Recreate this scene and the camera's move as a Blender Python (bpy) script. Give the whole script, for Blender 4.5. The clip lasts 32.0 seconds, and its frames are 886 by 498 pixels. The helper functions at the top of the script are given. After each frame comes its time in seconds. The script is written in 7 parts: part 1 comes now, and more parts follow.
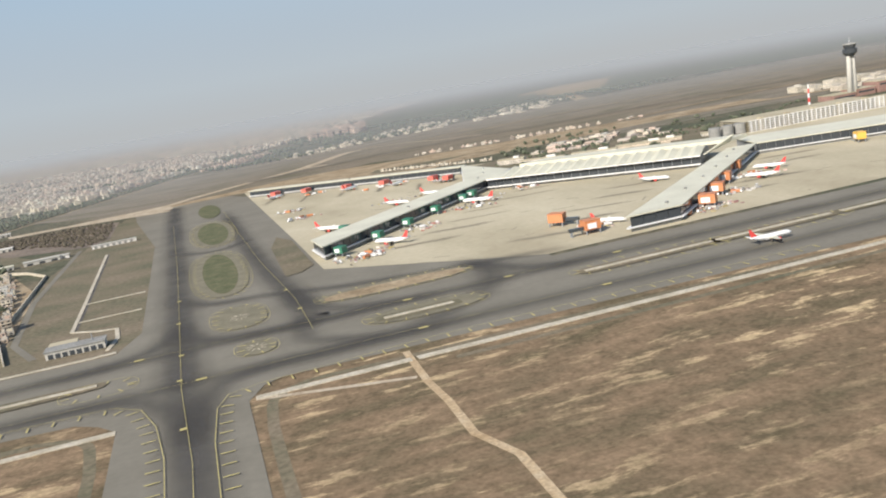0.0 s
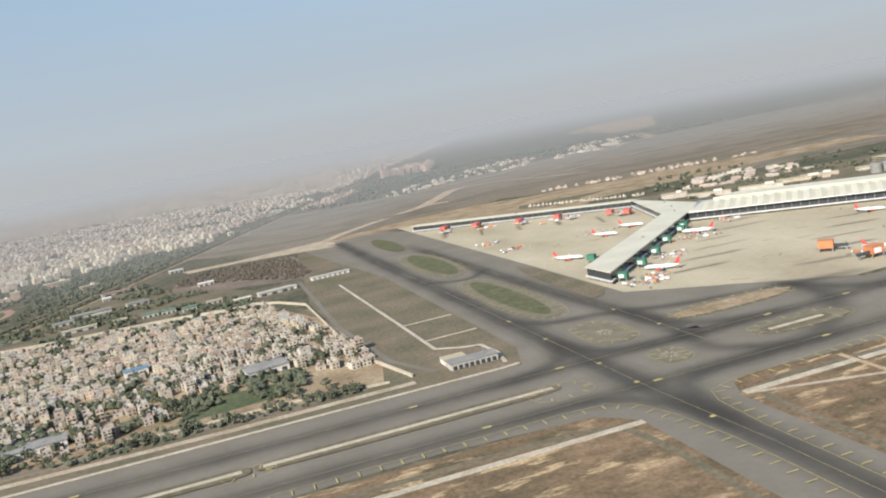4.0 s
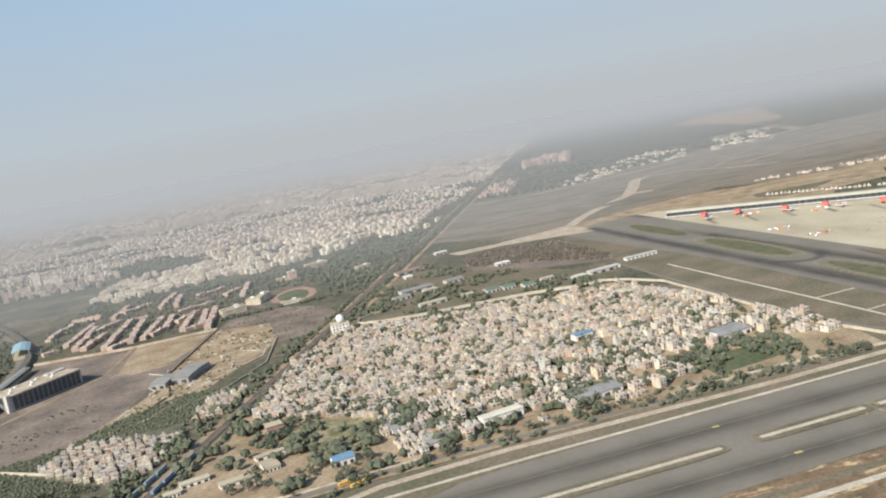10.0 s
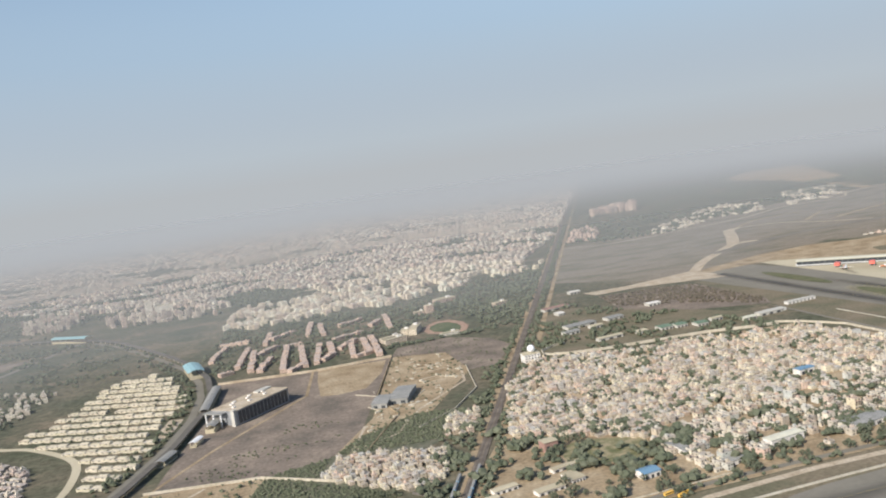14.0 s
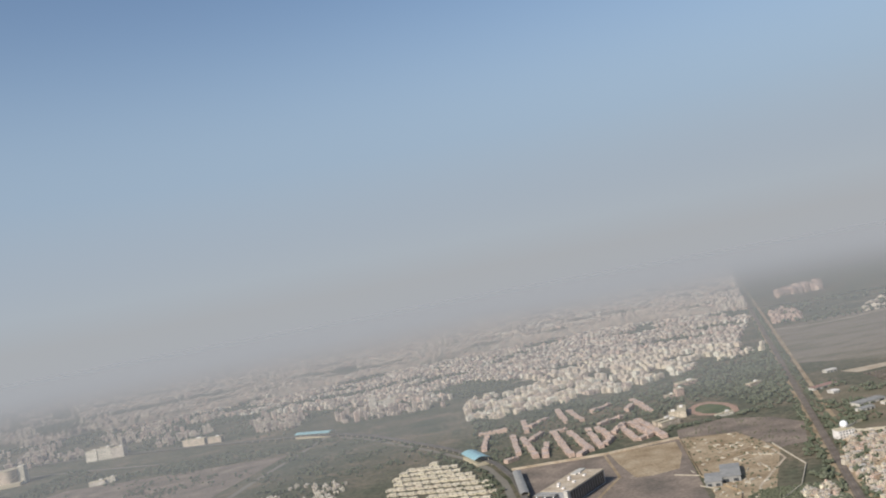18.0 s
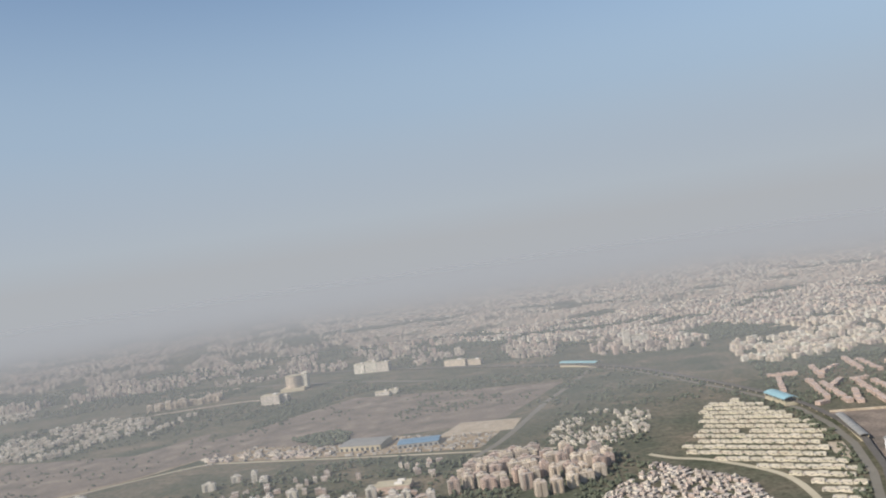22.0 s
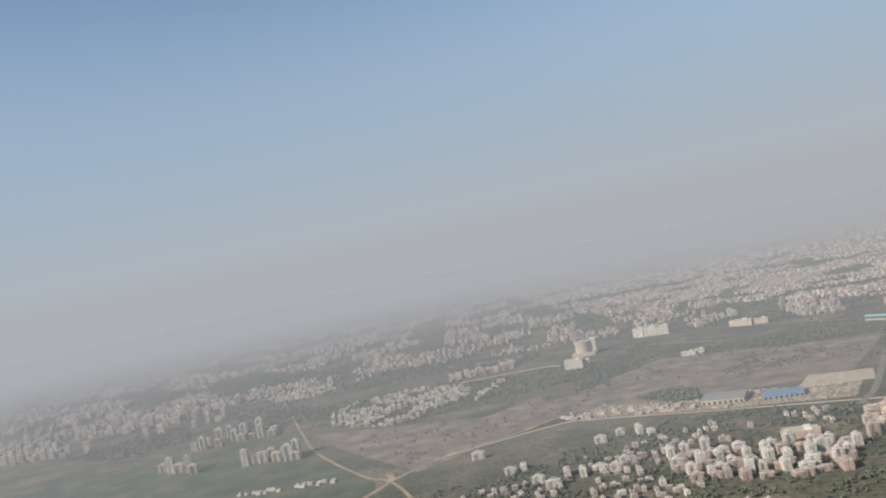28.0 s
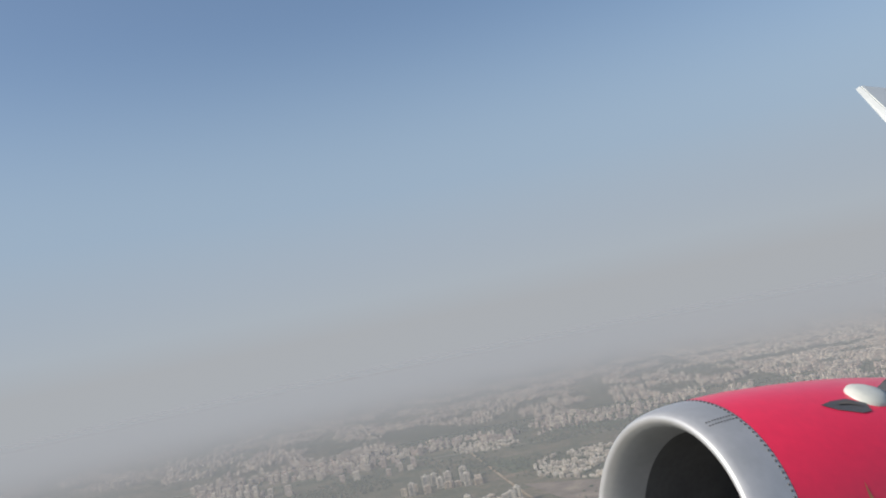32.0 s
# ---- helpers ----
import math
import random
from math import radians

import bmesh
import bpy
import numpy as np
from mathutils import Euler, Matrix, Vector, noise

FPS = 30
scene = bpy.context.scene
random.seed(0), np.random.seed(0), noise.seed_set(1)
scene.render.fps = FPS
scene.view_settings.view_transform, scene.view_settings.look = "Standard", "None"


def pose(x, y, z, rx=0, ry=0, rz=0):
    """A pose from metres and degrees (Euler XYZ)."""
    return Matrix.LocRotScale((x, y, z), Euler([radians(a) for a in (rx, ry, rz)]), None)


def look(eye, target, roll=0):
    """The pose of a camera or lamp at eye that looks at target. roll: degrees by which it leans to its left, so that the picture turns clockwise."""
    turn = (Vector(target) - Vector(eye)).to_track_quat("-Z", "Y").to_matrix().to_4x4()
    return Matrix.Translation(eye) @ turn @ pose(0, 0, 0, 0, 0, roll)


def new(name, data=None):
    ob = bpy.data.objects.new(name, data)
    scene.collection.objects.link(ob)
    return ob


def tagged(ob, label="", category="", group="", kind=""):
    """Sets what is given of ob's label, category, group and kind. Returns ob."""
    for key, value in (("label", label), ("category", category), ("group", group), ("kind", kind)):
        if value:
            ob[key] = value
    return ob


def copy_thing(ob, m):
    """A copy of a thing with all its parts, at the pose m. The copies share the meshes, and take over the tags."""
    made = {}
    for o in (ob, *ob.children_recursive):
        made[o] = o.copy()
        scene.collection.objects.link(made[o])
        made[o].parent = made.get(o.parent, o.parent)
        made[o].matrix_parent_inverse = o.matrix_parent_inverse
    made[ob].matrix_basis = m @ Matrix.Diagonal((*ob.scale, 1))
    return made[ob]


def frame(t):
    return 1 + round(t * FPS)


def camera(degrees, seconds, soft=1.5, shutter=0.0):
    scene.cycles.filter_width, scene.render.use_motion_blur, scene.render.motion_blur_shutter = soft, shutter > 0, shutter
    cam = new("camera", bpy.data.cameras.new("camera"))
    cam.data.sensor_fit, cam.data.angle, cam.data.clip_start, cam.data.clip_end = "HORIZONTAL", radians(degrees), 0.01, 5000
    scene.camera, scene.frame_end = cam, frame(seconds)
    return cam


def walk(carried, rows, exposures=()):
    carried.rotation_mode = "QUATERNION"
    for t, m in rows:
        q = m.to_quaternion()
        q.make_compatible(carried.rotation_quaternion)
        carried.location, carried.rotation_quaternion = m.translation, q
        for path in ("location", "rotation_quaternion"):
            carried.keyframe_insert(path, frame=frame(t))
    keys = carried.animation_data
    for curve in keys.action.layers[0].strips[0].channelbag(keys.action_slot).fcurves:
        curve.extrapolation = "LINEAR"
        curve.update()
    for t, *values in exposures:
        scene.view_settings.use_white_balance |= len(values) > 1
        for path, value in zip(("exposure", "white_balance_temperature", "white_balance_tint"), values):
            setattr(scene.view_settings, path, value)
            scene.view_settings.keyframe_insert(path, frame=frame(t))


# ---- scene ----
# Everything is planned in metres of the real place; K turns them into metres of the model.
K = 0.44
cam = camera(53.7, 32.0, soft=2.0)
METRES, EYE, TILT, LEAN, TURN = 2500.0 * K, 153.0 * K, -10.976, 9.302, -16.714
ROWS = [
    (0.0, 0.00013, 0.00016, -0.00002, 0.00, 0.00, -0.00),
    (0.5, -0.01480, -0.00453, -0.00086, -0.45, 0.43, 1.05),
    (1.0, -0.02987, -0.00926, -0.00159, -0.36, 0.76, 1.82),
    (1.5, -0.04494, -0.01398, -0.00224, -0.24, 1.37, 1.89),
    (2.0, -0.05994, -0.01865, -0.00283, -0.86, 2.95, 1.92),
    (2.5, -0.07485, -0.02326, -0.00336, -1.38, 3.30, 2.46),
    (3.0, -0.08969, -0.02779, -0.00382, -1.18, 2.11, 2.87),
    (3.5, -0.10452, -0.03224, -0.00420, -0.91, 1.60, 2.09),
    (4.0, -0.11939, -0.03670, -0.00452, -0.16, 2.45, 0.56),
    (4.5, -0.13432, -0.04121, -0.00479, 0.66, 3.88, 0.26),
    (6.5, -0.19413, -0.05957, -0.00572, -1.22, 2.03, 1.74),
    (7.0, -0.20886, -0.06390, -0.00619, -1.36, 1.70, 1.32),
    (7.5, -0.22357, -0.06820, -0.00675, -1.46, 1.92, 0.86),
    (8.0, -0.23830, -0.07254, -0.00741, -0.57, 2.23, 1.33),
    (8.5, -0.25305, -0.07689, -0.00820, 1.23, 2.63, 1.50),
    (9.0, -0.26777, -0.08117, -0.00913, 1.98, 2.43, 0.75),
    (9.5, -0.28242, -0.08530, -0.01019, 1.94, 2.17, 0.14),
    (10.0, -0.29701, -0.08930, -0.01136, 2.11, 1.87, 0.05),
    (10.5, -0.31156, -0.09319, -0.01263, 2.21, 1.55, 0.02),
    (11.0, -0.32608, -0.09704, -0.01397, 2.20, 1.32, -0.42),
    (11.5, -0.34059, -0.10086, -0.01538, 2.06, 1.03, -0.98),
    (12.0, -0.35507, -0.10465, -0.01683, 1.89, 0.84, -1.41),
    (12.5, -0.36950, -0.10839, -0.01830, 1.80, 0.90, -1.36),
    (13.0, -0.38381, -0.11208, -0.01976, 1.68, 1.53, -1.38),
    (13.5, -0.39800, -0.11573, -0.02118, 1.69, 2.96, -1.71),
    (14.0, -0.41220, -0.11942, -0.02257, 2.06, 4.94, -2.02),
    (14.5, -0.42647, -0.12315, -0.02398, 2.46, 6.85, -2.22),
    (16.5, -0.48498, -0.13836, -0.03000, 6.58, 8.04, -0.38),
    (17.0, -0.49930, -0.14260, -0.03149, 7.57, 9.53, -0.67),
    (17.5, -0.51346, -0.14711, -0.03296, 8.67, 10.46, -0.72),
    (18.0, -0.52749, -0.15197, -0.03444, 9.58, 11.02, -0.45),
    (18.5, -0.54136, -0.15738, -0.03590, 10.64, 12.13, -0.71),
    (19.0, -0.55502, -0.16340, -0.03728, 12.80, 12.81, -2.12),
    (19.5, -0.56841, -0.17000, -0.03853, 16.46, 9.61, -4.81),
    (20.0, -0.58150, -0.17709, -0.03965, 19.90, 6.43, -6.09),
    (20.5, -0.59432, -0.18460, -0.04073, 20.78, 7.33, -5.20),
    (21.0, -0.60695, -0.19242, -0.04185, 20.55, 7.95, -4.79),
    (21.5, -0.61947, -0.20045, -0.04310, 20.14, 6.97, -4.85),
    (22.0, -0.63193, -0.20865, -0.04445, 19.72, 6.39, -4.45),
    (22.5, -0.64432, -0.21705, -0.04585, 19.90, 6.26, -3.65),
    (23.0, -0.65664, -0.22572, -0.04729, 20.42, 6.29, -3.16),
    (23.5, -0.66888, -0.23472, -0.04875, 21.15, 5.99, -3.05),
    (24.0, -0.68109, -0.24400, -0.05026, 21.78, 5.33, -2.91),
    (24.5, -0.69332, -0.25354, -0.05183, 22.55, 4.93, -2.81),
    (25.0, -0.70551, -0.26334, -0.05342, 23.32, 4.63, -2.60),
    (25.5, -0.71760, -0.27344, -0.05501, 23.98, 4.83, -2.51),
    (27.5, -0.76406, -0.31728, -0.06122, 27.87, 4.44, -1.49),
    (28.0, -0.77522, -0.32910, -0.06300, 29.02, 4.21, -1.78),
    (28.5, -0.78631, -0.34121, -0.06484, 29.82, 4.79, -1.80),
    (29.0, -0.79736, -0.35359, -0.06674, 30.80, 6.65, -2.51),
    (29.5, -0.80831, -0.36620, -0.06868, 31.88, 6.96, -2.77),
    (30.0, -0.81905, -0.37901, -0.07060, 33.06, 6.84, -2.91),
    (30.5, -0.82950, -0.39200, -0.07246, 33.99, 6.31, -3.06),
    (31.0, -0.83955, -0.40526, -0.07416, 34.65, 6.41, -2.91),
    (31.5, -0.84900, -0.41908, -0.07558, 35.16, 6.92, -2.87),
    (32.0, -0.85747, -0.43413, -0.07650, 35.42, 7.84, -2.70),
]
walk(cam, [(t, pose(0, 0, EYE, TILT, LEAN, TURN) @ pose(METRES * x, METRES * y, METRES * z, 90 + pitch, roll, yaw)) for t, x, y, z, yaw, pitch, roll in ROWS],
     exposures=[(0.0, 0.66, 6480, 11), (3.0, 0.66, 6440, 11), (8.0, 0.71, 6400, 11), (13.0, 0.69, 6390, 11), (14.0, 0.64, 6380, 11.5), (16.5, 0.40, 6380, 12.5), (18.5, 0.37, 6360, 13), (20.0, 0.47, 6360, 13), (26.0, 0.46, 6360, 13), (29.0, 0.42, 6360, 13), (32.0, 0.39, 6340, 13)])

# ---------------------------------------------------------------- light
SUN = Vector((-0.66, -0.50, 0.56)).normalized()
HAZE = (0.306, 0.322, 0.329, 1)
world = bpy.data.worlds.new("hazy_sky")
scene.world = world
world.use_nodes = True
wn, wl = world.node_tree.nodes, world.node_tree.links
wn.clear()
sky = wn.new("ShaderNodeTexSky")
sky.sky_type, sky.sun_disc = "NISHITA", False
sky.sun_elevation, sky.sun_rotation = math.asin(SUN.z), math.atan2(SUN.x, SUN.y)
sky.air_density, sky.dust_density, sky.ozone_density, sky.altitude = 1.2, 1.5, 2.0, 300
sky_bg = wn.new("ShaderNodeBackground")
sky_bg.inputs["Strength"].default_value = 0.087
haze_bg = wn.new("ShaderNodeBackground")
haze_bg.inputs["Color"].default_value, haze_bg.inputs["Strength"].default_value = HAZE, 1.0
coord = wn.new("ShaderNodeTexCoord")
split = wn.new("ShaderNodeSeparateXYZ")
ramp = wn.new("ShaderNodeValToRGB")
ramp.color_ramp.interpolation = "EASE"
ramp.color_ramp.elements[0].position, ramp.color_ramp.elements[0].color = 0.06, (1, 1, 1, 1)
ramp.color_ramp.elements[1].position, ramp.color_ramp.elements[1].color = 0.36, (0, 0, 0, 1)
mix = wn.new("ShaderNodeMixShader")
out = wn.new("ShaderNodeOutputWorld")
wl.new(coord.outputs["Generated"], split.inputs[0])
wl.new(split.outputs["Z"], ramp.inputs[0])
wl.new(ramp.outputs["Color"], mix.inputs[0])
wl.new(sky.outputs[0], sky_bg.inputs["Color"])
wl.new(sky_bg.outputs[0], mix.inputs[1])
tint = wn.new("ShaderNodeValToRGB")
tint.color_ramp.elements[0].position, tint.color_ramp.elements[0].color = 0.0, HAZE
tint.color_ramp.elements[1].position, tint.color_ramp.elements[1].color = 0.15, (0.255, 0.326, 0.402, 1)
band = tint.color_ramp.elements.new(0.035)
band.color = (0.307, 0.344, 0.368, 1)
wl.new(split.outputs["Z"], tint.inputs[0])
wl.new(tint.outputs["Color"], haze_bg.inputs["Color"])
wl.new(haze_bg.outputs[0], mix.inputs[2])
wl.new(mix.outputs[0], out.inputs["Surface"])
sun = new("sun", bpy.data.lights.new("sun", "SUN"))
sun.data.energy, sun.data.angle, sun.data.color = 3.7, radians(3.0), (1.0, 0.93, 0.82)
sun.matrix_world = look(SUN * 900, (0, 0, 0))


# ---------------------------------------------------------------- materials
class Nodes:
    """A small builder of node materials; positions are in planned metres."""

    def __init__(self, name, rough=0.9, metal=0.0):
        self.mat = bpy.data.materials.new(name)
        self.mat.use_nodes = True
        self.tree = self.mat.node_tree
        self.n, self.l = self.tree.nodes, self.tree.links
        self.bsdf = self.n["Principled BSDF"]
        self.bsdf.inputs["Roughness"].default_value = rough
        self.bsdf.inputs["Metallic"].default_value = metal
        self.bsdf.inputs["Specular IOR Level"].default_value = 0.15 if rough >= 0.8 else 0.5
        self.geo = self.n.new("ShaderNodeNewGeometry")

    def put(self, value, socket):
        if isinstance(value, bpy.types.NodeSocket):
            self.l.new(value, socket)
        else:
            socket.default_value = value

    def math(self, op, a, b=0.0, c=0.0, clamp=False):
        nd = self.n.new("ShaderNodeMath")
        nd.operation, nd.use_clamp = op, clamp
        for v, s in zip((a, b, c), nd.inputs):
            self.put(v, s)
        return nd.outputs[0]

    def vec(self, op, a, b=(0, 0, 0)):
        nd = self.n.new("ShaderNodeVectorMath")
        nd.operation = op
        self.put(a, nd.inputs[0])
        self.put(b, nd.inputs[1])
        return nd.outputs["Value"] if op in ("DOT_PRODUCT", "LENGTH") else nd.outputs["Vector"]

    def noise(self, size, detail=4.0, stretch=(1, 1, 1), where=None, rough=0.55):
        nd = self.n.new("ShaderNodeTexNoise")
        at = self.vec("MULTIPLY", where or self.geo.outputs["Position"], tuple(1.0 / (K * size * s) for s in stretch))
        self.l.new(at, nd.inputs["Vector"])
        nd.inputs["Scale"].default_value, nd.inputs["Detail"].default_value = 1.0, detail
        nd.inputs["Roughness"].default_value = rough
        return nd.outputs["Fac"]

    def ramp(self, fac, colours, lo=0.0, hi=1.0, steps=False):
        nd = self.n.new("ShaderNodeValToRGB")
        el = nd.color_ramp.elements
        if steps:
            nd.color_ramp.interpolation = "CONSTANT"
        while len(el) < len(colours):
            el.new(0.5)
        for i, c in enumerate(colours):
            el[i].position = lo + (hi - lo) * i / (len(colours) if steps else max(1, len(colours) - 1))
            el[i].color = (*c, 1)
        self.put(fac, nd.inputs[0])
        return nd.outputs["Color"]

    def blend(self, fac, a, b, kind="MIX"):
        nd = self.n.new("ShaderNodeMix")
        nd.data_type, nd.blend_type = "RGBA", kind
        for v, s in ((fac, nd.inputs[0]), (a, nd.inputs[6]), (b, nd.inputs[7])):
            self.put((*v, 1) if isinstance(v, tuple) and len(v) == 3 else v, s)
        return nd.outputs[2]

    def random(self, source):
        if source == "object":
            return self.n.new("ShaderNodeObjectInfo").outputs["Random"]
        return self.geo.outputs["Random Per Island"]

    def done(self, colour, bump=None, strength=0.3, depth=0.3):
        self.put((*colour, 1) if isinstance(colour, tuple) else colour, self.bsdf.inputs["Base Color"])
        if bump is not None:
            nd = self.n.new("ShaderNodeBump")
            nd.inputs["Strength"].default_value, nd.inputs["Distance"].default_value = strength, depth * K
            self.l.new(bump, nd.inputs["Height"])
            self.l.new(nd.outputs[0], self.bsdf.inputs["Normal"])
        return self.mat


def pale(colour):
    """Lifts dark colours most: the near haze veil put into the base colours."""
    return tuple(min(0.84, c * (1.42 - 0.32 * min(1.0, c / 0.5))) for c in colour)


def surface(name, colours, size=25.0, grain=2.5, rough=0.9, metal=0.0, lo=0.33, hi=0.67, stretch=(1, 1, 1), depth=0.3, contrast=0.3, vary=""):
    """Colours that drift over `size` metres, with a finer grain and relief; vary: pick the colour by object or by island."""
    m = Nodes(name, rough, metal)
    colours = [pale(c) for c in colours]
    big, fine = m.noise(size, 6, stretch), m.noise(grain, 4)
    col = m.ramp(m.random(vary), colours) if vary else m.ramp(big, colours, lo, hi)
    if vary:
        col = m.blend(1.0, col, m.ramp(big, [(0.8, 0.79, 0.77), (1.08, 1.07, 1.05)], 0.3, 0.7), "MULTIPLY")
    col = m.blend(1.0, col, m.ramp(fine, [(1 - contrast,) * 3, (1 + contrast * 0.6,) * 3], 0.3, 0.7), "MULTIPLY")
    return m.done(col, fine, 0.4, depth)


def facade(name, colours, source, floor=3.1, bay=3.6, glass=(0.05, 0.055, 0.06), roof=None, wide=(0.28, 0.72), band=(0.35, 0.78), dust=0.4):
    """Plastered walls with rows of windows, for buildings that stay far away; the flat roofs are dusty."""
    m = Nodes(name, 0.85)
    col = m.ramp(m.random(source), [pale(c) for c in colours])
    pos, nor = m.geo.outputs["Position"], m.geo.outputs["Normal"]
    across = m.vec("DOT_PRODUCT", pos, m.vec("CROSS_PRODUCT", nor, (0, 0, 1)))
    sp = m.n.new("ShaderNodeSeparateXYZ")
    m.l.new(pos, sp.inputs[0])
    sn = m.n.new("ShaderNodeSeparateXYZ")
    m.l.new(nor, sn.inputs[0])
    u, v = m.math("FRACT", m.math("DIVIDE", across, bay * K)), m.math("FRACT", m.math("DIVIDE", sp.outputs["Z"], floor * K))
    win = m.math("MULTIPLY", m.math("MULTIPLY", m.math("GREATER_THAN", u, wide[0]), m.math("LESS_THAN", u, wide[1])),
                 m.math("MULTIPLY", m.math("GREATER_THAN", v, band[0]), m.math("LESS_THAN", v, band[1])))
    side = m.math("LESS_THAN", m.math("ABSOLUTE", sn.outputs["Z"]), 0.5)
    stain = m.ramp(m.noise(9, 5, (1, 1, 2.5)), [(0.72, 0.7, 0.67), (1.08, 1.07, 1.05)], 0.3, 0.7)
    wall = m.blend(m.math("MULTIPLY", win, side), m.blend(1.0, col, stain, "MULTIPLY"), glass)
    top = m.blend(1.0, roof or m.blend(dust, col, (0.42, 0.39, 0.355)), m.ramp(m.noise(6, 5), [(0.7, 0.7, 0.7), (1.12, 1.1, 1.08)], 0.3, 0.7), "MULTIPLY")
    return m.done(m.blend(m.math("GREATER_THAN", sn.outputs["Z"], 0.5), wall, top))


M = {}
sc = Nodes("dry_scrub", 0.95)
patch, wide, fine = sc.noise(17, 9, (2.4, 0.8, 1), rough=0.7), sc.noise(170, 4, (1.6, 1, 1)), sc.noise(2.6, 5)
soil = sc.ramp(sc.noise(42, 7, (1.7, 0.8, 1), rough=0.62), [(0.128, 0.106, 0.064), (0.172, 0.130, 0.083), (0.215, 0.154, 0.099), (0.265, 0.192, 0.125)], 0.34, 0.66)
bare = sc.math("MULTIPLY", sc.ramp(patch, [(0, 0, 0), (1, 1, 1)], 0.535, 0.60), sc.ramp(wide, [(0.12, 0.12, 0.12), (1, 1, 1)], 0.40, 0.58))
soil = sc.blend(bare, soil, (0.56, 0.43, 0.265))
tuft = sc.ramp(sc.noise(9, 8, rough=0.7), [(0.74, 0.75, 0.70), (1.12, 1.1, 1.06)], 0.36, 0.56)
M["scrub"] = sc.done(sc.blend(1.0, sc.blend(1.0, soil, tuft, "MULTIPLY"), sc.ramp(fine, [(0.75, 0.75, 0.75), (1.15, 1.15, 1.15)], 0.3, 0.7), "MULTIPLY"), fine, 0.5, 0.4)
ld = Nodes("dusty_land", 0.95)
cell = ld.n.new("ShaderNodeTexVoronoi")
ld.l.new(ld.vec("MULTIPLY", ld.geo.outputs["Position"], (1 / (150 * K), 1 / (95 * K), 0)), cell.inputs["Vector"])
cell.inputs["Scale"].default_value = 1.0
plot = ld.ramp(ld.vec("DOT_PRODUCT", cell.outputs["Color"], (0.6, 0.4, 0.0)), [(0.074, 0.086, 0.056), (0.108, 0.110, 0.074), (0.172, 0.144, 0.105), (0.084, 0.094, 0.061), (0.225, 0.183, 0.134)], 0.1, 0.9)
wild = ld.ramp(ld.noise(130, 9, rough=0.66), [(0.064, 0.076, 0.050), (0.096, 0.102, 0.069), (0.156, 0.138, 0.100), (0.245, 0.20, 0.146)], 0.36, 0.66)
mott = ld.noise(11, 8, rough=0.7)
M["land"] = ld.done(ld.blend(1.0, ld.blend(0.6, plot, wild), ld.ramp(mott, [(0.55, 0.57, 0.53), (1.25, 1.22, 1.18)], 0.36, 0.62), "MULTIPLY"), mott, 0.6, 1.2)
M["earth"] = surface("bare_earth", [(0.19, 0.138, 0.082), (0.27, 0.202, 0.124), (0.355, 0.275, 0.178)], 40, 4)
M["brown"] = surface("ploughed_brown_field", [(0.115, 0.098, 0.078), (0.15, 0.122, 0.097), (0.178, 0.142, 0.111), (0.235, 0.19, 0.145)], 55, 5, lo=0.36, hi=0.66)
M["sand"] = surface("pale_sand", [(0.30, 0.235, 0.16), (0.40, 0.32, 0.225), (0.46, 0.38, 0.28)], 22, 3)
M["track"] = surface("sandy_track", [(0.33, 0.225, 0.125), (0.41, 0.29, 0.17), (0.47, 0.35, 0.22)], 14, 2)
M["lawn"] = surface("mown_airfield_grass", [(0.100, 0.095, 0.060), (0.124, 0.110, 0.071), (0.146, 0.121, 0.081), (0.172, 0.139, 0.096)], 60, 4, stretch=(1.3, 0.9, 1))
M["far_lawn"] = surface("far_dry_grass", [(0.11, 0.104, 0.070), (0.145, 0.127, 0.092), (0.185, 0.155, 0.118), (0.15, 0.128, 0.096)], 90, 6, stretch=(1.6, 0.7, 1))
M["green"] = surface("green_grass", [(0.072, 0.080, 0.040), (0.096, 0.098, 0.052), (0.125, 0.116, 0.064)], 14, 2)
M["bushes"] = surface("low_bushes", [(0.072, 0.078, 0.052), (0.10, 0.102, 0.070), (0.13, 0.12, 0.086)], 14, 4, depth=1.5)
M["park"] = surface("worn_park_grass", [(0.10, 0.105, 0.05), (0.165, 0.155, 0.085), (0.26, 0.215, 0.13)], 14, 2, lo=0.38, hi=0.62)
M["field"] = surface("green_crop", [(0.058, 0.075, 0.038), (0.082, 0.098, 0.05), (0.11, 0.112, 0.065)], 60, 5)
M["meadow"] = surface("dull_meadow", [(0.046, 0.062, 0.036), (0.066, 0.08, 0.046), (0.105, 0.098, 0.062)], 80, 6)
M["asphalt"] = surface("weathered_asphalt", [(0.140, 0.128, 0.101), (0.155, 0.142, 0.113), (0.170, 0.156, 0.125)], 55, 5, 0.85, contrast=0.07)
M["worn0"] = surface("worn_asphalt", [(0.125, 0.111, 0.088), (0.145, 0.129, 0.102), (0.164, 0.146, 0.117)], 40, 4, 0.84, contrast=0.10)
M["dark_asphalt"] = surface("dark_road_asphalt", [(0.082, 0.076, 0.066), (0.100, 0.091, 0.078), (0.116, 0.105, 0.090)], 30, 4, 0.84, contrast=0.12)
M["pad"] = surface("dusty_shoulder_asphalt", [(0.130, 0.118, 0.082), (0.155, 0.140, 0.097), (0.180, 0.160, 0.110)], 14, 2, 0.88, contrast=0.14)
M["rubber"] = surface("rubbered_asphalt", [(0.082, 0.074, 0.066), (0.098, 0.089, 0.079), (0.114, 0.103, 0.091)], 30, 4, 0.8, contrast=0.12)
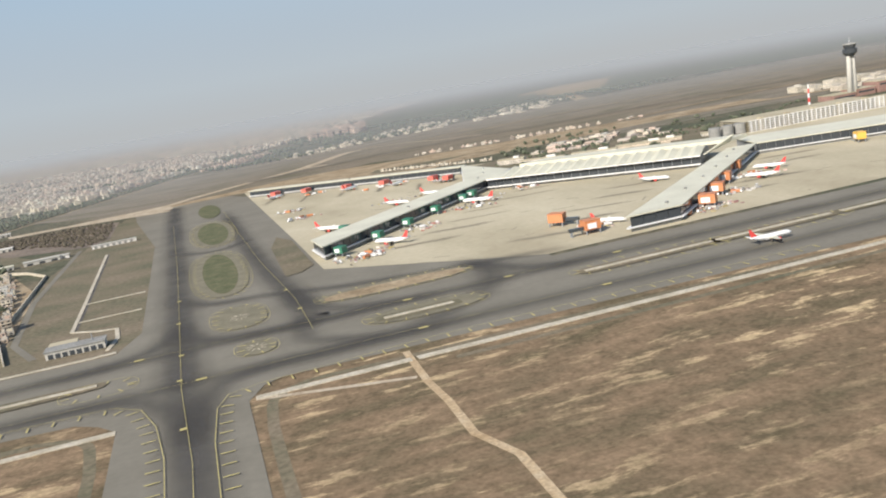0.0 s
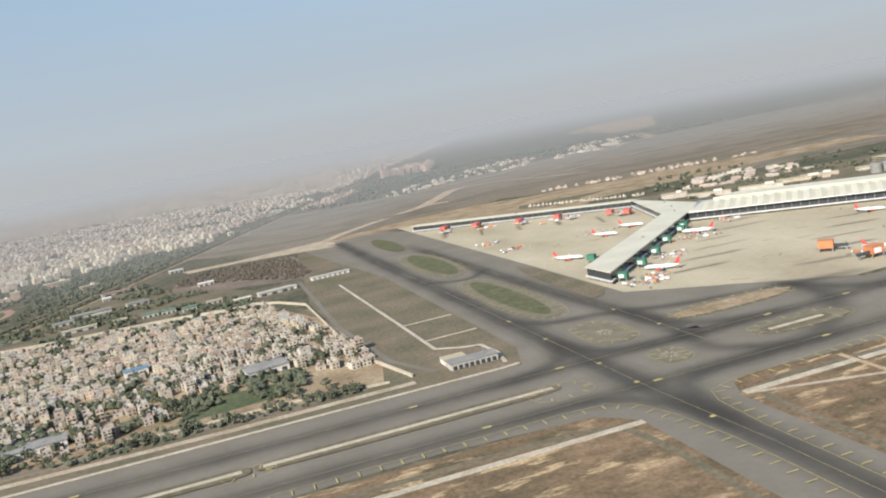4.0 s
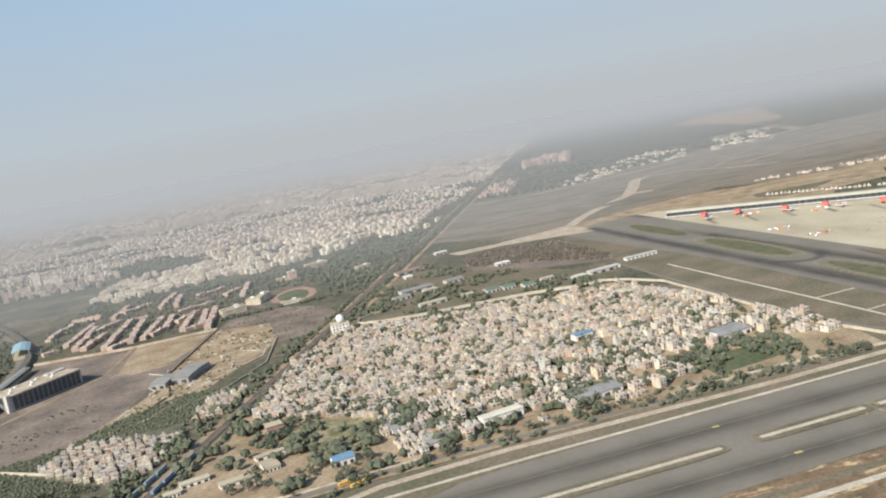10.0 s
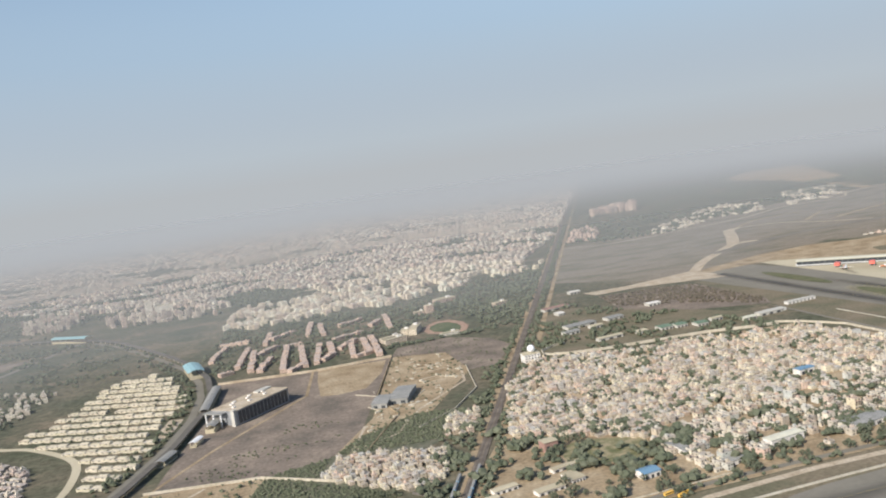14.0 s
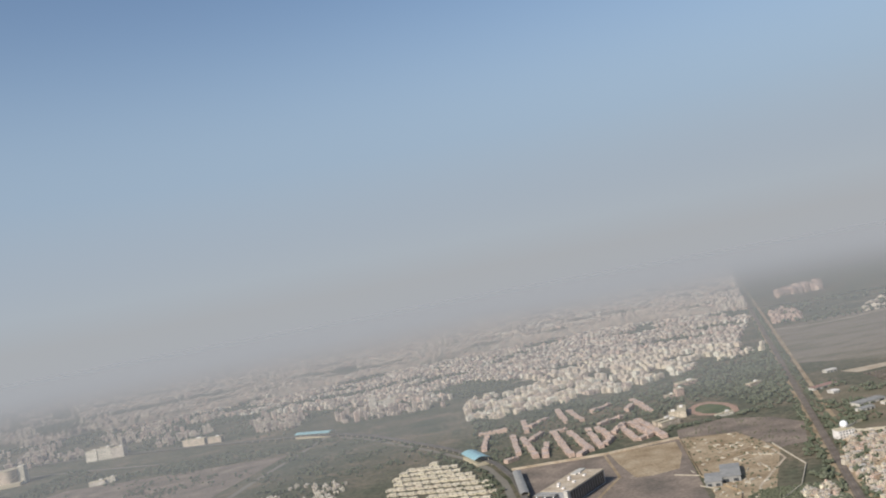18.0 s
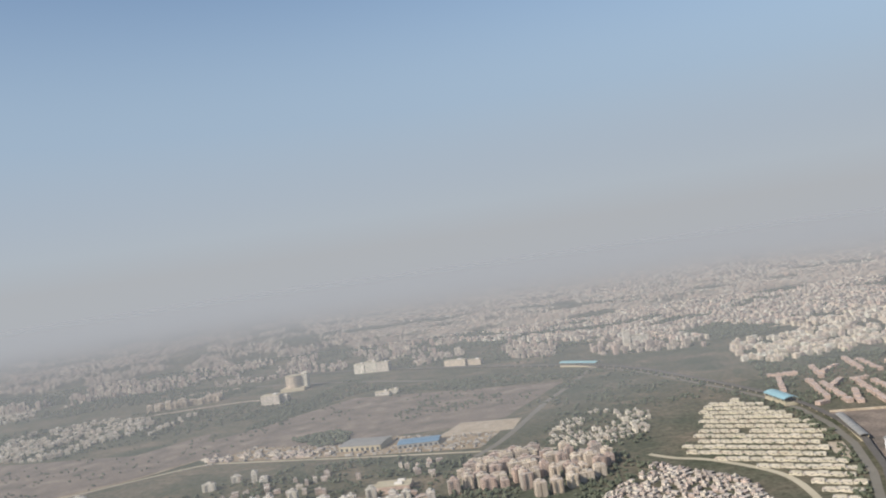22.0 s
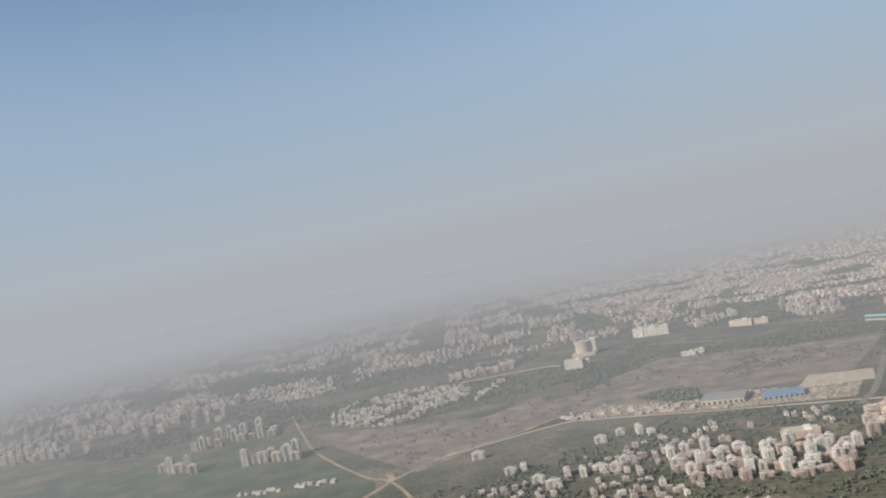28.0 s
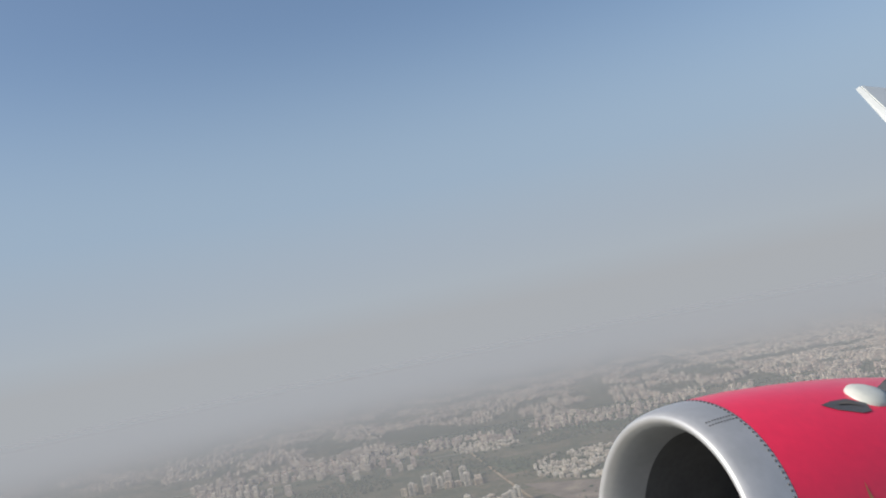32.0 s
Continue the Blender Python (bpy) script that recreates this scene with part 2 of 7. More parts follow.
M["concrete"] = surface("apron_concrete", [(0.315, 0.268, 0.178), (0.37, 0.318, 0.212), (0.42, 0.36, 0.242), (0.46, 0.398, 0.27)], 150, 6, 0.85, contrast=0.08, stretch=(0.7, 1.3, 1))
M["slab"] = surface("pale_concrete_drain", [(0.35, 0.305, 0.225), (0.43, 0.375, 0.28), (0.50, 0.445, 0.345)], 12, 2, 0.9, contrast=0.25)
M["yellow"] = surface("faded_yellow_paint", [(0.36, 0.30, 0.12), (0.50, 0.41, 0.15)], 6, 0.8, 0.8)
M["white_paint"] = surface("white_paint", [(0.68, 0.68, 0.66), (0.80, 0.80, 0.78)], 12, 1.5, 0.45, contrast=0.06)
M["roof_white"] = surface("pale_metal_roof", [(0.53, 0.505, 0.36), (0.58, 0.555, 0.41), (0.62, 0.60, 0.455)], 30, 3, 0.5, contrast=0.07)
M["glass"] = Nodes("dark_curtain_glass", 0.12).done((0.055, 0.062, 0.068))
M["steel"] = surface("grey_steel", [(0.22, 0.23, 0.24), (0.32, 0.33, 0.34)], 8, 1, 0.5, 0.4)
M["plaster"] = surface("painted_plaster", [(0.62, 0.58, 0.52), (0.72, 0.70, 0.66)], 6, 1, 0.85)
M["red"] = surface("red_paint", [(0.55, 0.045, 0.04), (0.62, 0.06, 0.05)], 6, 1, 0.4, contrast=0.08)
M["orange"] = surface("orange_panel", [(0.46, 0.15, 0.06), (0.54, 0.19, 0.08)], 6, 1, 0.5, contrast=0.1)
M["salmon"] = surface("red_panel", [(0.58, 0.10, 0.075), (0.66, 0.14, 0.10)], 6, 1, 0.5, contrast=0.1)
M["jade"] = surface("green_panel", [(0.025, 0.125, 0.075), (0.035, 0.165, 0.10)], 6, 1, 0.5, contrast=0.1)
M["amber"] = surface("amber_panel", [(0.65, 0.36, 0.05), (0.72, 0.42, 0.08)], 6, 1, 0.5, contrast=0.1)
M["clay"] = surface("reddish_clay", [(0.24, 0.15, 0.105), (0.30, 0.19, 0.135), (0.34, 0.23, 0.17)], 14, 2)
M["net"] = surface("dull_green_netting", [(0.10, 0.155, 0.105), (0.13, 0.18, 0.125)], 6, 1, 0.8)
M["thorn"] = surface("dry_thorn_bush", [(0.078, 0.068, 0.052), (0.098, 0.085, 0.064), (0.125, 0.108, 0.08)], 4, 0.8, 0.85, depth=0.6, vary="island")
M["ballast"] = surface("brown_ballast", [(0.10, 0.08, 0.062), (0.14, 0.115, 0.09), (0.19, 0.155, 0.12)], 16, 1.5)
M["shrub"] = surface("grey_green_shrub", [(0.082, 0.096, 0.060), (0.102, 0.115, 0.073), (0.128, 0.134, 0.090)], 4, 0.8, 0.85, depth=0.6, vary="island")
M["tower_concrete"] = surface("tower_concrete", [(0.38, 0.36, 0.31), (0.46, 0.44, 0.38)], 14, 2, 0.8, contrast=0.1)
M["brick"] = surface("red_brick_cladding", [(0.23, 0.135, 0.108), (0.28, 0.17, 0.14)], 15, 1.5)
M["bark"] = surface("bark", [(0.07, 0.055, 0.04), (0.12, 0.095, 0.07)], 1, 0.3)
M["leaf"] = surface("dusty_leaves", [(0.066, 0.078, 0.052), (0.084, 0.096, 0.064), (0.108, 0.116, 0.080)], 5, 0.9, 0.8, depth=0.8, vary="island")
M["motley"] = surface("motley_ground_gear", [(0.10, 0.10, 0.105), (0.55, 0.54, 0.52), (0.22, 0.22, 0.22), (0.40, 0.10, 0.07), (0.62, 0.60, 0.56), (0.16, 0.15, 0.14), (0.42, 0.33, 0.12)], 3, 0.6, 0.7, vary="island")
M["clutter"] = surface("dusty_works_clutter", [(0.16, 0.15, 0.135), (0.34, 0.31, 0.27), (0.24, 0.225, 0.20), (0.44, 0.41, 0.36), (0.20, 0.17, 0.14)], 3, 0.6, 0.85, vary="island")
M["town"] = facade("town_walls", [(0.60, 0.53, 0.36), (0.33, 0.285, 0.225), (0.66, 0.60, 0.45), (0.26, 0.225, 0.18), (0.58, 0.42, 0.32), (0.46, 0.40, 0.31), (0.70, 0.65, 0.50), (0.35, 0.26, 0.19), (0.60, 0.52, 0.38), (0.40, 0.35, 0.30), (0.45, 0.455, 0.42), (0.52, 0.38, 0.29)], "island", wide=(0.36, 0.64), band=(0.42, 0.74))
M["city"] = facade("city_walls", [(0.72, 0.62, 0.49), (0.40, 0.33, 0.28), (0.78, 0.70, 0.58), (0.28, 0.24, 0.205), (0.64, 0.50, 0.39), (0.55, 0.46, 0.38), (0.80, 0.75, 0.66), (0.24, 0.205, 0.18)], "island", roof=None, wide=(0.25, 0.75), band=(0.3, 0.8), dust=0.2)
M["rosy"] = facade("rosy_walls", [(0.46, 0.31, 0.24), (0.52, 0.37, 0.29), (0.58, 0.44, 0.36), (0.50, 0.40, 0.33)], "island")
M["blocks"] = facade("apartment_walls", [(0.44, 0.35, 0.29), (0.55, 0.46, 0.38), (0.66, 0.60, 0.50), (0.34, 0.275, 0.235), (0.72, 0.66, 0.55), (0.27, 0.225, 0.195), (0.60, 0.47, 0.38)], "island")
M["cream_blocks"] = facade("cream_block_walls", [(0.74, 0.68, 0.52), (0.60, 0.52, 0.40), (0.80, 0.76, 0.65), (0.50, 0.39, 0.32), (0.70, 0.62, 0.48)], "island", dust=0.15)
M["white_villas"] = facade("villa_walls", [(0.52, 0.47, 0.37), (0.70, 0.65, 0.53), (0.42, 0.36, 0.29), (0.64, 0.58, 0.47), (0.76, 0.73, 0.64)], "island")
M["bluesheet"] = surface("blue_sheet_roof", [(0.10, 0.19, 0.28), (0.13, 0.23, 0.33)], 8, 1, 0.45, contrast=0.12)
M["skyblue"] = surface("pale_blue_roof", [(0.19, 0.36, 0.40), (0.24, 0.43, 0.47)], 8, 1, 0.45, contrast=0.12)
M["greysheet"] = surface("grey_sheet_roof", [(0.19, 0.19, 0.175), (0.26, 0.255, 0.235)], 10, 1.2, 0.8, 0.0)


# ---------------------------------------------------------------- building blocks
class Geo:
    """Collects faces in planned metres."""

    def __init__(self):
        self.v, self.f = [], []

    def add(self, verts, faces):
        k = len(self.v)
        self.v += verts
        self.f += [tuple(k + i for i in f) for f in faces]
        return self

    def box(self, x, y, z, sx, sy, sz, rz=0.0, taper=1.0, bottom=True):
        """A box whose foot is centred on x, y, z."""
        c, s = math.cos(radians(rz)), math.sin(radians(rz))
        vs = []
        for h, t in ((0, 1.0), (sz, taper)):
            for a, b in ((-1, -1), (1, -1), (1, 1), (-1, 1)):
                u, w = a * sx * t / 2, b * sy * t / 2
                vs.append((x + u * c - w * s, y + u * s + w * c, z + h))
        fs = [(4, 5, 6, 7), (0, 1, 5, 4), (1, 2, 6, 5), (2, 3, 7, 6), (3, 0, 4, 7)]
        return self.add(vs, fs + [(3, 2, 1, 0)] if bottom else fs)

    def prism(self, poly, z0, z1):
        n = len(poly)
        vs = [(x, y, z0) for x, y in poly] + [(x, y, z1) for x, y in poly]
        fs = [tuple(range(n, 2 * n)), tuple(range(n - 1, -1, -1))]
        return self.add(vs, fs + [(i, (i + 1) % n, n + (i + 1) % n, n + i) for i in range(n)])

    def sheet(self, poly, z):
        return self.add([(x, y, z) for x, y in poly], [tuple(range(len(poly)))])

    def ribbon(self, path, width, z, thick=0.0):
        """A strip along a path of points; with a thickness it is a kerb or wall."""
        left, right = [], []
        for i, p in enumerate(path):
            a, b = path[max(0, i - 1)], path[min(len(path) - 1, i + 1)]
            d = Vector((b[0] - a[0], b[1] - a[1])).normalized() * width / 2
            left.append((p[0] - d.y, p[1] + d.x))
            right.append((p[0] + d.y, p[1] - d.x))
        n = len(path)
        if not thick:
            return self.add([(x, y, z) for x, y in left + right], [(i, n + i, n + i + 1, i + 1) for i in range(n - 1)])
        vs = [(x, y, z + h) for h in (0, thick) for x, y in left + right]
        fs = []
        for i in range(n - 1):
            fs += [(2 * n + i, 3 * n + i, 3 * n + i + 1, 2 * n + i + 1), (i + 1, i, 2 * n + i, 2 * n + i + 1)[::-1], (n + i, n + i + 1, 3 * n + i + 1, 3 * n + i)]
        fs += [(0, n, 3 * n, 2 * n), (2 * n - 1, n - 1, 3 * n - 1, 4 * n - 1)]
        return self.add(vs, fs)

    def tube(self, rings, sides=12, caps=True, axis="z", squash=1.0):
        """Rings of (position along the axis, radius, offset a, offset b)."""
        vs = []
        for h, r, a, b in rings:
            for i in range(sides):
                t = 2 * math.pi * (i + 0.5) / sides
                p, q = a + r * math.cos(t), b + r * math.sin(t) * squash
                vs.append((p, q, h) if axis == "z" else (h, p, q))
        fs = []
        for j in range(len(rings) - 1):
            for i in range(sides):
                k = (i + 1) % sides
                fs.append((j * sides + i, j * sides + k, (j + 1) * sides + k, (j + 1) * sides + i))
        if caps:
            fs += [tuple(range(sides - 1, -1, -1)), tuple(range((len(rings) - 1) * sides, len(rings) * sides))]
        return self.add(vs, fs)

    def mesh(self, name, material, smooth=False):
        me = bpy.data.meshes.new(name)
        me.from_pydata([(x * K, y * K, z * K) for x, y, z in self.v], [], self.f)
        me.materials.append(material)
        if smooth:
            me.polygons.foreach_set("use_smooth", [True] * len(me.polygons))
        me.update()
        return me


def part(name, geo, material, parent=None, label="", m=None, smooth=False):
    ob = new(name, geo if isinstance(geo, bpy.types.Mesh) else geo.mesh(name, material, smooth))
    if m is not None:
        ob.matrix_basis = m
    if parent is not None:
        ob.parent = parent
    if label:
        ob["label"] = label
    return ob


def place(x, y, z=0.0, rz=0.0, scale=(1, 1, 1)):
    return pose(K * x, K * y, K * z, 0, 0, rz) @ Matrix.Diagonal((*scale, 1))


def thing(name, label, category, x=0.0, y=0.0, z=0.0, rz=0.0, group=""):
    ob = new(name)
    ob.matrix_basis = place(x, y, z, rz)
    ob.empty_display_size = K
    return tagged(ob, label, category, group)


def laid(name, geo, material, label, kind="structure", category=""):
    return tagged(part(name, geo, material), label, category or name.replace("_", " "), "", kind)


def inside(x, y, poly):
    hit = False
    for (x0, y0), (x1, y1) in zip(poly, poly[1:] + poly[:1]):
        if (y0 > y) != (y1 > y) and x < (x1 - x0) * (y - y0) / (y1 - y0) + x0:
            hit = not hit
    return hit


def grid_in(poly, dx, dy, angle=0.0, jitter=0.2, rng=None):
    """Points of a turned grid inside a polygon."""
    c, s = math.cos(radians(angle)), math.sin(radians(angle))
    us = [x * c + y * s for x, y in poly]
    vs = [-x * s + y * c for x, y in poly]
    u = min(us)
    while u < max(us):
        v = min(vs)
        while v < max(vs):
            a, b = u + rng.uniform(-jitter, jitter) * dx, v + rng.uniform(-jitter, jitter) * dy
            x, y = a * c - b * s, a * s + b * c
            if inside(x, y, poly):
                yield x, y
            v += dy
        u += dx


def curve_through(path, n=6):
    """A smooth line through the points."""
    p = [Vector(q) for q in path]
    p = [p[0] * 2 - p[1]] + p + [p[-1] * 2 - p[-2]]
    out = []
    for a, b, c, d in zip(p, p[1:], p[2:], p[3:]):
        for i in range(n):
            t = i / n
            q = 0.5 * (2 * b + (c - a) * t + (2 * a - 5 * b + 4 * c - d) * t * t + (3 * b - a - 3 * c + d) * t ** 3)
            out.append((q.x, q.y))
    return out + [tuple(p[-2])]


def oval(x, y, rx, ry, n=28, power=2.0):
    pts = []
    for i in range(n):
        t = 2 * math.pi * i / n
        c, s = math.cos(t), math.sin(t)
        pts.append((x + rx * math.copysign(abs(c) ** (2 / power), c), y + ry * math.copysign(abs(s) ** (2 / power), s)))
    return pts


# ---------------------------------------------------------------- ground
SHORE = [(9000, -4000)] + [(9500 * math.cos(radians(a)), 9500 * math.sin(radians(a))) for a in range(20, 91, 10)] + [(-2400 + 9500 * math.cos(radians(a)), 9500 * math.sin(radians(a))) for a in range(90, 181, 10)] + [(-11900, -4000)]
laid("ground", Geo().sheet(SHORE, 0.0), M["land"], "dusty olive-brown plain reaching the hazy horizon")


def zone(name, poly, z, material, label):
    return laid(name, Geo().sheet(poly, z), M[material], label)


zone("ground_scrub_field", [(-900, -900), (2600, -900), (2600, 505), (-60, 505), (-700, 512), (-760, 470), (-850, 420)], 0.10, "scrub", "brown dry scrub field with pale sandy streaks")
zone("ground_west_lawn", [(-185, 660), (-60, 655), (-60, 1640), (-130, 1660), (-165, 1310), (-185, 1120)], 0.10, "lawn", "mown brownish airfield grass beside the taxiway")
zone("ground_far_field", [(-330, 1960), (-60, 2620), (260, 2640), (843, 2880), (1500, 3000), (3600, 3300), (3600, 1500), (700, 1500), (380, 1900), (100, 1740), (-120, 1690)], 0.10, "far_lawn", "wide brown airfield grass beyond the terminal")
zone("ground_margin", [(-820, 520), (-812, 620), (-760, 672), (-690, 688), (-420, 690), (-160, 690), (-75, 660), (-75, 640), (-640, 640), (-710, 600), (-712, 520), (-700, 480), (-850, 400), (-1020, 470), (-900, 560)], 0.13, "lawn", "dry olive grass margin round the taxiway end")
# asphalt of the two parallel taxiways, the cross taxiway and their junction
zone("taxiway_parallel", [(-706, 545), (-707, 565), (-702, 585), (-693, 602), (-678, 617), (-658, 630), (-630, 640), (-590, 645), (-480, 648), (-95, 648), (2600, 640), (2600, 486), (438, 486), (30, 500), (-70, 500), (-190, 512), (-640, 505), (-690, 525)], 0.22, "asphalt", "wide grey asphalt of two parallel taxiways")
zone("taxiway_cross", [(-66, -600), (4, -600), (4, 470), (14, 492), (34, 506), (34, 640), (-95, 640), (-95, 506), (-76, 490), (-66, 474)], 0.30, "asphalt", "grey asphalt cross taxiway with shoulders")
zone("taxiway_north", [(-80, 640), (262, 640), (262, 664), (200, 707), (100, 797), (98, 1020), (90, 1650), (60, 1745), (-118, 1745), (-106, 1568), (-66, 1200), (-62, 700)], 0.36, "asphalt", "grey asphalt taxiways along the apron")
zone("apron", [(262, 655), (2600, 655), (2600, 1250), (1100, 1300), (500, 1420), (420, 1480), (120, 1745), (88, 1745), (96, 1020), (97, 797), (200, 706)], 0.44, "concrete", "pale beige concrete apron with oil stains")
zone("road_far_strip", [(-345, 1757), (-240, 1752), (-110, 1784), (-59, 1796), (-47, 1726), (-52, 1657), (-133, 1682), (-238, 1714), (-333, 1707)], 0.50, "sand", "sandy strip of road beyond the taxiway")
zone("ground_sandy_apron", [(-56, 1780), (154, 1853), (306, 1872), (426, 1825), (542, 1818), (612, 1790), (746, 1790), (952, 1721), (1200, 1700), (1200, 1600), (891, 1600), (685, 1571), (449, 1560), (400, 1500), (300, 1570), (120, 1745), (60, 1748), (-47, 1735)], 0.42, "earth", "bare sandy ground behind the terminal pier")
zone("ground_dark_patch", [(341, 1692), (418, 1680), (559, 1650), (589, 1643), (501, 1611), (348, 1583), (319, 1640)], 0.46, "lawn", "patch of dry grass behind the terminal pier")
zone("ground_far_bare", [(1764, 4574), (2186, 5002), (2578, 4985), (1827, 3638), (1593, 3554), (1690, 4016)], 0.3, "earth", "bare ground in far woods")
for poly, nm in ((oval(6, 900, 17, 118), "long"), (oval(10, 1220, 20, 118), "far"), (oval(14, 1520, 18, 110), "end")):
    zone("grass_island_" + nm, poly, 1.0, "green", "oval island of olive grass between the taxiways")
zone("grass_island_apron", [(62, 800), (78, 805), (92, 830), (93, 1010), (80, 1060), (66, 980)], 1.0, "lawn", "strip of dry grass beside the apron")
zone("grass_island_south", oval(135, 668, 58, 13, 24, 3), 1.0, "earth", "capsule island of sandy dry grass")
for x0, x1 in ((-600, -440), (-405, -310), (-296, -84), (104, 154), (256, 362), (366, 470), (480, 900), (920, 1500)):
    zone("grass_island_mid", oval((x0 + x1) / 2, 573, (x1 - x0) / 2 + 6, 9, 24, 5), 1.0, "lawn", "narrow grass island between the parallel taxiways")
    laid("drain_slab", Geo().ribbon([(x0, 573), (x1, 573)], 4.2, 1.0, 0.5), M["slab"], "long pale concrete drain cover in the grass")
for x0, x1 in ((-640, -66), (8, 97), (101, 1800)):
    laid("drain_slab", Geo().ribbon([(x0, 472.5), (x1, 472.5 if x1 < 200 else 466)], 6.0, 0.15, 0.5), M["slab"], "long pale concrete drain beside the taxiway")
laid("road_perimeter", Geo().ribbon([(-800, 560), (-795, 615), (-752, 655), (-690, 674), (-576, 680), (-316, 672), (-162, 674)], 9, 0.2), M["sand"], "sandy perimeter track")
laid("drain_slab", Geo().ribbon([(-790, 560), (-780, 612), (-745, 638), (-690, 649), (-560, 652), (-316, 652), (-95, 652), (-78, 654)], 4.0, 0.25, 0.5), M["slab"], "curved pale concrete kerb round the taxiway")
laid("road_dirt", Geo().ribbon([(98, 490), (97, 470), (95, 430), (96, 396), (94, 350), (103, 318), (101, 270), (108, 200), (104, 100), (112, -50)], 4.4, 0.2), M["track"], "sandy dirt track across the scrub field")
laid("road_dirt", Geo().ribbon([(8, 471), (50, 456), (92, 441)], 4, 0.16), M["sand"], "thin sandy track across the scrub field")
far_layer = 0.6
for path, w, mat_, lab in (([(-60, 1780), (36, 1898), (164, 2019), (247, 2092), (306, 2081)], 26, "sand", "pale far taxiway bend"), ([(236, 2085), (330, 2240), (396, 2359), (443, 2397)], 34, "sand", "pale far taxiway across the grass"), ([(430, 2392), (568, 2358), (627, 2221), (713, 2127)], 12, "sand", "pale far taxiway across the grass"),
                           ([(443, 2397), (596, 2513), (759, 2538), (802, 2515)], 10, "earth", "thin far taxiway"), ([(618, 2302), (804, 2466)], 10, "earth", "thin far taxiway"), ([(380, 1560), (700, 1700), (1100, 1620), (1600, 1500), (2600, 1500)], 30, "earth", "sandy road behind the terminal"),
                           ([(111, 1985), (445, 2094), (741, 2105), (921, 2065), (2000, 2030)], 30, "worn0", "far runway in the grass"), ([(702, 2270), (952, 2372), (1224, 2403), (2600, 2480)], 16, "earth", "pale far service road"), ([(400, 1560), (1300, 1860), (2600, 1900)], 14, "earth", "pale far service road"),
                           ([(-66, 2598), (93, 2518), (358, 2566), (614, 2623), (891, 2762), (1126, 2769), (1394, 2948), (2600, 3200)], 9, "sand", "pale road along the edge of the woods"), ([(1394, 2948), (1706, 3821), (1855, 4334), (1802, 4645)], 50, "earth", "wide bare strip through far woods")):
    far_layer += 0.03
    laid("taxiway_far", Geo().ribbon(curve_through(path), w, far_layer), M[mat_], lab)
for path, w, lab in (([(12, -500), (12, 300), (14, 440), (22, 470), (40, 482)], 12, "green verge between scrub and taxiway"), ([(-74, -500), (-74, 300), (-76, 440), (-86, 474), (-110, 486)], 12, "green verge between scrub and taxiway"),
                     ([(-110, 484), (-300, 488), (-640, 492)], 16, "green verge between drain and taxiway"), ([(40, 482), (120, 480), (400, 478)], 12, "dry green verge beside the drain"), ([(120, 458), (420, 455), (900, 452)], 12, "dry green verge beside the drain")):
    laid("ground_verge", Geo().ribbon(curve_through(path), w * 0.5, 0.13), M["lawn"], lab)
# dark tyre wear, strongest along the taxi lines and fading to the sides
WR = Nodes("tyre_wear", 0.85)
wear = WR.n.new("ShaderNodeAttribute")
wear.attribute_name = "wear"
WR.done(WR.ramp(WR.noise(30, 5), [(0.080, 0.076, 0.071), (0.104, 0.098, 0.090)], 0.3, 0.7))
streak = WR.ramp(WR.noise(60, 6, rough=0.6), [(0.62, 0.62, 0.62), (1, 1, 1)], 0.35, 0.65)
veiled, bare_road = WR.n.new("ShaderNodeMixShader"), WR.n.new("ShaderNodeBsdfTransparent")
WR.l.new(WR.math("MULTIPLY", wear.outputs["Fac"], streak), veiled.inputs[0])
WR.l.new(bare_road.outputs[0], veiled.inputs[1])
WR.l.new(WR.bsdf.outputs[0], veiled.inputs[2])
WR.l.new(veiled.outputs[0], WR.n["Material Output"].inputs["Surface"])


def tyre_wear(path, width, z, most, fade=0):
    """A strip of wear; fade: how many steps it takes to set in at both ends."""
    across = ((-1.0, 0.0), (-0.6, 0.22), (-0.3, 0.7), (0.0, 1.0), (0.3, 0.7), (0.6, 0.22), (1.0, 0.0))
    verts, weight, n = [], [], len(path)
    for i, q in enumerate(path):
        a, b = path[max(0, i - 1)], path[min(n - 1, i + 1)]
        d = Vector((b[0] - a[0], b[1] - a[1])).normalized() * width / 2
        ends = min(1.0, min(i, n - 1 - i) / fade) if fade else 1.0
        for u, w in across:
            verts.append((q[0] - d.y * u, q[1] + d.x * u, z))
            weight.append(w * most * ends)
    k = len(across)
    me = Geo().add(verts, [(i * k + j + 1, i * k + j, i * k + k + j, i * k + k + j + 1) for i in range(n - 1) for j in range(k - 1)]).mesh("taxiway_track", WR.mat)
    me.attributes.new("wear", "FLOAT", "POINT").data.foreach_set("value", weight)
    return laid("taxiway_track", me, None, "dark tyre wear along the taxi line")


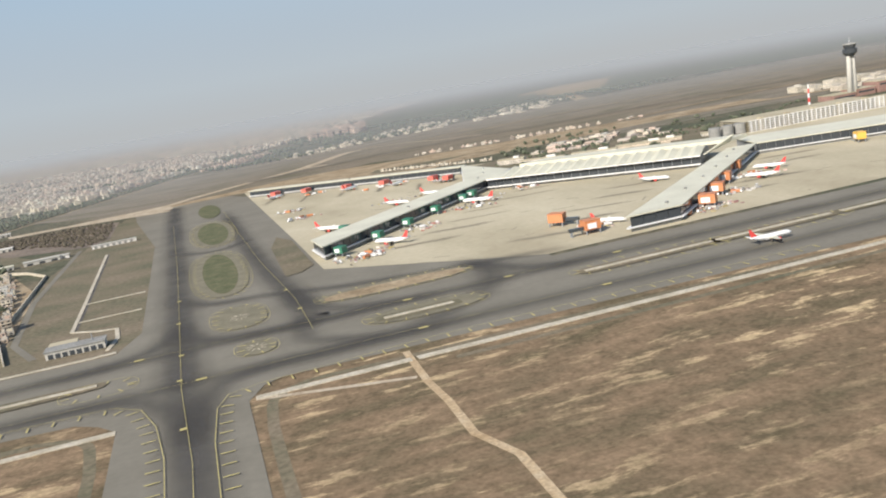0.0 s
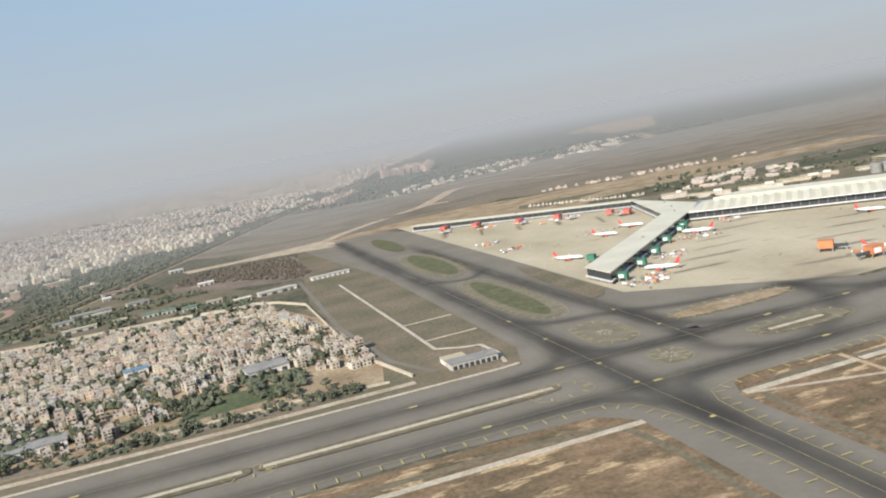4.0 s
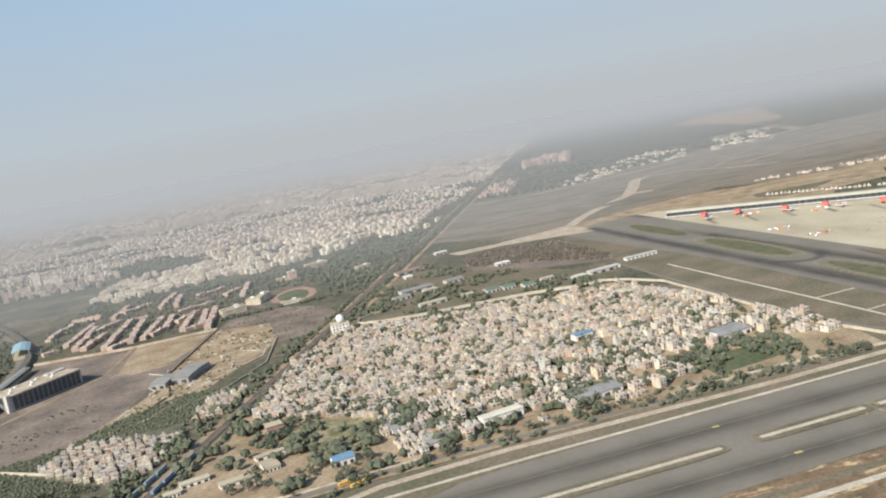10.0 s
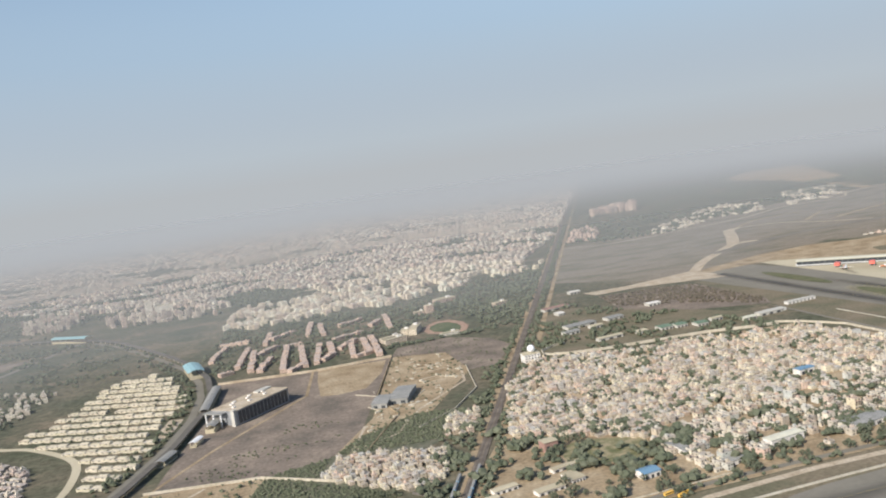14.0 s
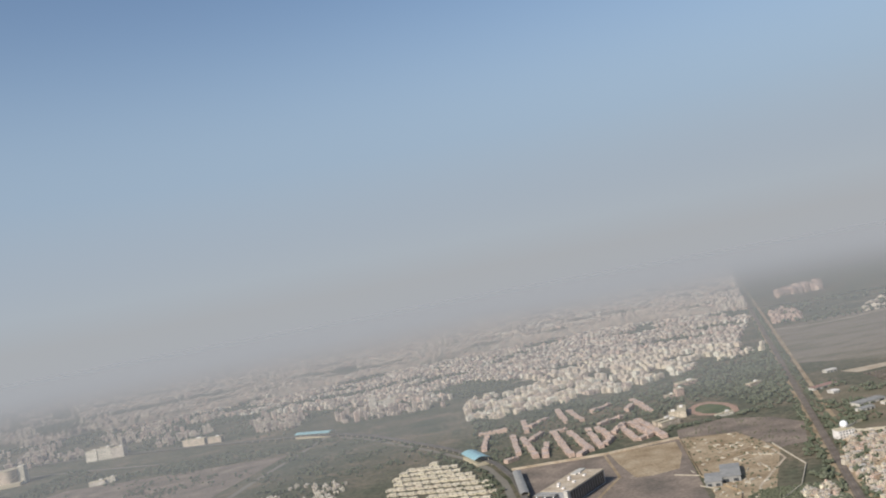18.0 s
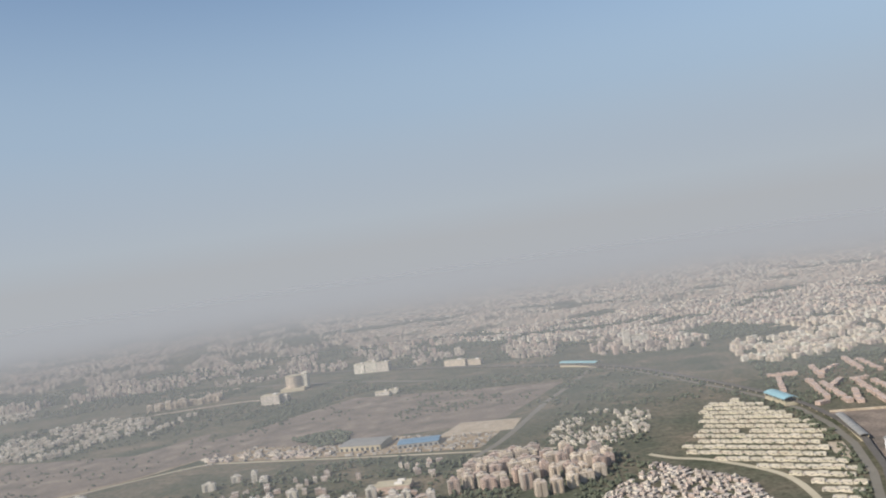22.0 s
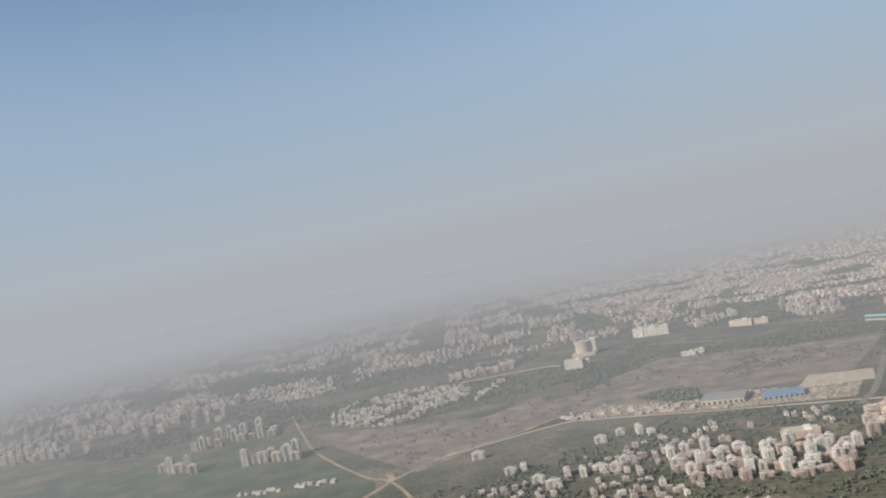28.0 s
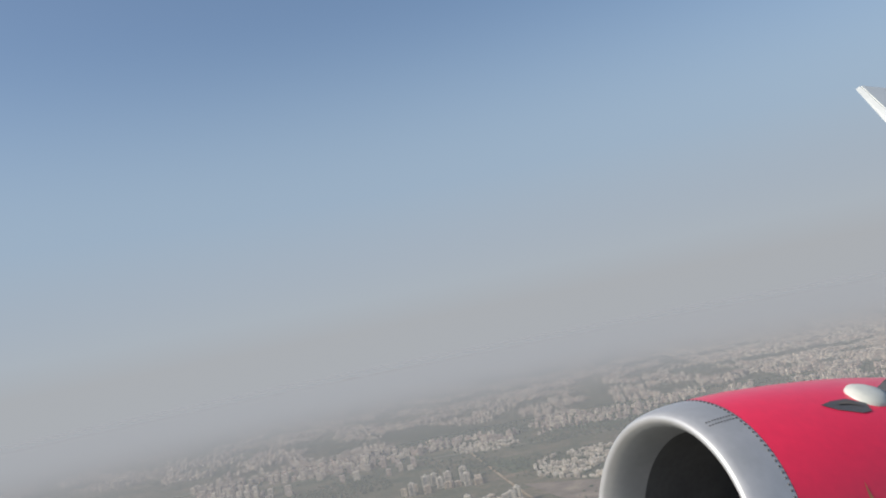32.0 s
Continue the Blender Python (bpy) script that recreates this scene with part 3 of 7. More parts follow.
layer = 0.52
for path, w, most, fade in (([(-26, -600), (-26, 100), (-26, 400), (-31, 520), (-33, 650), (-36, 960), (-42, 1400), (-44, 1700)], 46, 0.82, 0), ([(57, 590), (58, 700), (48, 900), (42, 1150), (36, 1480)], 44, 0.72, 3),
                            ([(-690, 535), (-300, 532), (0, 531), (400, 525), (1600, 521)], 44, 0.50, 0), ([(-660, 612), (-300, 612), (0, 612), (400, 608), (1600, 604)], 44, 0.50, 0),
                            ([(-26, 420), (-22, 480), (0, 520), (60, 530), (160, 529)], 40, 0.62, 5), ([(-26, 420), (-36, 480), (-70, 524), (-140, 533)], 36, 0.5, 5), ([(-34, 720), (-26, 650), (0, 620), (70, 612), (150, 610)], 38, 0.6, 5), ([(58, 760), (64, 680), (90, 630), (160, 610)], 38, 0.55, 5),
                            ([(-34, 800), (-10, 752), (40, 736), (110, 702), (200, 680), (300, 662)], 36, 0.55, 5), ([(-36, 1090), (-10, 1056), (20, 1054), (46, 1090)], 30, 0.5, 4), ([(-34, 700), (-44, 646), (-80, 618), (-150, 612)], 36, 0.5, 5),
                            ([(58, 640), (50, 590), (56, 560), (100, 532)], 36, 0.5, 5), ([(200, 700), (206, 650), (190, 600), (150, 560), (100, 532)], 44, 0.55, 5), ([(196, 720), (215, 660), (240, 620), (300, 606)], 40, 0.5, 5)):
    layer += 0.02
    tyre_wear(curve_through(path, 8), w, layer, most, fade)

# ---------------------------------------------------------------- land north and west of the airfield
zone("ground_town_floor", [(-640, 1285), (-522, 1230), (-405, 1215), (-238, 1185), (-185, 1010), (-170, 760), (-185, 690), (-760, 690), (-800, 760), (-800, 940), (-721, 1150)], 0.12, "earth", "dusty lanes and yards between village houses")
zone("ground_school_yard", [(-905, 705), (-800, 700), (-690, 690), (-690, 770), (-770, 850), (-850, 850), (-880, 800)], 0.16, "earth", "dusty school yard beside the railway")
zone("ground_roadside", [(-1060, 420), (-900, 562), (-822, 640), (-800, 692), (-905, 706), (-1000, 690), (-1080, 560)], 0.11, "earth", "dusty roadside beyond the perimeter track")
zone("ground_rail_yard", [(-880, 800), (-850, 850), (-800, 940), (-760, 900), (-770, 850)], 0.13, "earth", "dusty yards between railway and park")
zone("ground_bush_belt", [(-1090, 905), (-1062, 980), (-985, 1002), (-940, 1060), (-860, 1110), (-800, 1090), (-850, 985), (-985, 1000), (-1015, 930), (-930, 835), (-1030, 845)][:6] + [(-850, 985), (-930, 935), (-1000, 850)], 0.2, "bushes", "green ground under thorn bushes")
zone("ground_works", [(-2330, 1705), (-2251, 1830), (-2158, 1789), (-2022, 1740), (-1926, 1765), (-1830, 1712), (-1700, 1690), (-1740, 1570), (-1975, 1625), (-2258, 1712)], 0.15, "earth", "dusty works yards along the canal")
zone("ground_north_yards", [(-640, 1292), (-420, 1232), (-262, 1205), (-235, 1330), (-330, 1500), (-440, 1640), (-540, 1540), (-600, 1400)], 0.12, "lawn", "dusty plots between sheds and trees")
SPORTS = [(-745, 1575), (-690, 1560), (-620, 1590), (-610, 1690), (-640, 1770), (-730, 1740), (-800, 1620), (-800, 1580)]
WASTE = [(-822, 1481), (-735, 1440), (-735, 1290), (-690, 1290), (-625, 1410), (-640, 1490), (-700, 1560), (-800, 1545)]
zone("ground_waste", WASTE, 0.15, "brown", "brown waste ground between yard and railway")
zone("ground_park", [(-756, 866), (-728, 884), (-690, 866), (-664, 849), (-673, 806), (-700, 797), (-720, 799), (-764, 818)], 0.2, "park", "worn green and sandy park of the village")
zone("ground_green_plot", [(-350, 722), (-345, 785), (-262, 775), (-245, 735)], 0.2, "field", "bright green plot behind the perimeter track")
zone("ground_scrub_wood", [(-365, 1530), (-335, 1692), (-168, 1662), (-140, 1640), (-138, 1398), (-161, 1345), (-277, 1405)], 0.14, "brown", "brown ground under thorny bushes on a fenced plot")
zone("ground_brown_field", [(-1190, 1000), (-1068, 985), (-985, 918), (-822, 1481), (-1117, 1512), (-1115, 1390)], 0.14, "brown", "bare brown field beside the metro depot")
zone("ground_field_patch", [(-950, 1484), (-835, 1466), (-858, 1380), (-897, 1297), (-940, 1290), (-966, 1300), (-960, 1400)], 0.17, "earth", "pale sandy patch in the brown field")
zone("ground_estate_plot", [(-1198, 1276), (-1187, 1331), (-1166, 1325), (-1176, 1270), (-1195, 1217)], 0.19, "sand", "bare sandy plot beside the cream terraces")
zone("ground_yard", [(-915, 1130), (-985, 1000), (-900, 1000), (-735, 1290), (-735, 1440), (-822, 1478)], 0.18, "earth", "dusty works yard with low walls")
zone("ground_sandy_plot", [(-1030, 835), (-925, 812), (-905, 745), (-1000, 752)], 0.18, "sand", "sandy walled plot by the railway")
zone("ground_sandy_scrub", [(-1300, 930), (-1197, 1005), (-1068, 979), (-1010, 900), (-960, 700), (-1020, 480), (-1500, 560)], 0.12, "earth", "sandy scrub beside the metro line")
zone("ground_plain", [(-2360, 1760), (-2480, 1880), (-2330, 2010), (-2100, 2300), (-1680, 2180), (-1540, 2150), (-1690, 1810), (-1830, 1770)], 0.12, "brown", "wide brown plain with sandy patches")
zone("ground_sand_field", [(-1830, 1700), (-1785, 1810), (-1655, 1785), (-1675, 1690)], 0.18, "sand", "pale sandy field beside the blue shed")
zone("ground_west_fields", [(-3800, 1880), (-3300, 1960), (-2850, 1640), (-2700, 1440), (-2600, 1100), (-3500, 900), (-4300, 1600)], 0.12, "meadow", "dull green fields between tower blocks")
zone("ground_west_brown", [(-3060, 2010), (-2550, 1900), (-2420, 2050), (-2360, 1760), (-2620, 1480), (-2910, 1800)], 0.16, "brown", "brown waste land beside the suburb")


def rail_x(y):
    return -921 + (y - 705) * 0.4425


RAIL = [(rail_x(y), y) for y in range(-200, 7000, 200)]
laid("railway", Geo().ribbon([(x + 2, y) for x, y in RAIL], 11, 0.25, 0.6), M["ballast"], "brown ballast of a straight railway line")
for k in (-2.6, -1.2, 3.0, 4.4):
    laid("rail", Geo().ribbon([(x + 1.6 + k, y) for x, y in RAIL], 0.5, 0.85, 0.2), M["rubber"], "dark steel rail on brown ballast")
laid("road_rail_bank", Geo().ribbon([(x - 9, y) for x, y in RAIL], 8, 0.2), M["earth"], "dusty bank beside the railway")
laid("road_rail", Geo().ribbon([(x + 34, y) for x, y in RAIL if y > 1250], 9, 0.3), M["earth"], "dusty road along the railway")
METRO = [(-1340, 700), (-1256, 930), (-1217, 1021), (-1171, 1160), (-1139, 1306), (-1128, 1440), (-1134, 1560), (-1160, 1690), (-1205, 1820), (-1260, 1960), (-1330, 2130), (-1400, 2250), (-1500, 2350), (-1700, 2500), (-2100, 2760), (-2600, 3000)]
laid("railway_metro", Geo().ribbon(METRO, 10, 5.0, 1.8), M["dark_asphalt"], "grey elevated metro viaduct curving through the suburb")

# ---------------------------------------------------------------- buildings too far away to count
rng = random.Random(7)


def block(g, x, y, w, d, h, rz, r):
    """A flat-roofed building with a stair head and a tank on it."""
    g.box(x, y, 0, w, d, h, rz, bottom=False)
    if r.random() < 0.75:
        g.box(x + r.uniform(-0.25, 0.25) * w, y + r.uniform(-0.25, 0.25) * d, h, w * 0.35, d * 0.3, 2.6, rz, bottom=False)


def town(name, poly, dx, dy, angle, size, height, material, label, jitter=0.25, skip=0.12, clump=0.0, seed=1, avoid=(), deep=None, gap=-0.05, turns=(0, 0, 90)):
    r = random.Random(seed)
    g = Geo()
    for x, y in grid_in(poly, dx, dy, angle, jitter, r):
        if r.random() < skip or any(inside(x, y, p) for p in avoid):
            continue
        if clump and noise.noise((x / clump, y / clump * (1.0 if clump < 200 else 1.7), seed * 3.7)) < (-0.36 if clump < 50 else gap):
            continue
        block(g, x, y, dx * r.uniform(*size), dy * r.uniform(*(deep or size)), r.choice(height) * r.uniform(0.9, 1.1), angle + r.choice(turns) + r.uniform(-4, 4), r)
    return tagged(part(name, g, M[material]), label, "buildings", "", "stuff")


VILLAGE = [(-640, 1262), (-522, 1212), (-405, 1202), (-274, 1160), (-238, 1172), (-205, 1010), (-190, 790), (-255, 790), (-350, 795), (-360, 742), (-435, 716), (-567, 720), (-650, 712), (-684, 755), (-660, 845), (-736, 900), (-790, 942), (-721, 1143)]
FRONT = [(-180, 1005), (-180, 700), (-360, 700), (-700, 700), (-700, 757), (-655, 852), (-600, 882), (-420, 882), (-300, 932)]
town("village_houses", VILLAGE, 8.6, 9.6, 8, (0.62, 1.08), (3, 3, 3.4, 4, 5, 6, 6, 8), "town", "crowded flat-roofed village houses in cream and pink", seed=3, clump=33, skip=0.16, avoid=(FRONT, [(-410, 930), (-380, 930), (-380, 956), (-410, 956)]))
town("slum_houses", [(-1008, 932), (-979, 993), (-855, 944), (-883, 863), (-922, 837)], 8, 8, 12, (0.6, 1.0), (3, 4, 6), "town", "huddle of small pale houses", seed=4)
town("slum_houses", [(-854, 989), (-823, 1072), (-786, 1070), (-814, 982)], 8, 8, 12, (0.6, 1.0), (3, 4, 6), "town", "huddle of small pale houses", seed=5)
town("white_housing", [(-1117, 2088), (-1063, 2402), (-904, 2440), (-812, 2444), (-685, 2391), (-699, 2049), (-810, 2037), (-895, 2074), (-1061, 2041)], 19, 21, 14, (0.45, 0.85), (8, 10, 12), "cream_blocks", "pale four-storey apartment houses", 0.3, 0.2, 60, seed=7, gap=-0.14)
town("rail_quarter", [(-690, 2090), (-685, 2391), (-812, 2450), (-848, 2547), (-577, 2771), (-196, 2400), (-256, 2240), (-420, 2190), (-560, 2130)], 20, 21, 24, (0.4, 0.85), (7, 9, 11, 13), "cream_blocks", "dense pale houses beside the railway", 0.3, 0.15, 80, seed=11, gap=-0.2)
CITY = [(-1100, 2500), (-860, 2580), (-580, 2800), (-260, 2420), (120, 3080), (600, 4150), (1900, 7000), (-3500, 7000), (-2600, 4300), (-1900, 3300)]
SUBURB = [(-1100, 2400), (-1900, 3300), (-2600, 4300), (-3500, 7000), (-9000, 6000), (-6500, 3300), (-4000, 2750), (-3300, 2850), (-2300, 2880), (-1700, 2660), (-1450, 2480)]
BELTS = [[(-1145, 2742), (-989, 2834), (-846, 2610), (-904, 2478), (-1058, 2462)], [(-3234, 2747), (-3127, 2944), (-2787, 2920), (-2481, 2729), (-2517, 2644), (-2931, 2690), (-3117, 2619)], [(-4236, 3557), (-3982, 3656), (-3336, 3100), (-3128, 2887), (-3506, 3043), (-3782, 3060)],
         [(-2033, 3140), (-2033, 3240), (-1700, 3120), (-1577, 3230), (-1312, 3170), (-1084, 3280), (-1084, 3170), (-1312, 3050), (-1577, 3110), (-1724, 2980)], [(-2821, 4120), (-2821, 4320), (-2052, 4420), (-1742, 4500), (-1169, 4030), (-1169, 3880), (-1742, 4280), (-2333, 4110)],
         [(-4043, 2224), (-3873, 2448), (-3735, 2486), (-3555, 2232), (-3725, 2082)], [(-904, 2600), (-797, 2590), (-723, 2504), (-727, 2603), (-845, 2630)]]
# Dark ground colour: gardens, and the shade between houses painted in.
zone("ground_city", [(-1100, 2500), (-860, 2580), (-580, 2800), (-260, 2420), (120, 3080), (600, 4150), (1900, 7000), (-3500, 7000), (-2600, 4300), (-1900, 3300)], 0.08, "bushes", "dark ground standing for street shade and gardens between city houses")
town("distant_city", [(-1100, 2500), (-860, 2580), (-580, 2800), (-260, 2420), (120, 3080), (600, 4150), (680, 4320), (-2620, 4320), (-2600, 4300), (-1900, 3300)], 15.5, 17, 24, (0.5, 0.95), (5, 6, 8, 9, 11, 13), "city", "hazy sea of pale flat-roofed city houses", 0.3, 0.13, 210, seed=8, gap=-0.24, avoid=BELTS)
town("distant_city", [(680, 4320), (1900, 7000), (-3500, 7000), (-2620, 4320)], 24, 25, 24, (0.5, 0.9), (6, 8, 9, 11, 14), "city", "hazy sea of pale flat-roofed city houses", 0.35, 0.15, 210, seed=18, gap=-0.3)
zone("ground_city_plot", BELTS[6], 0.2, "sand", "bare sandy plot between city quarters")
town("horizon_city", [(1900, 7000), (2800, 9000), (-7000, 9000), (-6500, 6500), (-3500, 7000)], 60, 52, 24, (0.3, 0.7), (12, 15, 20), "city", "faint pale city near the horizon", 0.35, 0.2, 500, seed=10, gap=-0.25)
town("mid_city", [p for p in SUBURB], 20, 23, 15, (0.34, 0.66), (6, 8, 9, 12, 15, 19, 24), "blocks", "hazy mid-rise apartment blocks among trees", 0.42, 0.25, 170, seed=9, gap=0.05, avoid=BELTS)
town("orchard_houses", [(-3552, 2780), (-3545, 2877), (-3326, 2861), (-3251, 2733), (-3316, 2654), (-3451, 2646)], 20, 20, 20, (0.4, 0.8), (5, 7, 9), "white_villas", "low pale houses beyond the orchards", 0.3, 0.2, seed=36)
zone("ground_orchard", [(-3306, 2431), (-3198, 2491), (-3054, 2247), (-3141, 2189)], 0.2, "meadow", "dull green orchard plots")
zone("ground_west_sand", [(-2747, 2800), (-2551, 2787), (-2600, 2735), (-2740, 2765)], 0.2, "sand", "bare sandy ground between suburbs")
town("near_suburb", [(-3075, 2110), (-3080, 2330), (-2950, 2430), (-2774, 2440), (-2657, 2300), (-2551, 2371), (-2617, 2097), (-2721, 2090), (-2778, 1991), (-2856, 1972)], 18, 19, 20, (0.42, 0.8), (5, 7, 9, 12), "white_villas", "pale suburb of flat-roofed houses", 0.32, 0.2, 90, seed=21, gap=-0.22)
town("villas", [(-1622, 1549), (-1560, 1752), (-1520, 1760), (-1396, 1690), (-1444, 1479), (-1560, 1500)], 15, 16, 14, (0.35, 0.68), (4, 5, 7), "white_villas", "white villas among garden trees", 0.3, 0.15, 70, seed=22)
town("row_villas", [(-1560, 1180), (-1450, 1330), (-1350, 1190), (-1330, 1000), (-1500, 980)], 12, 13, 40, (0.45, 0.8), (3, 4, 5), "blocks", "rows of small pale houses on a slope", 0.15, 0.15, seed=23)
town("low_row", [(-3070, 1500), (-3060, 1478), (-2800, 1490), (-2803, 1512)], 17, 16, 3, (0.5, 0.8), (4, 5), "white_villas", "row of low pale houses in fields", 0.2, 0.2, seed=24)
town("southern_suburb", [(-2480, 1260), (-2300, 1330), (-2180, 1560), (-1800, 1500), (-1800, 1390), (-2110, 1370), (-2110, 1180), (-1840, 1110), (-1800, 1050), (-2300, 900)], 20, 20, 12, (0.3, 0.62), (5, 7, 9), "blocks", "low suburb of pale houses among trees", 0.35, 0.38, 90, seed=25)
town("canal_works", [(-2350, 1720), (-2330, 1790), (-2060, 1730), (-2030, 1660)], 24, 16, -14, (0.3, 0.9), (3, 4, 5), "blocks", "low works sheds along the canal", 0.3, 0.3, seed=26)
town("far_suburb", [(-4700, 2700), (-4300, 2250), (-3750, 2330), (-3600, 2500), (-3700, 2900), (-4200, 3100)], 40, 40, 20, (0.35, 0.6), (15, 24, 30), "blocks", "hazy cluster of far apartment blocks", 0.3, 0.2, 160, seed=27)
town("hall_offices", [(539, 1478), (610, 1510), (684, 1555), (810, 1515), (815, 1425), (782, 1334), (702, 1346), (611, 1383)], 34, 20, -38, (0.4, 1.0), (2.5, 3, 4), "city", "low cream office blocks behind the terminal hall", 0.25, 0.3, seed=28)
town("truck_park", [(337, 1646), (345, 1646), (512, 1474), (503, 1468)], 9, 6, -45, (0.6, 0.8), (3,), "white_villas", "row of small white trucks", 0.1, 0.1, seed=38, turns=(0,))
town("cargo_sheds", [(470, 1868), (480, 1890), (660, 1845), (1000, 1770), (995, 1745), (640, 1815)], 17, 12, -16, (0.4, 0.9), (3, 4, 5), "city", "line of parked trucks and small cargo sheds", 0.35, 0.35, seed=29)
town("far_hangars", [(1225, 3260), (1529, 3306), (1181, 2830), (879, 2724)], 40, 32, 10, (0.35, 0.85), (5, 8), "white_villas", "far white hangars at the wood's edge", 0.4, 0.35, 120, seed=30, gap=-0.1)
town("far_colony", [(248, 2673), (434, 2810), (817, 3144), (1010, 3161), (815, 2783), (605, 2705), (350, 2590), (212, 2560)], 25, 28, 10, (0.3, 0.7), (4, 6, 8), "white_villas", "far pale houses among trees", 0.42, 0.35, 60, seed=32, gap=-0.05)
town("far_blocks", [(460, 3500), (500, 3590), (720, 3640), (710, 3540)], 34, 44, 10, (0.6, 0.8), (30, 36), "rosy", "row of far rosy apartment blocks", 0.1, 0.05, seed=33)
town("rail_colony", [(20, 2715), (120, 2705), (200, 2880), (300, 3150), (190, 3080), (90, 2870)], 20, 20, 24, (0.4, 0.8), (5, 7, 9), "rosy", "rosy houses beside the railway", 0.2, 0.15, seed=34)
town("tower_park", [(1180, 1440), (1500, 1420), (1600, 1700), (1250, 1650)], 60, 50, 5, (0.4, 0.8), (8, 12), "white_villas", "office sheds behind the tower", 0.2, 0.3, seed=35)


# ---------------------------------------------------------------- taxiway paint
def offset(poly, d):
    """A convex polygon, anticlockwise, moved outward by d."""
    n, lines = len(poly), []
    for i in range(n):
        a, b = Vector(poly[i]), Vector(poly[(i + 1) % n])
        t = (b - a).normalized()
        lines.append((a + Vector((t.y, -t.x)) * d, t))
    pts = []
    for i in range(n):
        (p, u), (q, v) = lines[i - 1], lines[i]
        k = ((q - p).x * v.y - (q - p).y * v.x) / (u.x * v.y - u.y * v.x)
        pts.append(tuple(p + u * k))
    return pts


def paint(path, width, closed=False, ticks=0.0, tick=6.0, side=1):
    """A painted line, and short bars across the shoulder beside it."""
    if closed:
        path = path + path[:1]
    g = Geo()
    g.ribbon(path, width, 1.04)
    run = 0.0
    for a, b in zip(path, path[1:]):
        d = math.dist(a, b)
        while ticks and run < d:
            f = run / d
            ux, uy = (b[0] - a[0]) / d, (b[1] - a[1]) / d
            x, y = a[0] + (b[0] - a[0]) * f + uy * side * tick * 0.75, a[1] + (b[1] - a[1]) * f - ux * side * tick * 0.75
            g.box(x, y, 1.0, 0.9, tick, 0.05, math.degrees(math.atan2(uy, ux)), bottom=False)
            run += ticks
        run -= d
    laid("taxiway_marking", g, M["yellow"], "faded yellow taxiway line with shoulder bars", category="marking")


paint([(-40, -200), (-39, 370), (-40, 415), (-45, 465), (-54, 500), (-70, 516), (-110, 519), (-300, 520)], 0.4, False, 14, 7, -1)
paint([(-16, -200), (-16, 355), (-16, 420), (-13, 470), (-6, 489), (12, 496), (120, 505), (400, 501)], 0.4, False, 14, 7, 1)
paint([(-27, -200), (-27, 400), (-32, 520), (-33, 650), (-36, 960), (-44, 1400)], 0.28)
paint([(57, 590), (58, 700), (48, 900), (42, 1150), (36, 1480)], 0.28)
paint([(-690, 536), (-300, 533), (0, 532), (400, 526), (1500, 521)], 0.28)
paint([(-660, 613), (-300, 613), (0, 613), (400, 609), (1500, 604)], 0.28)
for x, y, rx, ry in ((12, 678, 21, 39), (17, 577, 13, 18), (135, 670, 62, 19), (135, 575, 43, 18), (6, 900, 27, 132), (10, 1220, 28, 132)):
    zone("taxiway_pad", oval(x, y, rx, ry, 30, 2.4), 0.86, "pad", "dusty pale asphalt inside a painted ring")
for x, y, rx, ry in ((12, 678, 23, 42), (17, 577, 15, 20), (135, 670, 66, 22), (135, 575, 46, 21), (-306, 568, 18, 11), (-82, 562, 24, 18), (-625, 578, 19, 16), (6, 900, 30, 140), (310, 573, 66, 19), (420, 570, 66, 17), (10, 1220, 31, 138)):
    paint(oval(x, y, rx, ry, 30, 2.6), 0.3, True, 15, 5.5, -1)
for x, y in ((-31, 450), (-33, 540), (-32, 600), (-34, 700), (-34, 790), (57, 660), (55, 740), (-150, 533), (-20, 533), (120, 529), (250, 527), (-180, 613), (-60, 613), (130, 610), (210, 610), (300, 608), (-400, 534), (-420, 613), (500, 524), (640, 523)):
    laid("taxiway_marking", Geo().box(x, y, 1.0, 6.5 if y in (533, 613, 529, 527, 610, 608, 534, 524, 523) else 3.4, 3.2, 0.06), M["yellow"], "small yellow painted sign on the taxiway", category="marking")
for x, y in ((17, 577), (12, 676)):
    g = Geo()
    for i in range(9):
        t = 2 * math.pi * i / 9
        g.box(x + 5 * math.cos(t), y + 6.5 * math.sin(t), 1.0, 4.5, 0.9, 0.06, math.degrees(t), bottom=False)
    laid("taxiway_marking", g, M["slab"], "pale painted star on the junction", category="marking")
r = random.Random(31)
g = Geo()
for _ in range(110):
    x, y = r.uniform(110, 1000), r.uniform(670, 1250)
    g.box(x, y, 0.46, r.uniform(4, 30), r.uniform(0.5, 1.5), 0.02, r.choice((0, 0, 45, -45)) + r.uniform(-6, 6), bottom=False)
laid("apron_stains", g, M["worn0"], "oil and tyre streaks on the apron", "stuff", "stains")
stands = [(150 + 42 * i, 828 + 42 * i, 1, -0.12) for i in range(6)] + [(470 + 38 * i, 745 + 38 * i, 1, -0.2) for i in range(5)] + [(352 + 44 * i, 712 + 44 * i, -1, 0.25) for i in range(5)] + [(130 + 52 * i, 1540 - 50 * i, -0.3, -1) for i in range(5)]
for i, (x, y, dx, dy) in enumerate(stands):
    ln, off = r.uniform(55, 95), r.uniform(4, 14)
    line = [(x + dx * (off + ln * k / 6), y + dy * (off + ln * k / 6) + r.uniform(-1.5, 1.5)) for k in range(7)]
    tyre_wear(curve_through(line, 2), r.uniform(10, 20), 0.48 + 0.012 * i, r.uniform(0.4, 0.62), 3)

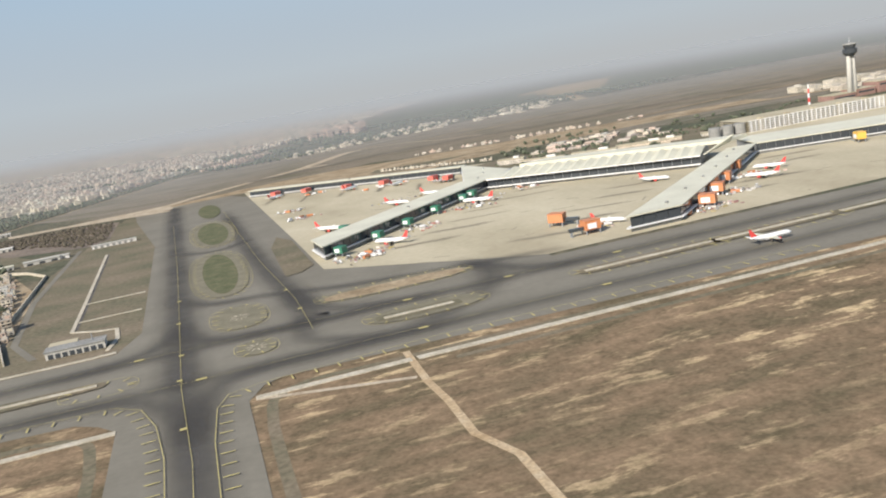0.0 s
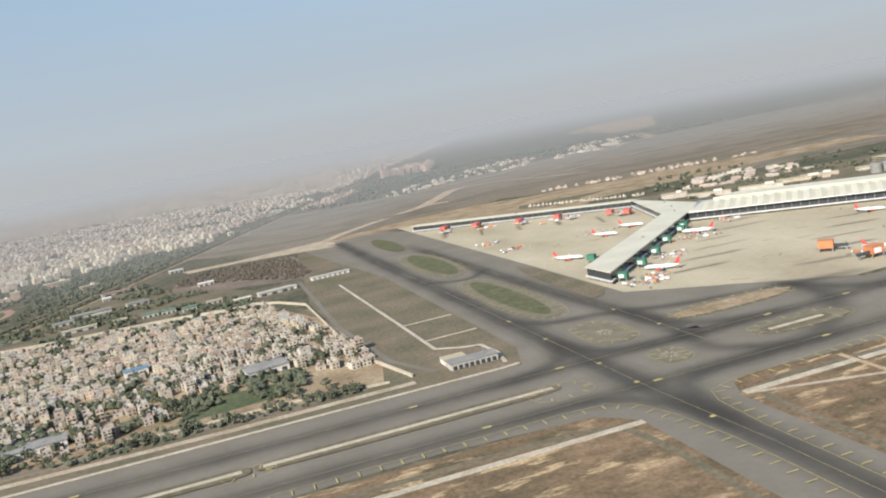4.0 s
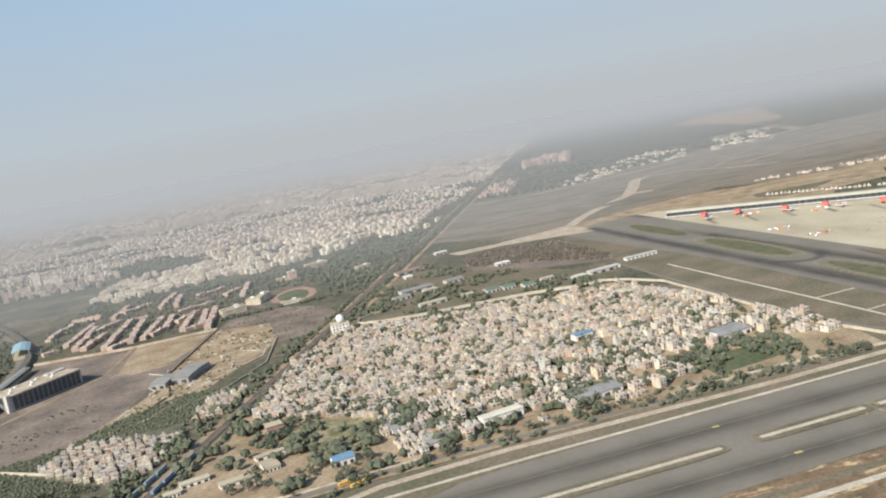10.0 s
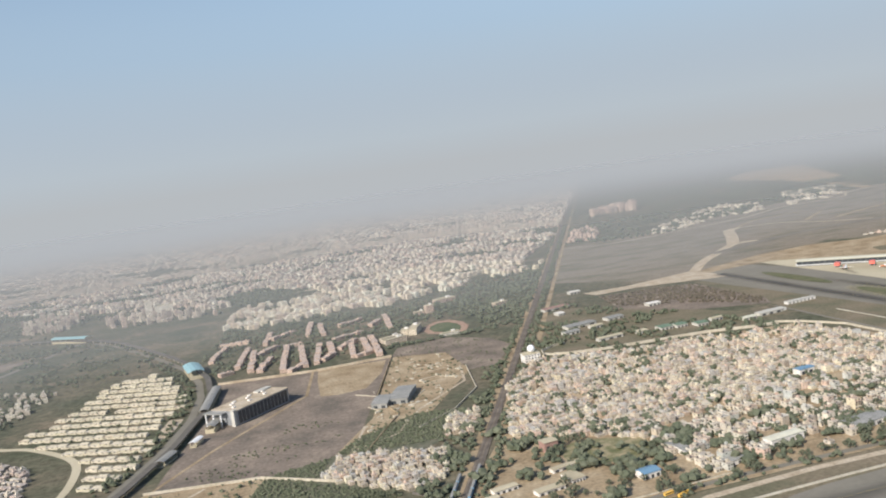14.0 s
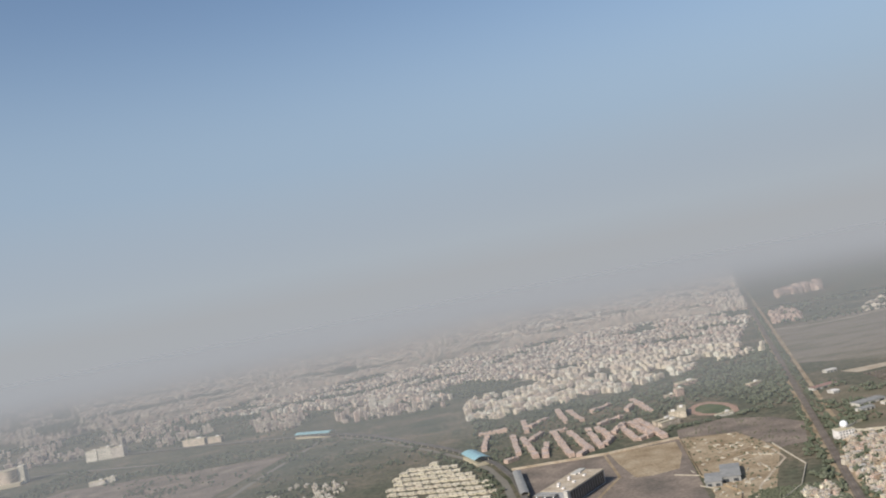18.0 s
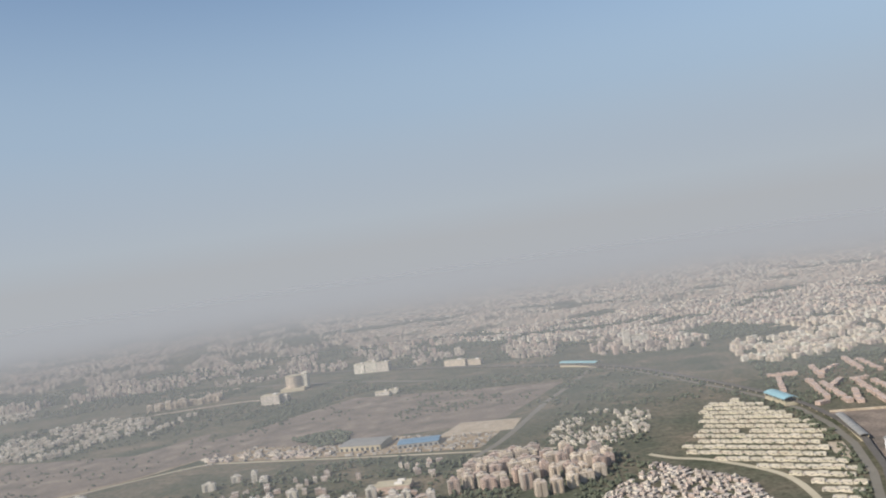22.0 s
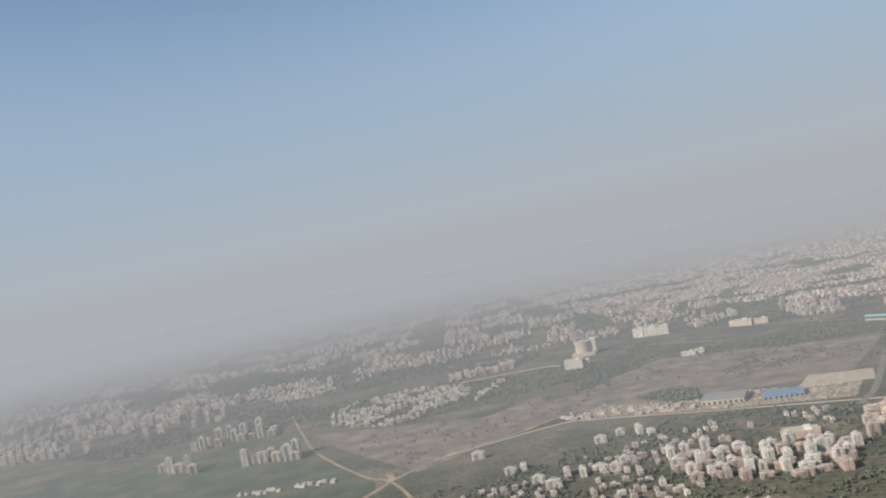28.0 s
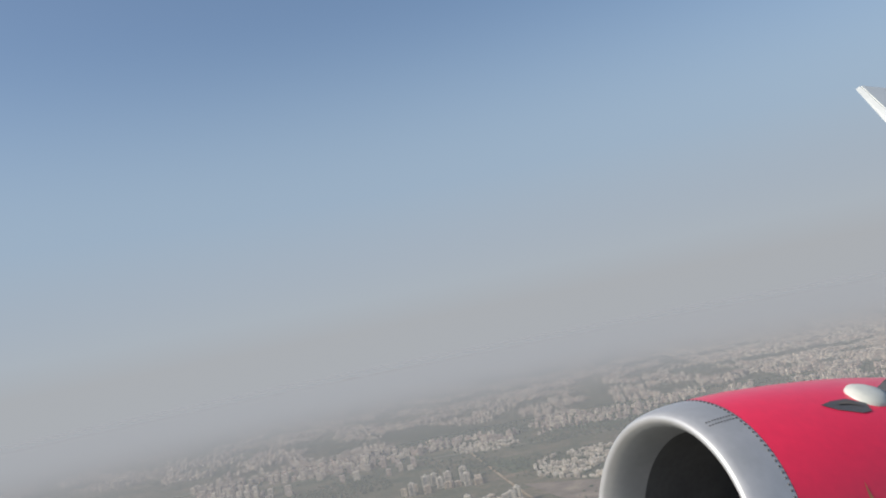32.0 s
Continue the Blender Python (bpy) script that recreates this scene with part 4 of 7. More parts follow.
# ---------------------------------------------------------------- terminal
def edge_boxes(a, b, step, gap):
    """Bays along a line: centre, length and turn of each."""
    d = math.dist(a, b)
    n = max(1, round(d / step))
    ang = math.degrees(math.atan2(b[1] - a[1], b[0] - a[0]))
    for i in range(n):
        f = (i + 0.5) / n
        yield a[0] + (b[0] - a[0]) * f, a[1] + (b[1] - a[1]) * f, d / n - gap, ang


def wing(name, label, quad, h, glazed, bay=11.0):
    base = min(5.2, h * 0.36)
    cx, cy = sum(p[0] for p in quad) / 4, sum(p[1] for p in quad) / 4
    loc = [(x - cx, y - cy) for x, y in quad]
    t = thing(name, label, "terminal", cx, cy)
    part("wall", Geo().prism(offset(loc, -1.6), 0, h - 1.0), M["steel"], t, "grey steel-clad wall")
    g = Geo().prism(offset(loc, 1.2), h - 1.1, h)
    part("roof", g, M["roof_white"], t, "pale metal standing-seam roof")
    r = random.Random(len(label))
    for x, y, ln, ang in edge_boxes(((loc[0][0] + loc[1][0]) / 2, (loc[0][1] + loc[1][1]) / 2), ((loc[2][0] + loc[3][0]) / 2, (loc[2][1] + loc[3][1]) / 2), 60, 0):
        part("roof_vent", Geo().box(x + r.uniform(-4, 4), y + r.uniform(-4, 4), h, 4.2, 2.2, 1.5, ang), M["greysheet"], t, "small grey roof vent")
    for e in glazed:
        a, b = offset(loc, -1.0)[e], offset(loc, -1.0)[(e + 1) % 4]
        shared = {}
        for x, y, ln, ang in edge_boxes(a, b, bay, 0.6):
            k = round(ln, 1)
            if k not in shared:
                shared[k] = (Geo().box(0, 0, base, ln, 0.5, h - base - 1.8).mesh("pane", M["glass"]), Geo().box(0, 0, 0.4, ln, 0.5, base - 1.9).mesh("lower_panel", M["greysheet"]))
            part("pane", shared[k][0], None, t, "", place(x, y, 0, ang))
            part("lower_panel", shared[k][1], None, t, "", place(x, y, 0, ang))
        a, b = offset(loc, 0.6)[e], offset(loc, 0.6)[(e + 1) % 4]
        part("ledge", Geo().ribbon([a, b], 2.6, base - 1.2, 0.9), M["white_paint"], t, "white walkway ledge")
    return t


wing("terminal_pier", "long terminal pier with pale roof and dark glass", [(342, 664), (394, 665), (661, 929), (627, 936)], 15, (0, 1, 3))
wing("terminal_pier", "long terminal pier with pale roof and dark glass", [(105, 838), (368, 1100), (342, 1127), (102, 891)], 15, (0, 2, 3))
wing("terminal_pier", "narrow far terminal pier with pale roof", [(90, 1618), (406, 1337), (420, 1352), (104, 1633)], 13, (0, 3))
wing("terminal_hub", "low connecting hub with pale roof", [(345, 1122), (369, 1098), (430, 1170), (410, 1340)], 14, (0, 3))
wing("terminal_wing", "long eastern terminal wing with pale roof", [(664, 930), (1250, 705), (1290, 800), (690, 1012)], 15, (0,))

hall = thing("terminal_hall", "large terminal hall with folded white roof and dark glass front", "terminal", 470, 1010)
HX, HY, HA = 213 / 274.4, -173 / 274.4, math.degrees(math.atan2(-173, 213))


def hall_xy(u, v):
    """u along the front from the west corner, v behind it."""
    return 367 + HX * u - HY * v - 470, 1095 + HY * u + HX * v - 1010


part("wall", Geo().prism([hall_xy(2, 2), hall_xy(272, 2), hall_xy(272, 108), hall_xy(2, 108)], 0, 15), M["steel"], hall, "grey steel-clad wall")
for e in range(24):
    u = 274 * (e + 0.5) / 24
    part("pane", Geo().box(*hall_xy(u, 1.4), 5.2, 10.7, 0.6, 9.4, HA), M["glass"], hall)
    part("lower_panel", Geo().box(*hall_xy(u, 1.4), 0.4, 10.7, 0.6, 3.4, HA), M["greysheet"], hall)
part("ledge", Geo().ribbon([hall_xy(0, -1), hall_xy(274, -1)], 5, 4.1, 1.0), M["white_paint"], hall, "white walkway ledge")
for e in range(17):
    u0, u1 = 18 + 256 * e / 17, 18 + 256 * (e + 1) / 17
    um = (u0 + u1) / 2
    g = Geo()
    # a folded plate: low valleys, a ridge in the middle, a raised skylight gable at the back
    vs = [(*hall_xy(u0, -4), 15.2), (*hall_xy(um, -6), 16.8), (*hall_xy(u1, -4), 15.2), (*hall_xy(u0, 40), 18.5), (*hall_xy(um, 46), 22.8), (*hall_xy(u1, 40), 18.5), (*hall_xy(u0, 52), 19.5), (*hall_xy(u1, 52), 19.5)]
    low = [(x, y, z - 0.6) for x, y, z in vs]
    g.add(vs + low, [(0, 1, 4, 3), (1, 2, 5, 4), (3, 4, 6), (4, 5, 7), (4, 7, 6), (8, 9, 1, 0), (9, 10, 2, 1), (8, 11, 12, 9)[::-1], (9, 12, 13, 10)[::-1], (8, 0, 3, 11), (2, 10, 13, 5), (3, 6, 14, 11), (7, 5, 13, 15)])
    part("roof_panel", g, M["roof_white"], hall, "folded white roof panel")
part("back_roof", Geo().prism([hall_xy(30, 53), hall_xy(300, 53), hall_xy(322, 92), hall_xy(60, 92)], 20.0, 24.0), M["roof_white"], hall, "long flat white roof")
part("roof_edge", Geo().prism([hall_xy(0, -5), hall_xy(274, -5), hall_xy(274, -3), hall_xy(0, -3)], 14.2, 15.3), M["white_paint"], hall, "white eave")
part("roof_flat", Geo().prism([hall_xy(0, -2), hall_xy(18, -2), hall_xy(60, 92), hall_xy(10, 90)], 15.0, 16.0), M["roof_white"], hall)
part("gable", Geo().add([(*hall_xy(276, 0), 15), (*hall_xy(300, 53), 20), (*hall_xy(306, 54), 29), (*hall_xy(279, 2), 15), (*hall_xy(304, 56), 20), (*hall_xy(310, 57), 29)], [(0, 1, 2), (5, 4, 3), (0, 3, 4, 1), (1, 4, 5, 2), (2, 5, 3, 0)]), M["roof_white"], hall, "white triangular end gable")

garage = thing("parking_garage", "grey multi-storey parking garage with white lattice", "garage", 925, 1178)
for lv in range(6):
    part("deck", Geo().box(0, 0, 3.2 * lv, 235, 82, 0.6, -3), M["concrete"], garage)
    part("deck_rail", Geo().box(-2.1, -40.6, 3.2 * lv + 0.6, 235, 0.4, 0.9, -3), M["white_paint"], garage, "white deck railing")
# Solid core added inside the open decks for the shade between them.
part("deck_core", Geo().box(0, 4, 0, 225, 66, 15.8, -3), M["greysheet"], garage, "solid grey core standing for the shade between decks")
for i in range(30):
    part("column", Geo().box(-116 + i * 8.0, -36.0 - i * 0.42, 0, 0.9, 0.9, 17.5, -3), M["white_paint"], garage)
for i in range(5):
    part("stair_tower", Geo().box(-95 + 46 * i, -30 - 2.4 * i, 0, 7, 7, 20, -3), M["concrete"], garage, "grey stair tower")
for i in range(3):
    part("ramp_drum", Geo().tube([(0, 9, -125 - 22 * i, -20), (16, 9, -125 - 22 * i, -20)], 20), M["greysheet"], garage, "round ramp drum")

tower = thing("control_tower", "tall pale airport control tower with dark glazed cab", "tower", 1173, 1346)
for dx in (-6, 6):
    part("shaft", Geo().tube([(0, 5.2, dx, 0), (40, 4.2, dx * 0.8, 0), (80, 3.6, dx * 0.7, 0)], 16), M["tower_concrete"], tower, "pale concrete shaft", smooth=True)
part("core", Geo().box(0, 0, 0, 7, 6, 82), M["greysheet"], tower, "grey shaft core")
part("collar", Geo().tube([(74, 7, 0, 0), (80, 12.5, 0, 0), (88, 12.5, 0, 0)], 20), M["glass"], tower, "dark flared collar")
part("cab", Geo().tube([(88, 9, 0, 0), (95, 11.5, 0, 0)], 20), M["glass"], tower, "dark glazed cab")
part("cab_roof", Geo().tube([(95, 12.5, 0, 0), (97.5, 11, 0, 0), (98.5, 3, 0, 0)], 20), M["greysheet"], tower, "dark grey cab roof")
part("mast", Geo().tube([(98, 0.5, 0, 0), (107, 0.2, 0, 0)], 8), M["white_paint"], tower)
annex = thing("office_block", "red-brown brick office block below the tower", "office", 1225, 1330)
for dx, w, h in ((-75, 50, 9), (-28, 40, 13), (18, 36, 20), (66, 44, 17)):
    part("wall", Geo().box(dx, 30, 0, w, 42, h), M["brick"], annex)
    part("window_band", Geo().box(dx, 8.8, h - 7, w - 6, 0.5, 3), M["glass"], annex)
    part("roof", Geo().box(dx, 30, h, w + 1, 43, 0.8), M["concrete"], annex)
mast = thing("radio_mast", "red and white banded lattice mast", "mast", 1065, 1330)
for i in range(5):
    part("mast_section", Geo().tube([(8 * i, 2.2 - 0.25 * i, 0, 0), (8 * i + 8, 2.0 - 0.25 * i, 0, 0)], 6), M["red" if i % 2 else "white_paint"], mast)


# ---------------------------------------------------------------- aircraft on the apron
def slab(pts, z0, z1, dz=0.0):
    """A thin surface from root and tip edges: four plan points, thickness at root, lift of the tip."""
    g = Geo()
    top = [(x, y, (z1 if i < 2 else (z0 + z1) / 2 + 0.12) + (dz if i > 1 else 0)) for i, (x, y) in enumerate(pts)]
    low = [(x, y, (z0 if i < 2 else (z0 + z1) / 2 - 0.12) + (dz if i > 1 else 0)) for i, (x, y) in enumerate(pts)]
    n = 4
    return g.add(top + low, [(0, 1, 2, 3), (7, 6, 5, 4)] + [(i, n + i, n + (i + 1) % n, (i + 1) % n) for i in range(n)])


def airliner(label, tail="red"):
    a = thing("airliner", label, "aeroplane", group="airliners at the terminal")
    part("fuselage", Geo().tube([(18.8, 0.25, 0, 3.2), (18.2, 0.9, 0, 3.3), (16.8, 1.5, 0, 3.5), (14.2, 1.95, 0, 3.7), (10, 2.0, 0, 3.75), (-7, 2.0, 0, 3.75), (-12, 1.65, 0, 4.1), (-16, 0.95, 0, 4.7), (-18.8, 0.3, 0, 5.2)], 16, axis="x"), M["white_paint"], a, "white fuselage", smooth=True)
    part("belly", Geo().tube([(4.5, 1.2, 0, 2.6), (3, 1.75, 0, 2.75), (-4, 1.75, 0, 2.75), (-6, 1.2, 0, 2.7)], 14, axis="x"), M["white_paint"], a, smooth=True)
    part("cockpit_window", Geo().box(16.6, 0, 4.35, 1.3, 2.1, 0.6, 0, 0.6), M["glass"], a)
    for s in (1, -1):
        w = [(4.0, 1.6 * s), (-2.6, 1.6 * s), (-5.6, 16.8 * s), (-3.9, 17.0 * s)]
        part("wing", slab(w if s < 0 else w[::1], 2.6, 3.3, 1.4), M["roof_white"], a, "grey-white swept wing")
        h = [(-14.2, 0.7 * s), (-17.4, 0.7 * s), (-18.6, 6.2 * s), (-17.2, 6.2 * s)]
        part("stabiliser", slab(h, 4.9, 5.25, 0.4), M["white_paint"], a)
        eng = part("engine", Geo().tube([(4.6, 0.95, 5.75 * s, 1.75), (4.2, 1.15, 5.75 * s, 1.75), (2.4, 1.2, 5.75 * s, 1.75), (0.6, 0.75, 5.75 * s, 1.85)], 14, axis="x"), M[tail], a, "red engine nacelle", smooth=True)
        part("engine_fan", Geo().tube([(4.62, 0.85, 5.75 * s, 1.75), (4.66, 0.85, 5.75 * s, 1.75)], 14, axis="x"), M["glass"], eng, "dark engine intake")
        part("main_gear", Geo().box(-2.2, 3.6 * s, 0.1, 1.3, 0.9, 2.7), M["rubber"], a)
    fin = Geo().add([(-12.2, y, 5.6) for y in (-0.25, 0.25)] + [(-17.8, y, 5.5) for y in (-0.2, 0.2)] + [(-19.6, y, 11.8) for y in (-0.1, 0.1)] + [(-17.4, y, 11.8) for y in (-0.12, 0.12)],
                    [(0, 2, 4, 6), (7, 5, 3, 1), (6, 4, 5, 7), (0, 6, 7, 1), (2, 3, 5, 4)])
    part("tail_fin", fin, M[tail], a, "bright red tail fin")
    part("nose_gear", Geo().box(12.6, 0, 0.1, 0.7, 0.5, 2.2), M["rubber"], a)
    return a


plane = airliner("white airliner with red tail fin and engines")
spots = [(176, 853, 135, 1.15), (322, 1006, 135, 1.2), (140, 1022, -45, 1.15), (250, 1132, -45, 1.08), (308, 1160, -45, 1.08), (600, 822, 135, 1.0), (500, 895, -45, 1.0), (352, 722, -45, 0.95), (126, 1512, 45, 1.08), (240, 1420, 45, 1.15), (305, 1358, 45, 1.08), (360, 1284, 45, 1.08), (560, 780, 135, 1.0), (800, 840, 110, 1.0), (900, 800, 110, 1.0)]
plane.matrix_basis = place(388, 537, 1.0, 0, (0.93, 0.93, 0.93))
for x, y, a, s in spots:
    copy_thing(plane, place(x, y, 0.5, a, (s, s, s)))


# ---------------------------------------------------------------- boarding bridges and vehicles
def bridge(name, colour, label, w, d, h):
    b = thing(name, label, "boarding bridge", group=name + " row")
    for sx in (-1, 1):
        for sy in (-1, 1):
            part("leg", Geo().box(sx * (w / 2 - 1), sy * (d / 2 - 1), 0, 1.0, 1.0, 4.2), M["steel"], b)
    part("cabin", Geo().box(0, 0, 4, w, d, h), M[colour], b, "bright painted gate cabin")
    part("cabin_roof", Geo().box(0, 0, 4 + h, w + 0.6, d + 0.6, 0.4), M[colour], b)
    part("sign_board", Geo().box(-1, -d / 2 - 0.3, 5, w * 0.55, 0.4, h * 0.6), M["white_paint"], b, "white sign board")
    part("tunnel", Geo().box(-w / 2 - 7, -1, 4.4, 14, 3.2, 3.0), M["glass"], b, "glazed walkway tunnel")
    part("drive_column", Geo().box(-w / 2 - 12, -1, 0, 1.6, 2.6, 4.5), M["steel"], b)
    return b


kinds = {"orange": bridge("orange_bridge", "orange", "orange boarding bridge cabin on steel legs", 15, 11, 8), "jade": bridge("green_bridge", "jade", "dark green boarding bridge cabin with white board", 10, 9, 6),
         "salmon": bridge("red_bridge", "salmon", "red boarding bridge cabin on steel legs", 16, 10, 5.5), "amber": bridge("yellow_bridge", "amber", "amber boarding bridge cabin on steel legs", 14, 10, 8)}
where = {"orange": [(322, 697, 0), (441, 697, -45), (480, 742, -45), (522, 792, -45), (572, 846, -45), (318, 760, 135)],
         "jade": [(122, 842, -45), (170, 886, -45), (214, 930, -45), (262, 984, -45), (312, 1030, -45), (330, 1052, -45), (150, 975, 135)],
         "salmon": [(130, 1540, -135), (178, 1497, -135), (236, 1430, -135), (290, 1385, -135), (352, 1310, -135), (366, 1276, -135)],
         "amber": [(760, 866, -110), (905, 812, -110), (1040, 770, -110)]}
for k, spots in where.items():
    for i, (x, y, a) in enumerate(spots):
        if i:
            copy_thing(kinds[k], place(x, y, 0.5, a))
        else:
            kinds[k].matrix_basis = place(x, y, 0.5, a)


def vehicle(name, colour, label, ln, h):
    v = thing(name, label, "vehicle", group="apron vehicles")
    part("cargo_box", Geo().box(-0.8, 0, 0.9, ln - 2.2, 2.4, h), M[colour], v)
    part("cab", Geo().box(ln / 2 - 1.0, 0, 0.7, 1.9, 2.3, 1.8, 0, 0.85), M["white_paint"], v)
    part("windscreen", Geo().box(ln / 2 - 0.15, 0, 1.5, 0.15, 1.8, 0.8), M["glass"], v)
    for sx in (-0.3, 0.33):
        part("axle", Geo().box(sx * ln, 0, 0, 0.9, 2.2, 0.9), M["rubber"], v)
    return v


r = random.Random(5)
fleet = [vehicle("apron_truck", "white_paint", "small white apron service truck", 7.5, 2.2), vehicle("baggage_cart", "greysheet", "grey baggage cart train on the apron", 5.5, 1.2), vehicle("apron_bus", "orange", "orange and white apron bus", 11, 2.3)]
spots = []
for cx, cy, n, sp_ in ((135, 815, 14, 22), (122, 1185, 6, 20), (125, 1290, 5, 18), (300, 985, 6, 26), (420, 1050, 9, 30), (430, 690, 9, 22), (500, 740, 7, 25), (560, 800, 6, 25), (330, 715, 6, 18), (225, 915, 5, 20), (300, 1370, 8, 45), (190, 1460, 5, 30)):
    spots += [(cx + r.uniform(-sp_, sp_), cy + r.uniform(-sp_, sp_) * 0.6) for _ in range(n)]
for i, (x, y) in enumerate(spots):
    m = place(x, y, 0.5, r.choice((0, 45, -45, 135, 90)))
    if i < 3:
        fleet[i].matrix_basis = m
    else:
        copy_thing(fleet[r.choice((0, 0, 0, 0, 1, 1, 1, 2))], m)

# the low airfield station beside the cross taxiway
hut = thing("airfield_station", "low white airfield fire station with flat roof", "station", -108, 694)
part("wall", Geo().box(0, -8, 0.2, 42, 15, 5.5), M["tower_concrete"], hut)
part("roof", Geo().box(0, -8, 5.7, 43.5, 16.5, 0.7), M["greysheet"], hut, "grey flat roof")
for i in range(8):
    part("bay_door", Geo().box(-17.5 + 5 * i, -15.7, 0.5, 3.4, 0.4, 3.4), M["glass"], hut, "dark vehicle bay door")
part("rear_wing", Geo().box(-11, 10, 0.2, 20, 14, 4.5), M["plaster"], hut)
part("rear_roof", Geo().box(-11, 10, 4.7, 21, 15, 0.6), M["concrete"], hut)
part("mast", Geo().tube([(6, 0.4, 12, -6), (12, 0.3, 12, -6)], 6), M["steel"], hut)
laid("drain_slab", Geo().ribbon([(-128, 1218), (-122, 900), (-120, 759), (-98, 742), (-83, 737), (-80, 700), (-85, 667)], 3.4, 0.2, 0.5), M["slab"], "pale concrete drain round the station")
for y in (878, 795):
    laid("drain_slab", Geo().ribbon([(-120, y), (-66, y + 2)], 2.4, 0.2, 0.5), M["slab"], "narrow pale drain across the grass")
laid("drain_channel", Geo().ribbon([(-125.5, 1218), (-119.5, 900), (-117.5, 765)], 3.0, 0.25), M["rubber"], "dark water in the drain channel")
laid("road_service", Geo().ribbon([(-172, 1320), (-178, 944), (-164, 755), (-140, 690)], 6, 0.3), M["asphalt"], "narrow asphalt service road")
laid("wall_perimeter", Geo().ribbon([(-253, 1215), (-220, 1180), (-190, 1120), (-184, 799), (-160, 690)], 1.2, 0.0, 3.2), M["slab"], "pale boundary wall of the airfield")
for x, y, w, d in ((-125, 1316, 60, 9), (-200, 1280, 36, 13)):
    shed = thing("airfield_shed", "long low white shed beside the grass", "shed", x, y, 0, 5)
    part("wall", Geo().box(0, 0, 0, w, d, 4.2), M["plaster"], shed)
    part("roof", Geo().box(0, 0, 4.2, w + 1.5, d + 1.5, 0.5), M["tower_concrete"], shed)
    for i in range(int(w / 8)):
        part("door", Geo().box(-w / 2 + 5 + 8 * i, -d / 2 - 0.1, 0.2, 4, 0.3, 3.2), M["greysheet"], shed)


# ---------------------------------------------------------------- trees that form woods
def lump(g, x, y, z, r, h, rnd):
    """A rough knot of leaves."""
    n = 6
    vs = [(x, y, z)]
    for zz, k in ((0.28, 0.85), (0.68, 0.8)):
        for i in range(n):
            t = 2 * math.pi * (i + rnd.random() * 0.7) / n
            q = r * k * rnd.uniform(0.7, 1.25)
            vs.append((x + q * math.cos(t), y + q * math.sin(t), z + h * zz * rnd.uniform(0.8, 1.2)))
    vs.append((x + r * rnd.uniform(-0.3, 0.3), y + r * rnd.uniform(-0.3, 0.3), z + h))
    fs = []
    for i in range(n):
        k = (i + 1) % n
        fs += [(0, 1 + k, 1 + i), (1 + i, 1 + k, 7 + k, 7 + i), (7 + i, 7 + k, 13)]
    g.add(vs, fs)


def wood(name, poly, step, size, label, seed, skip=0.2, clump=0.0, avoid=(), lumps=3, leaf="leaf", beside=None):
    r = random.Random(seed)
    g = Geo()
    for x, y in grid_in(poly, step * 0.84, step * 0.84, 13, 0.5, r):
        if r.random() < skip or any(inside(x, y, p) for p in avoid):
            continue
        if clump and noise.noise((x / clump, y / clump, seed * 1.3)) < 0.0:
            continue
        if beside and noise.noise((x / beside[0], y / beside[0] * 1.7, beside[1] * 3.7)) >= beside[2]:
            continue
        s = r.uniform(*size) * 0.8
        for _ in range(lumps):
            lump(g, x + r.uniform(-0.5, 0.5) * s, y + r.uniform(-0.5, 0.5) * s, r.uniform(0.0, 0.25) * s, s * r.uniform(0.38, 0.6), s * r.uniform(0.55, 0.95), r)
    return tagged(part(name, g, M[leaf]), label, "trees", "", "stuff")


wood("village_trees", [(-640, 1262), (-240, 1172), (-190, 790), (-360, 742), (-560, 715), (-660, 712), (-790, 850), (-721, 1143)], 12.5, (5.5, 10.5), "dark trees among the village houses", 11, 0.08, 30)
wood("rail_trees", [(rail_x(720) - 60, 720), (rail_x(720) - 8, 720), (rail_x(2290) - 8, 2290), (rail_x(2290) - 20, 2290), (rail_x(2200) - 60, 2200), (rail_x(2000) - 200, 2000), (rail_x(1600) - 190, 1600), (rail_x(1300) - 60, 1300)], 15, (5, 11), "dark belt of trees along the railway", 12, 0.3, 70, avoid=(WASTE, SPORTS))
wood("edge_trees", [(-800, 690), (-650, 700), (-360, 725), (-200, 690), (-200, 683), (-560, 690), (-780, 672)], 12, (4, 8), "bushy trees behind the perimeter track", 13, 0.4)
wood("north_trees", [(-640, 1280), (-420, 1215), (-250, 1190), (-270, 1330), (-330, 1480), (-420, 1700), (-520, 1560), (-600, 1400)], 13, (5, 10), "trees round sheds north of the village", 14, 0.25, 60)
wood("far_trees", [(330, 3480), (800, 4600), (3500, 5200), (4500, 3600), (1500, 3050), (843, 2920), (614, 2640), (358, 2585), (93, 2535), (40, 2700)], 31, (10, 18), "dark woods beyond the airfield", 15, 0.25, 150, lumps=2, avoid=([(1764, 4574), (2186, 5002), (2578, 4985), (1827, 3638), (1593, 3554), (1690, 4016)],))
wood("city_trees", CITY, 42, (9, 16), "dark trees between city houses", 16, 0.3, 110, lumps=2)
wood("city_parks", CITY, 36, (9, 14), "dark parks between city quarters", 33, 0.2, lumps=2, beside=(210, 8, -0.24))
wood("suburb_trees", [(-1130, 1820), (-1100, 2100), (-930, 2100), (-700, 1960), (-280, 2360), (-260, 2300), (-560, 1560), (-790, 1530), (-760, 1850), (-900, 2060), (-1030, 2030)], 17, (6, 11), "trees round the housing estates", 17, 0.3, avoid=(WASTE, SPORTS))
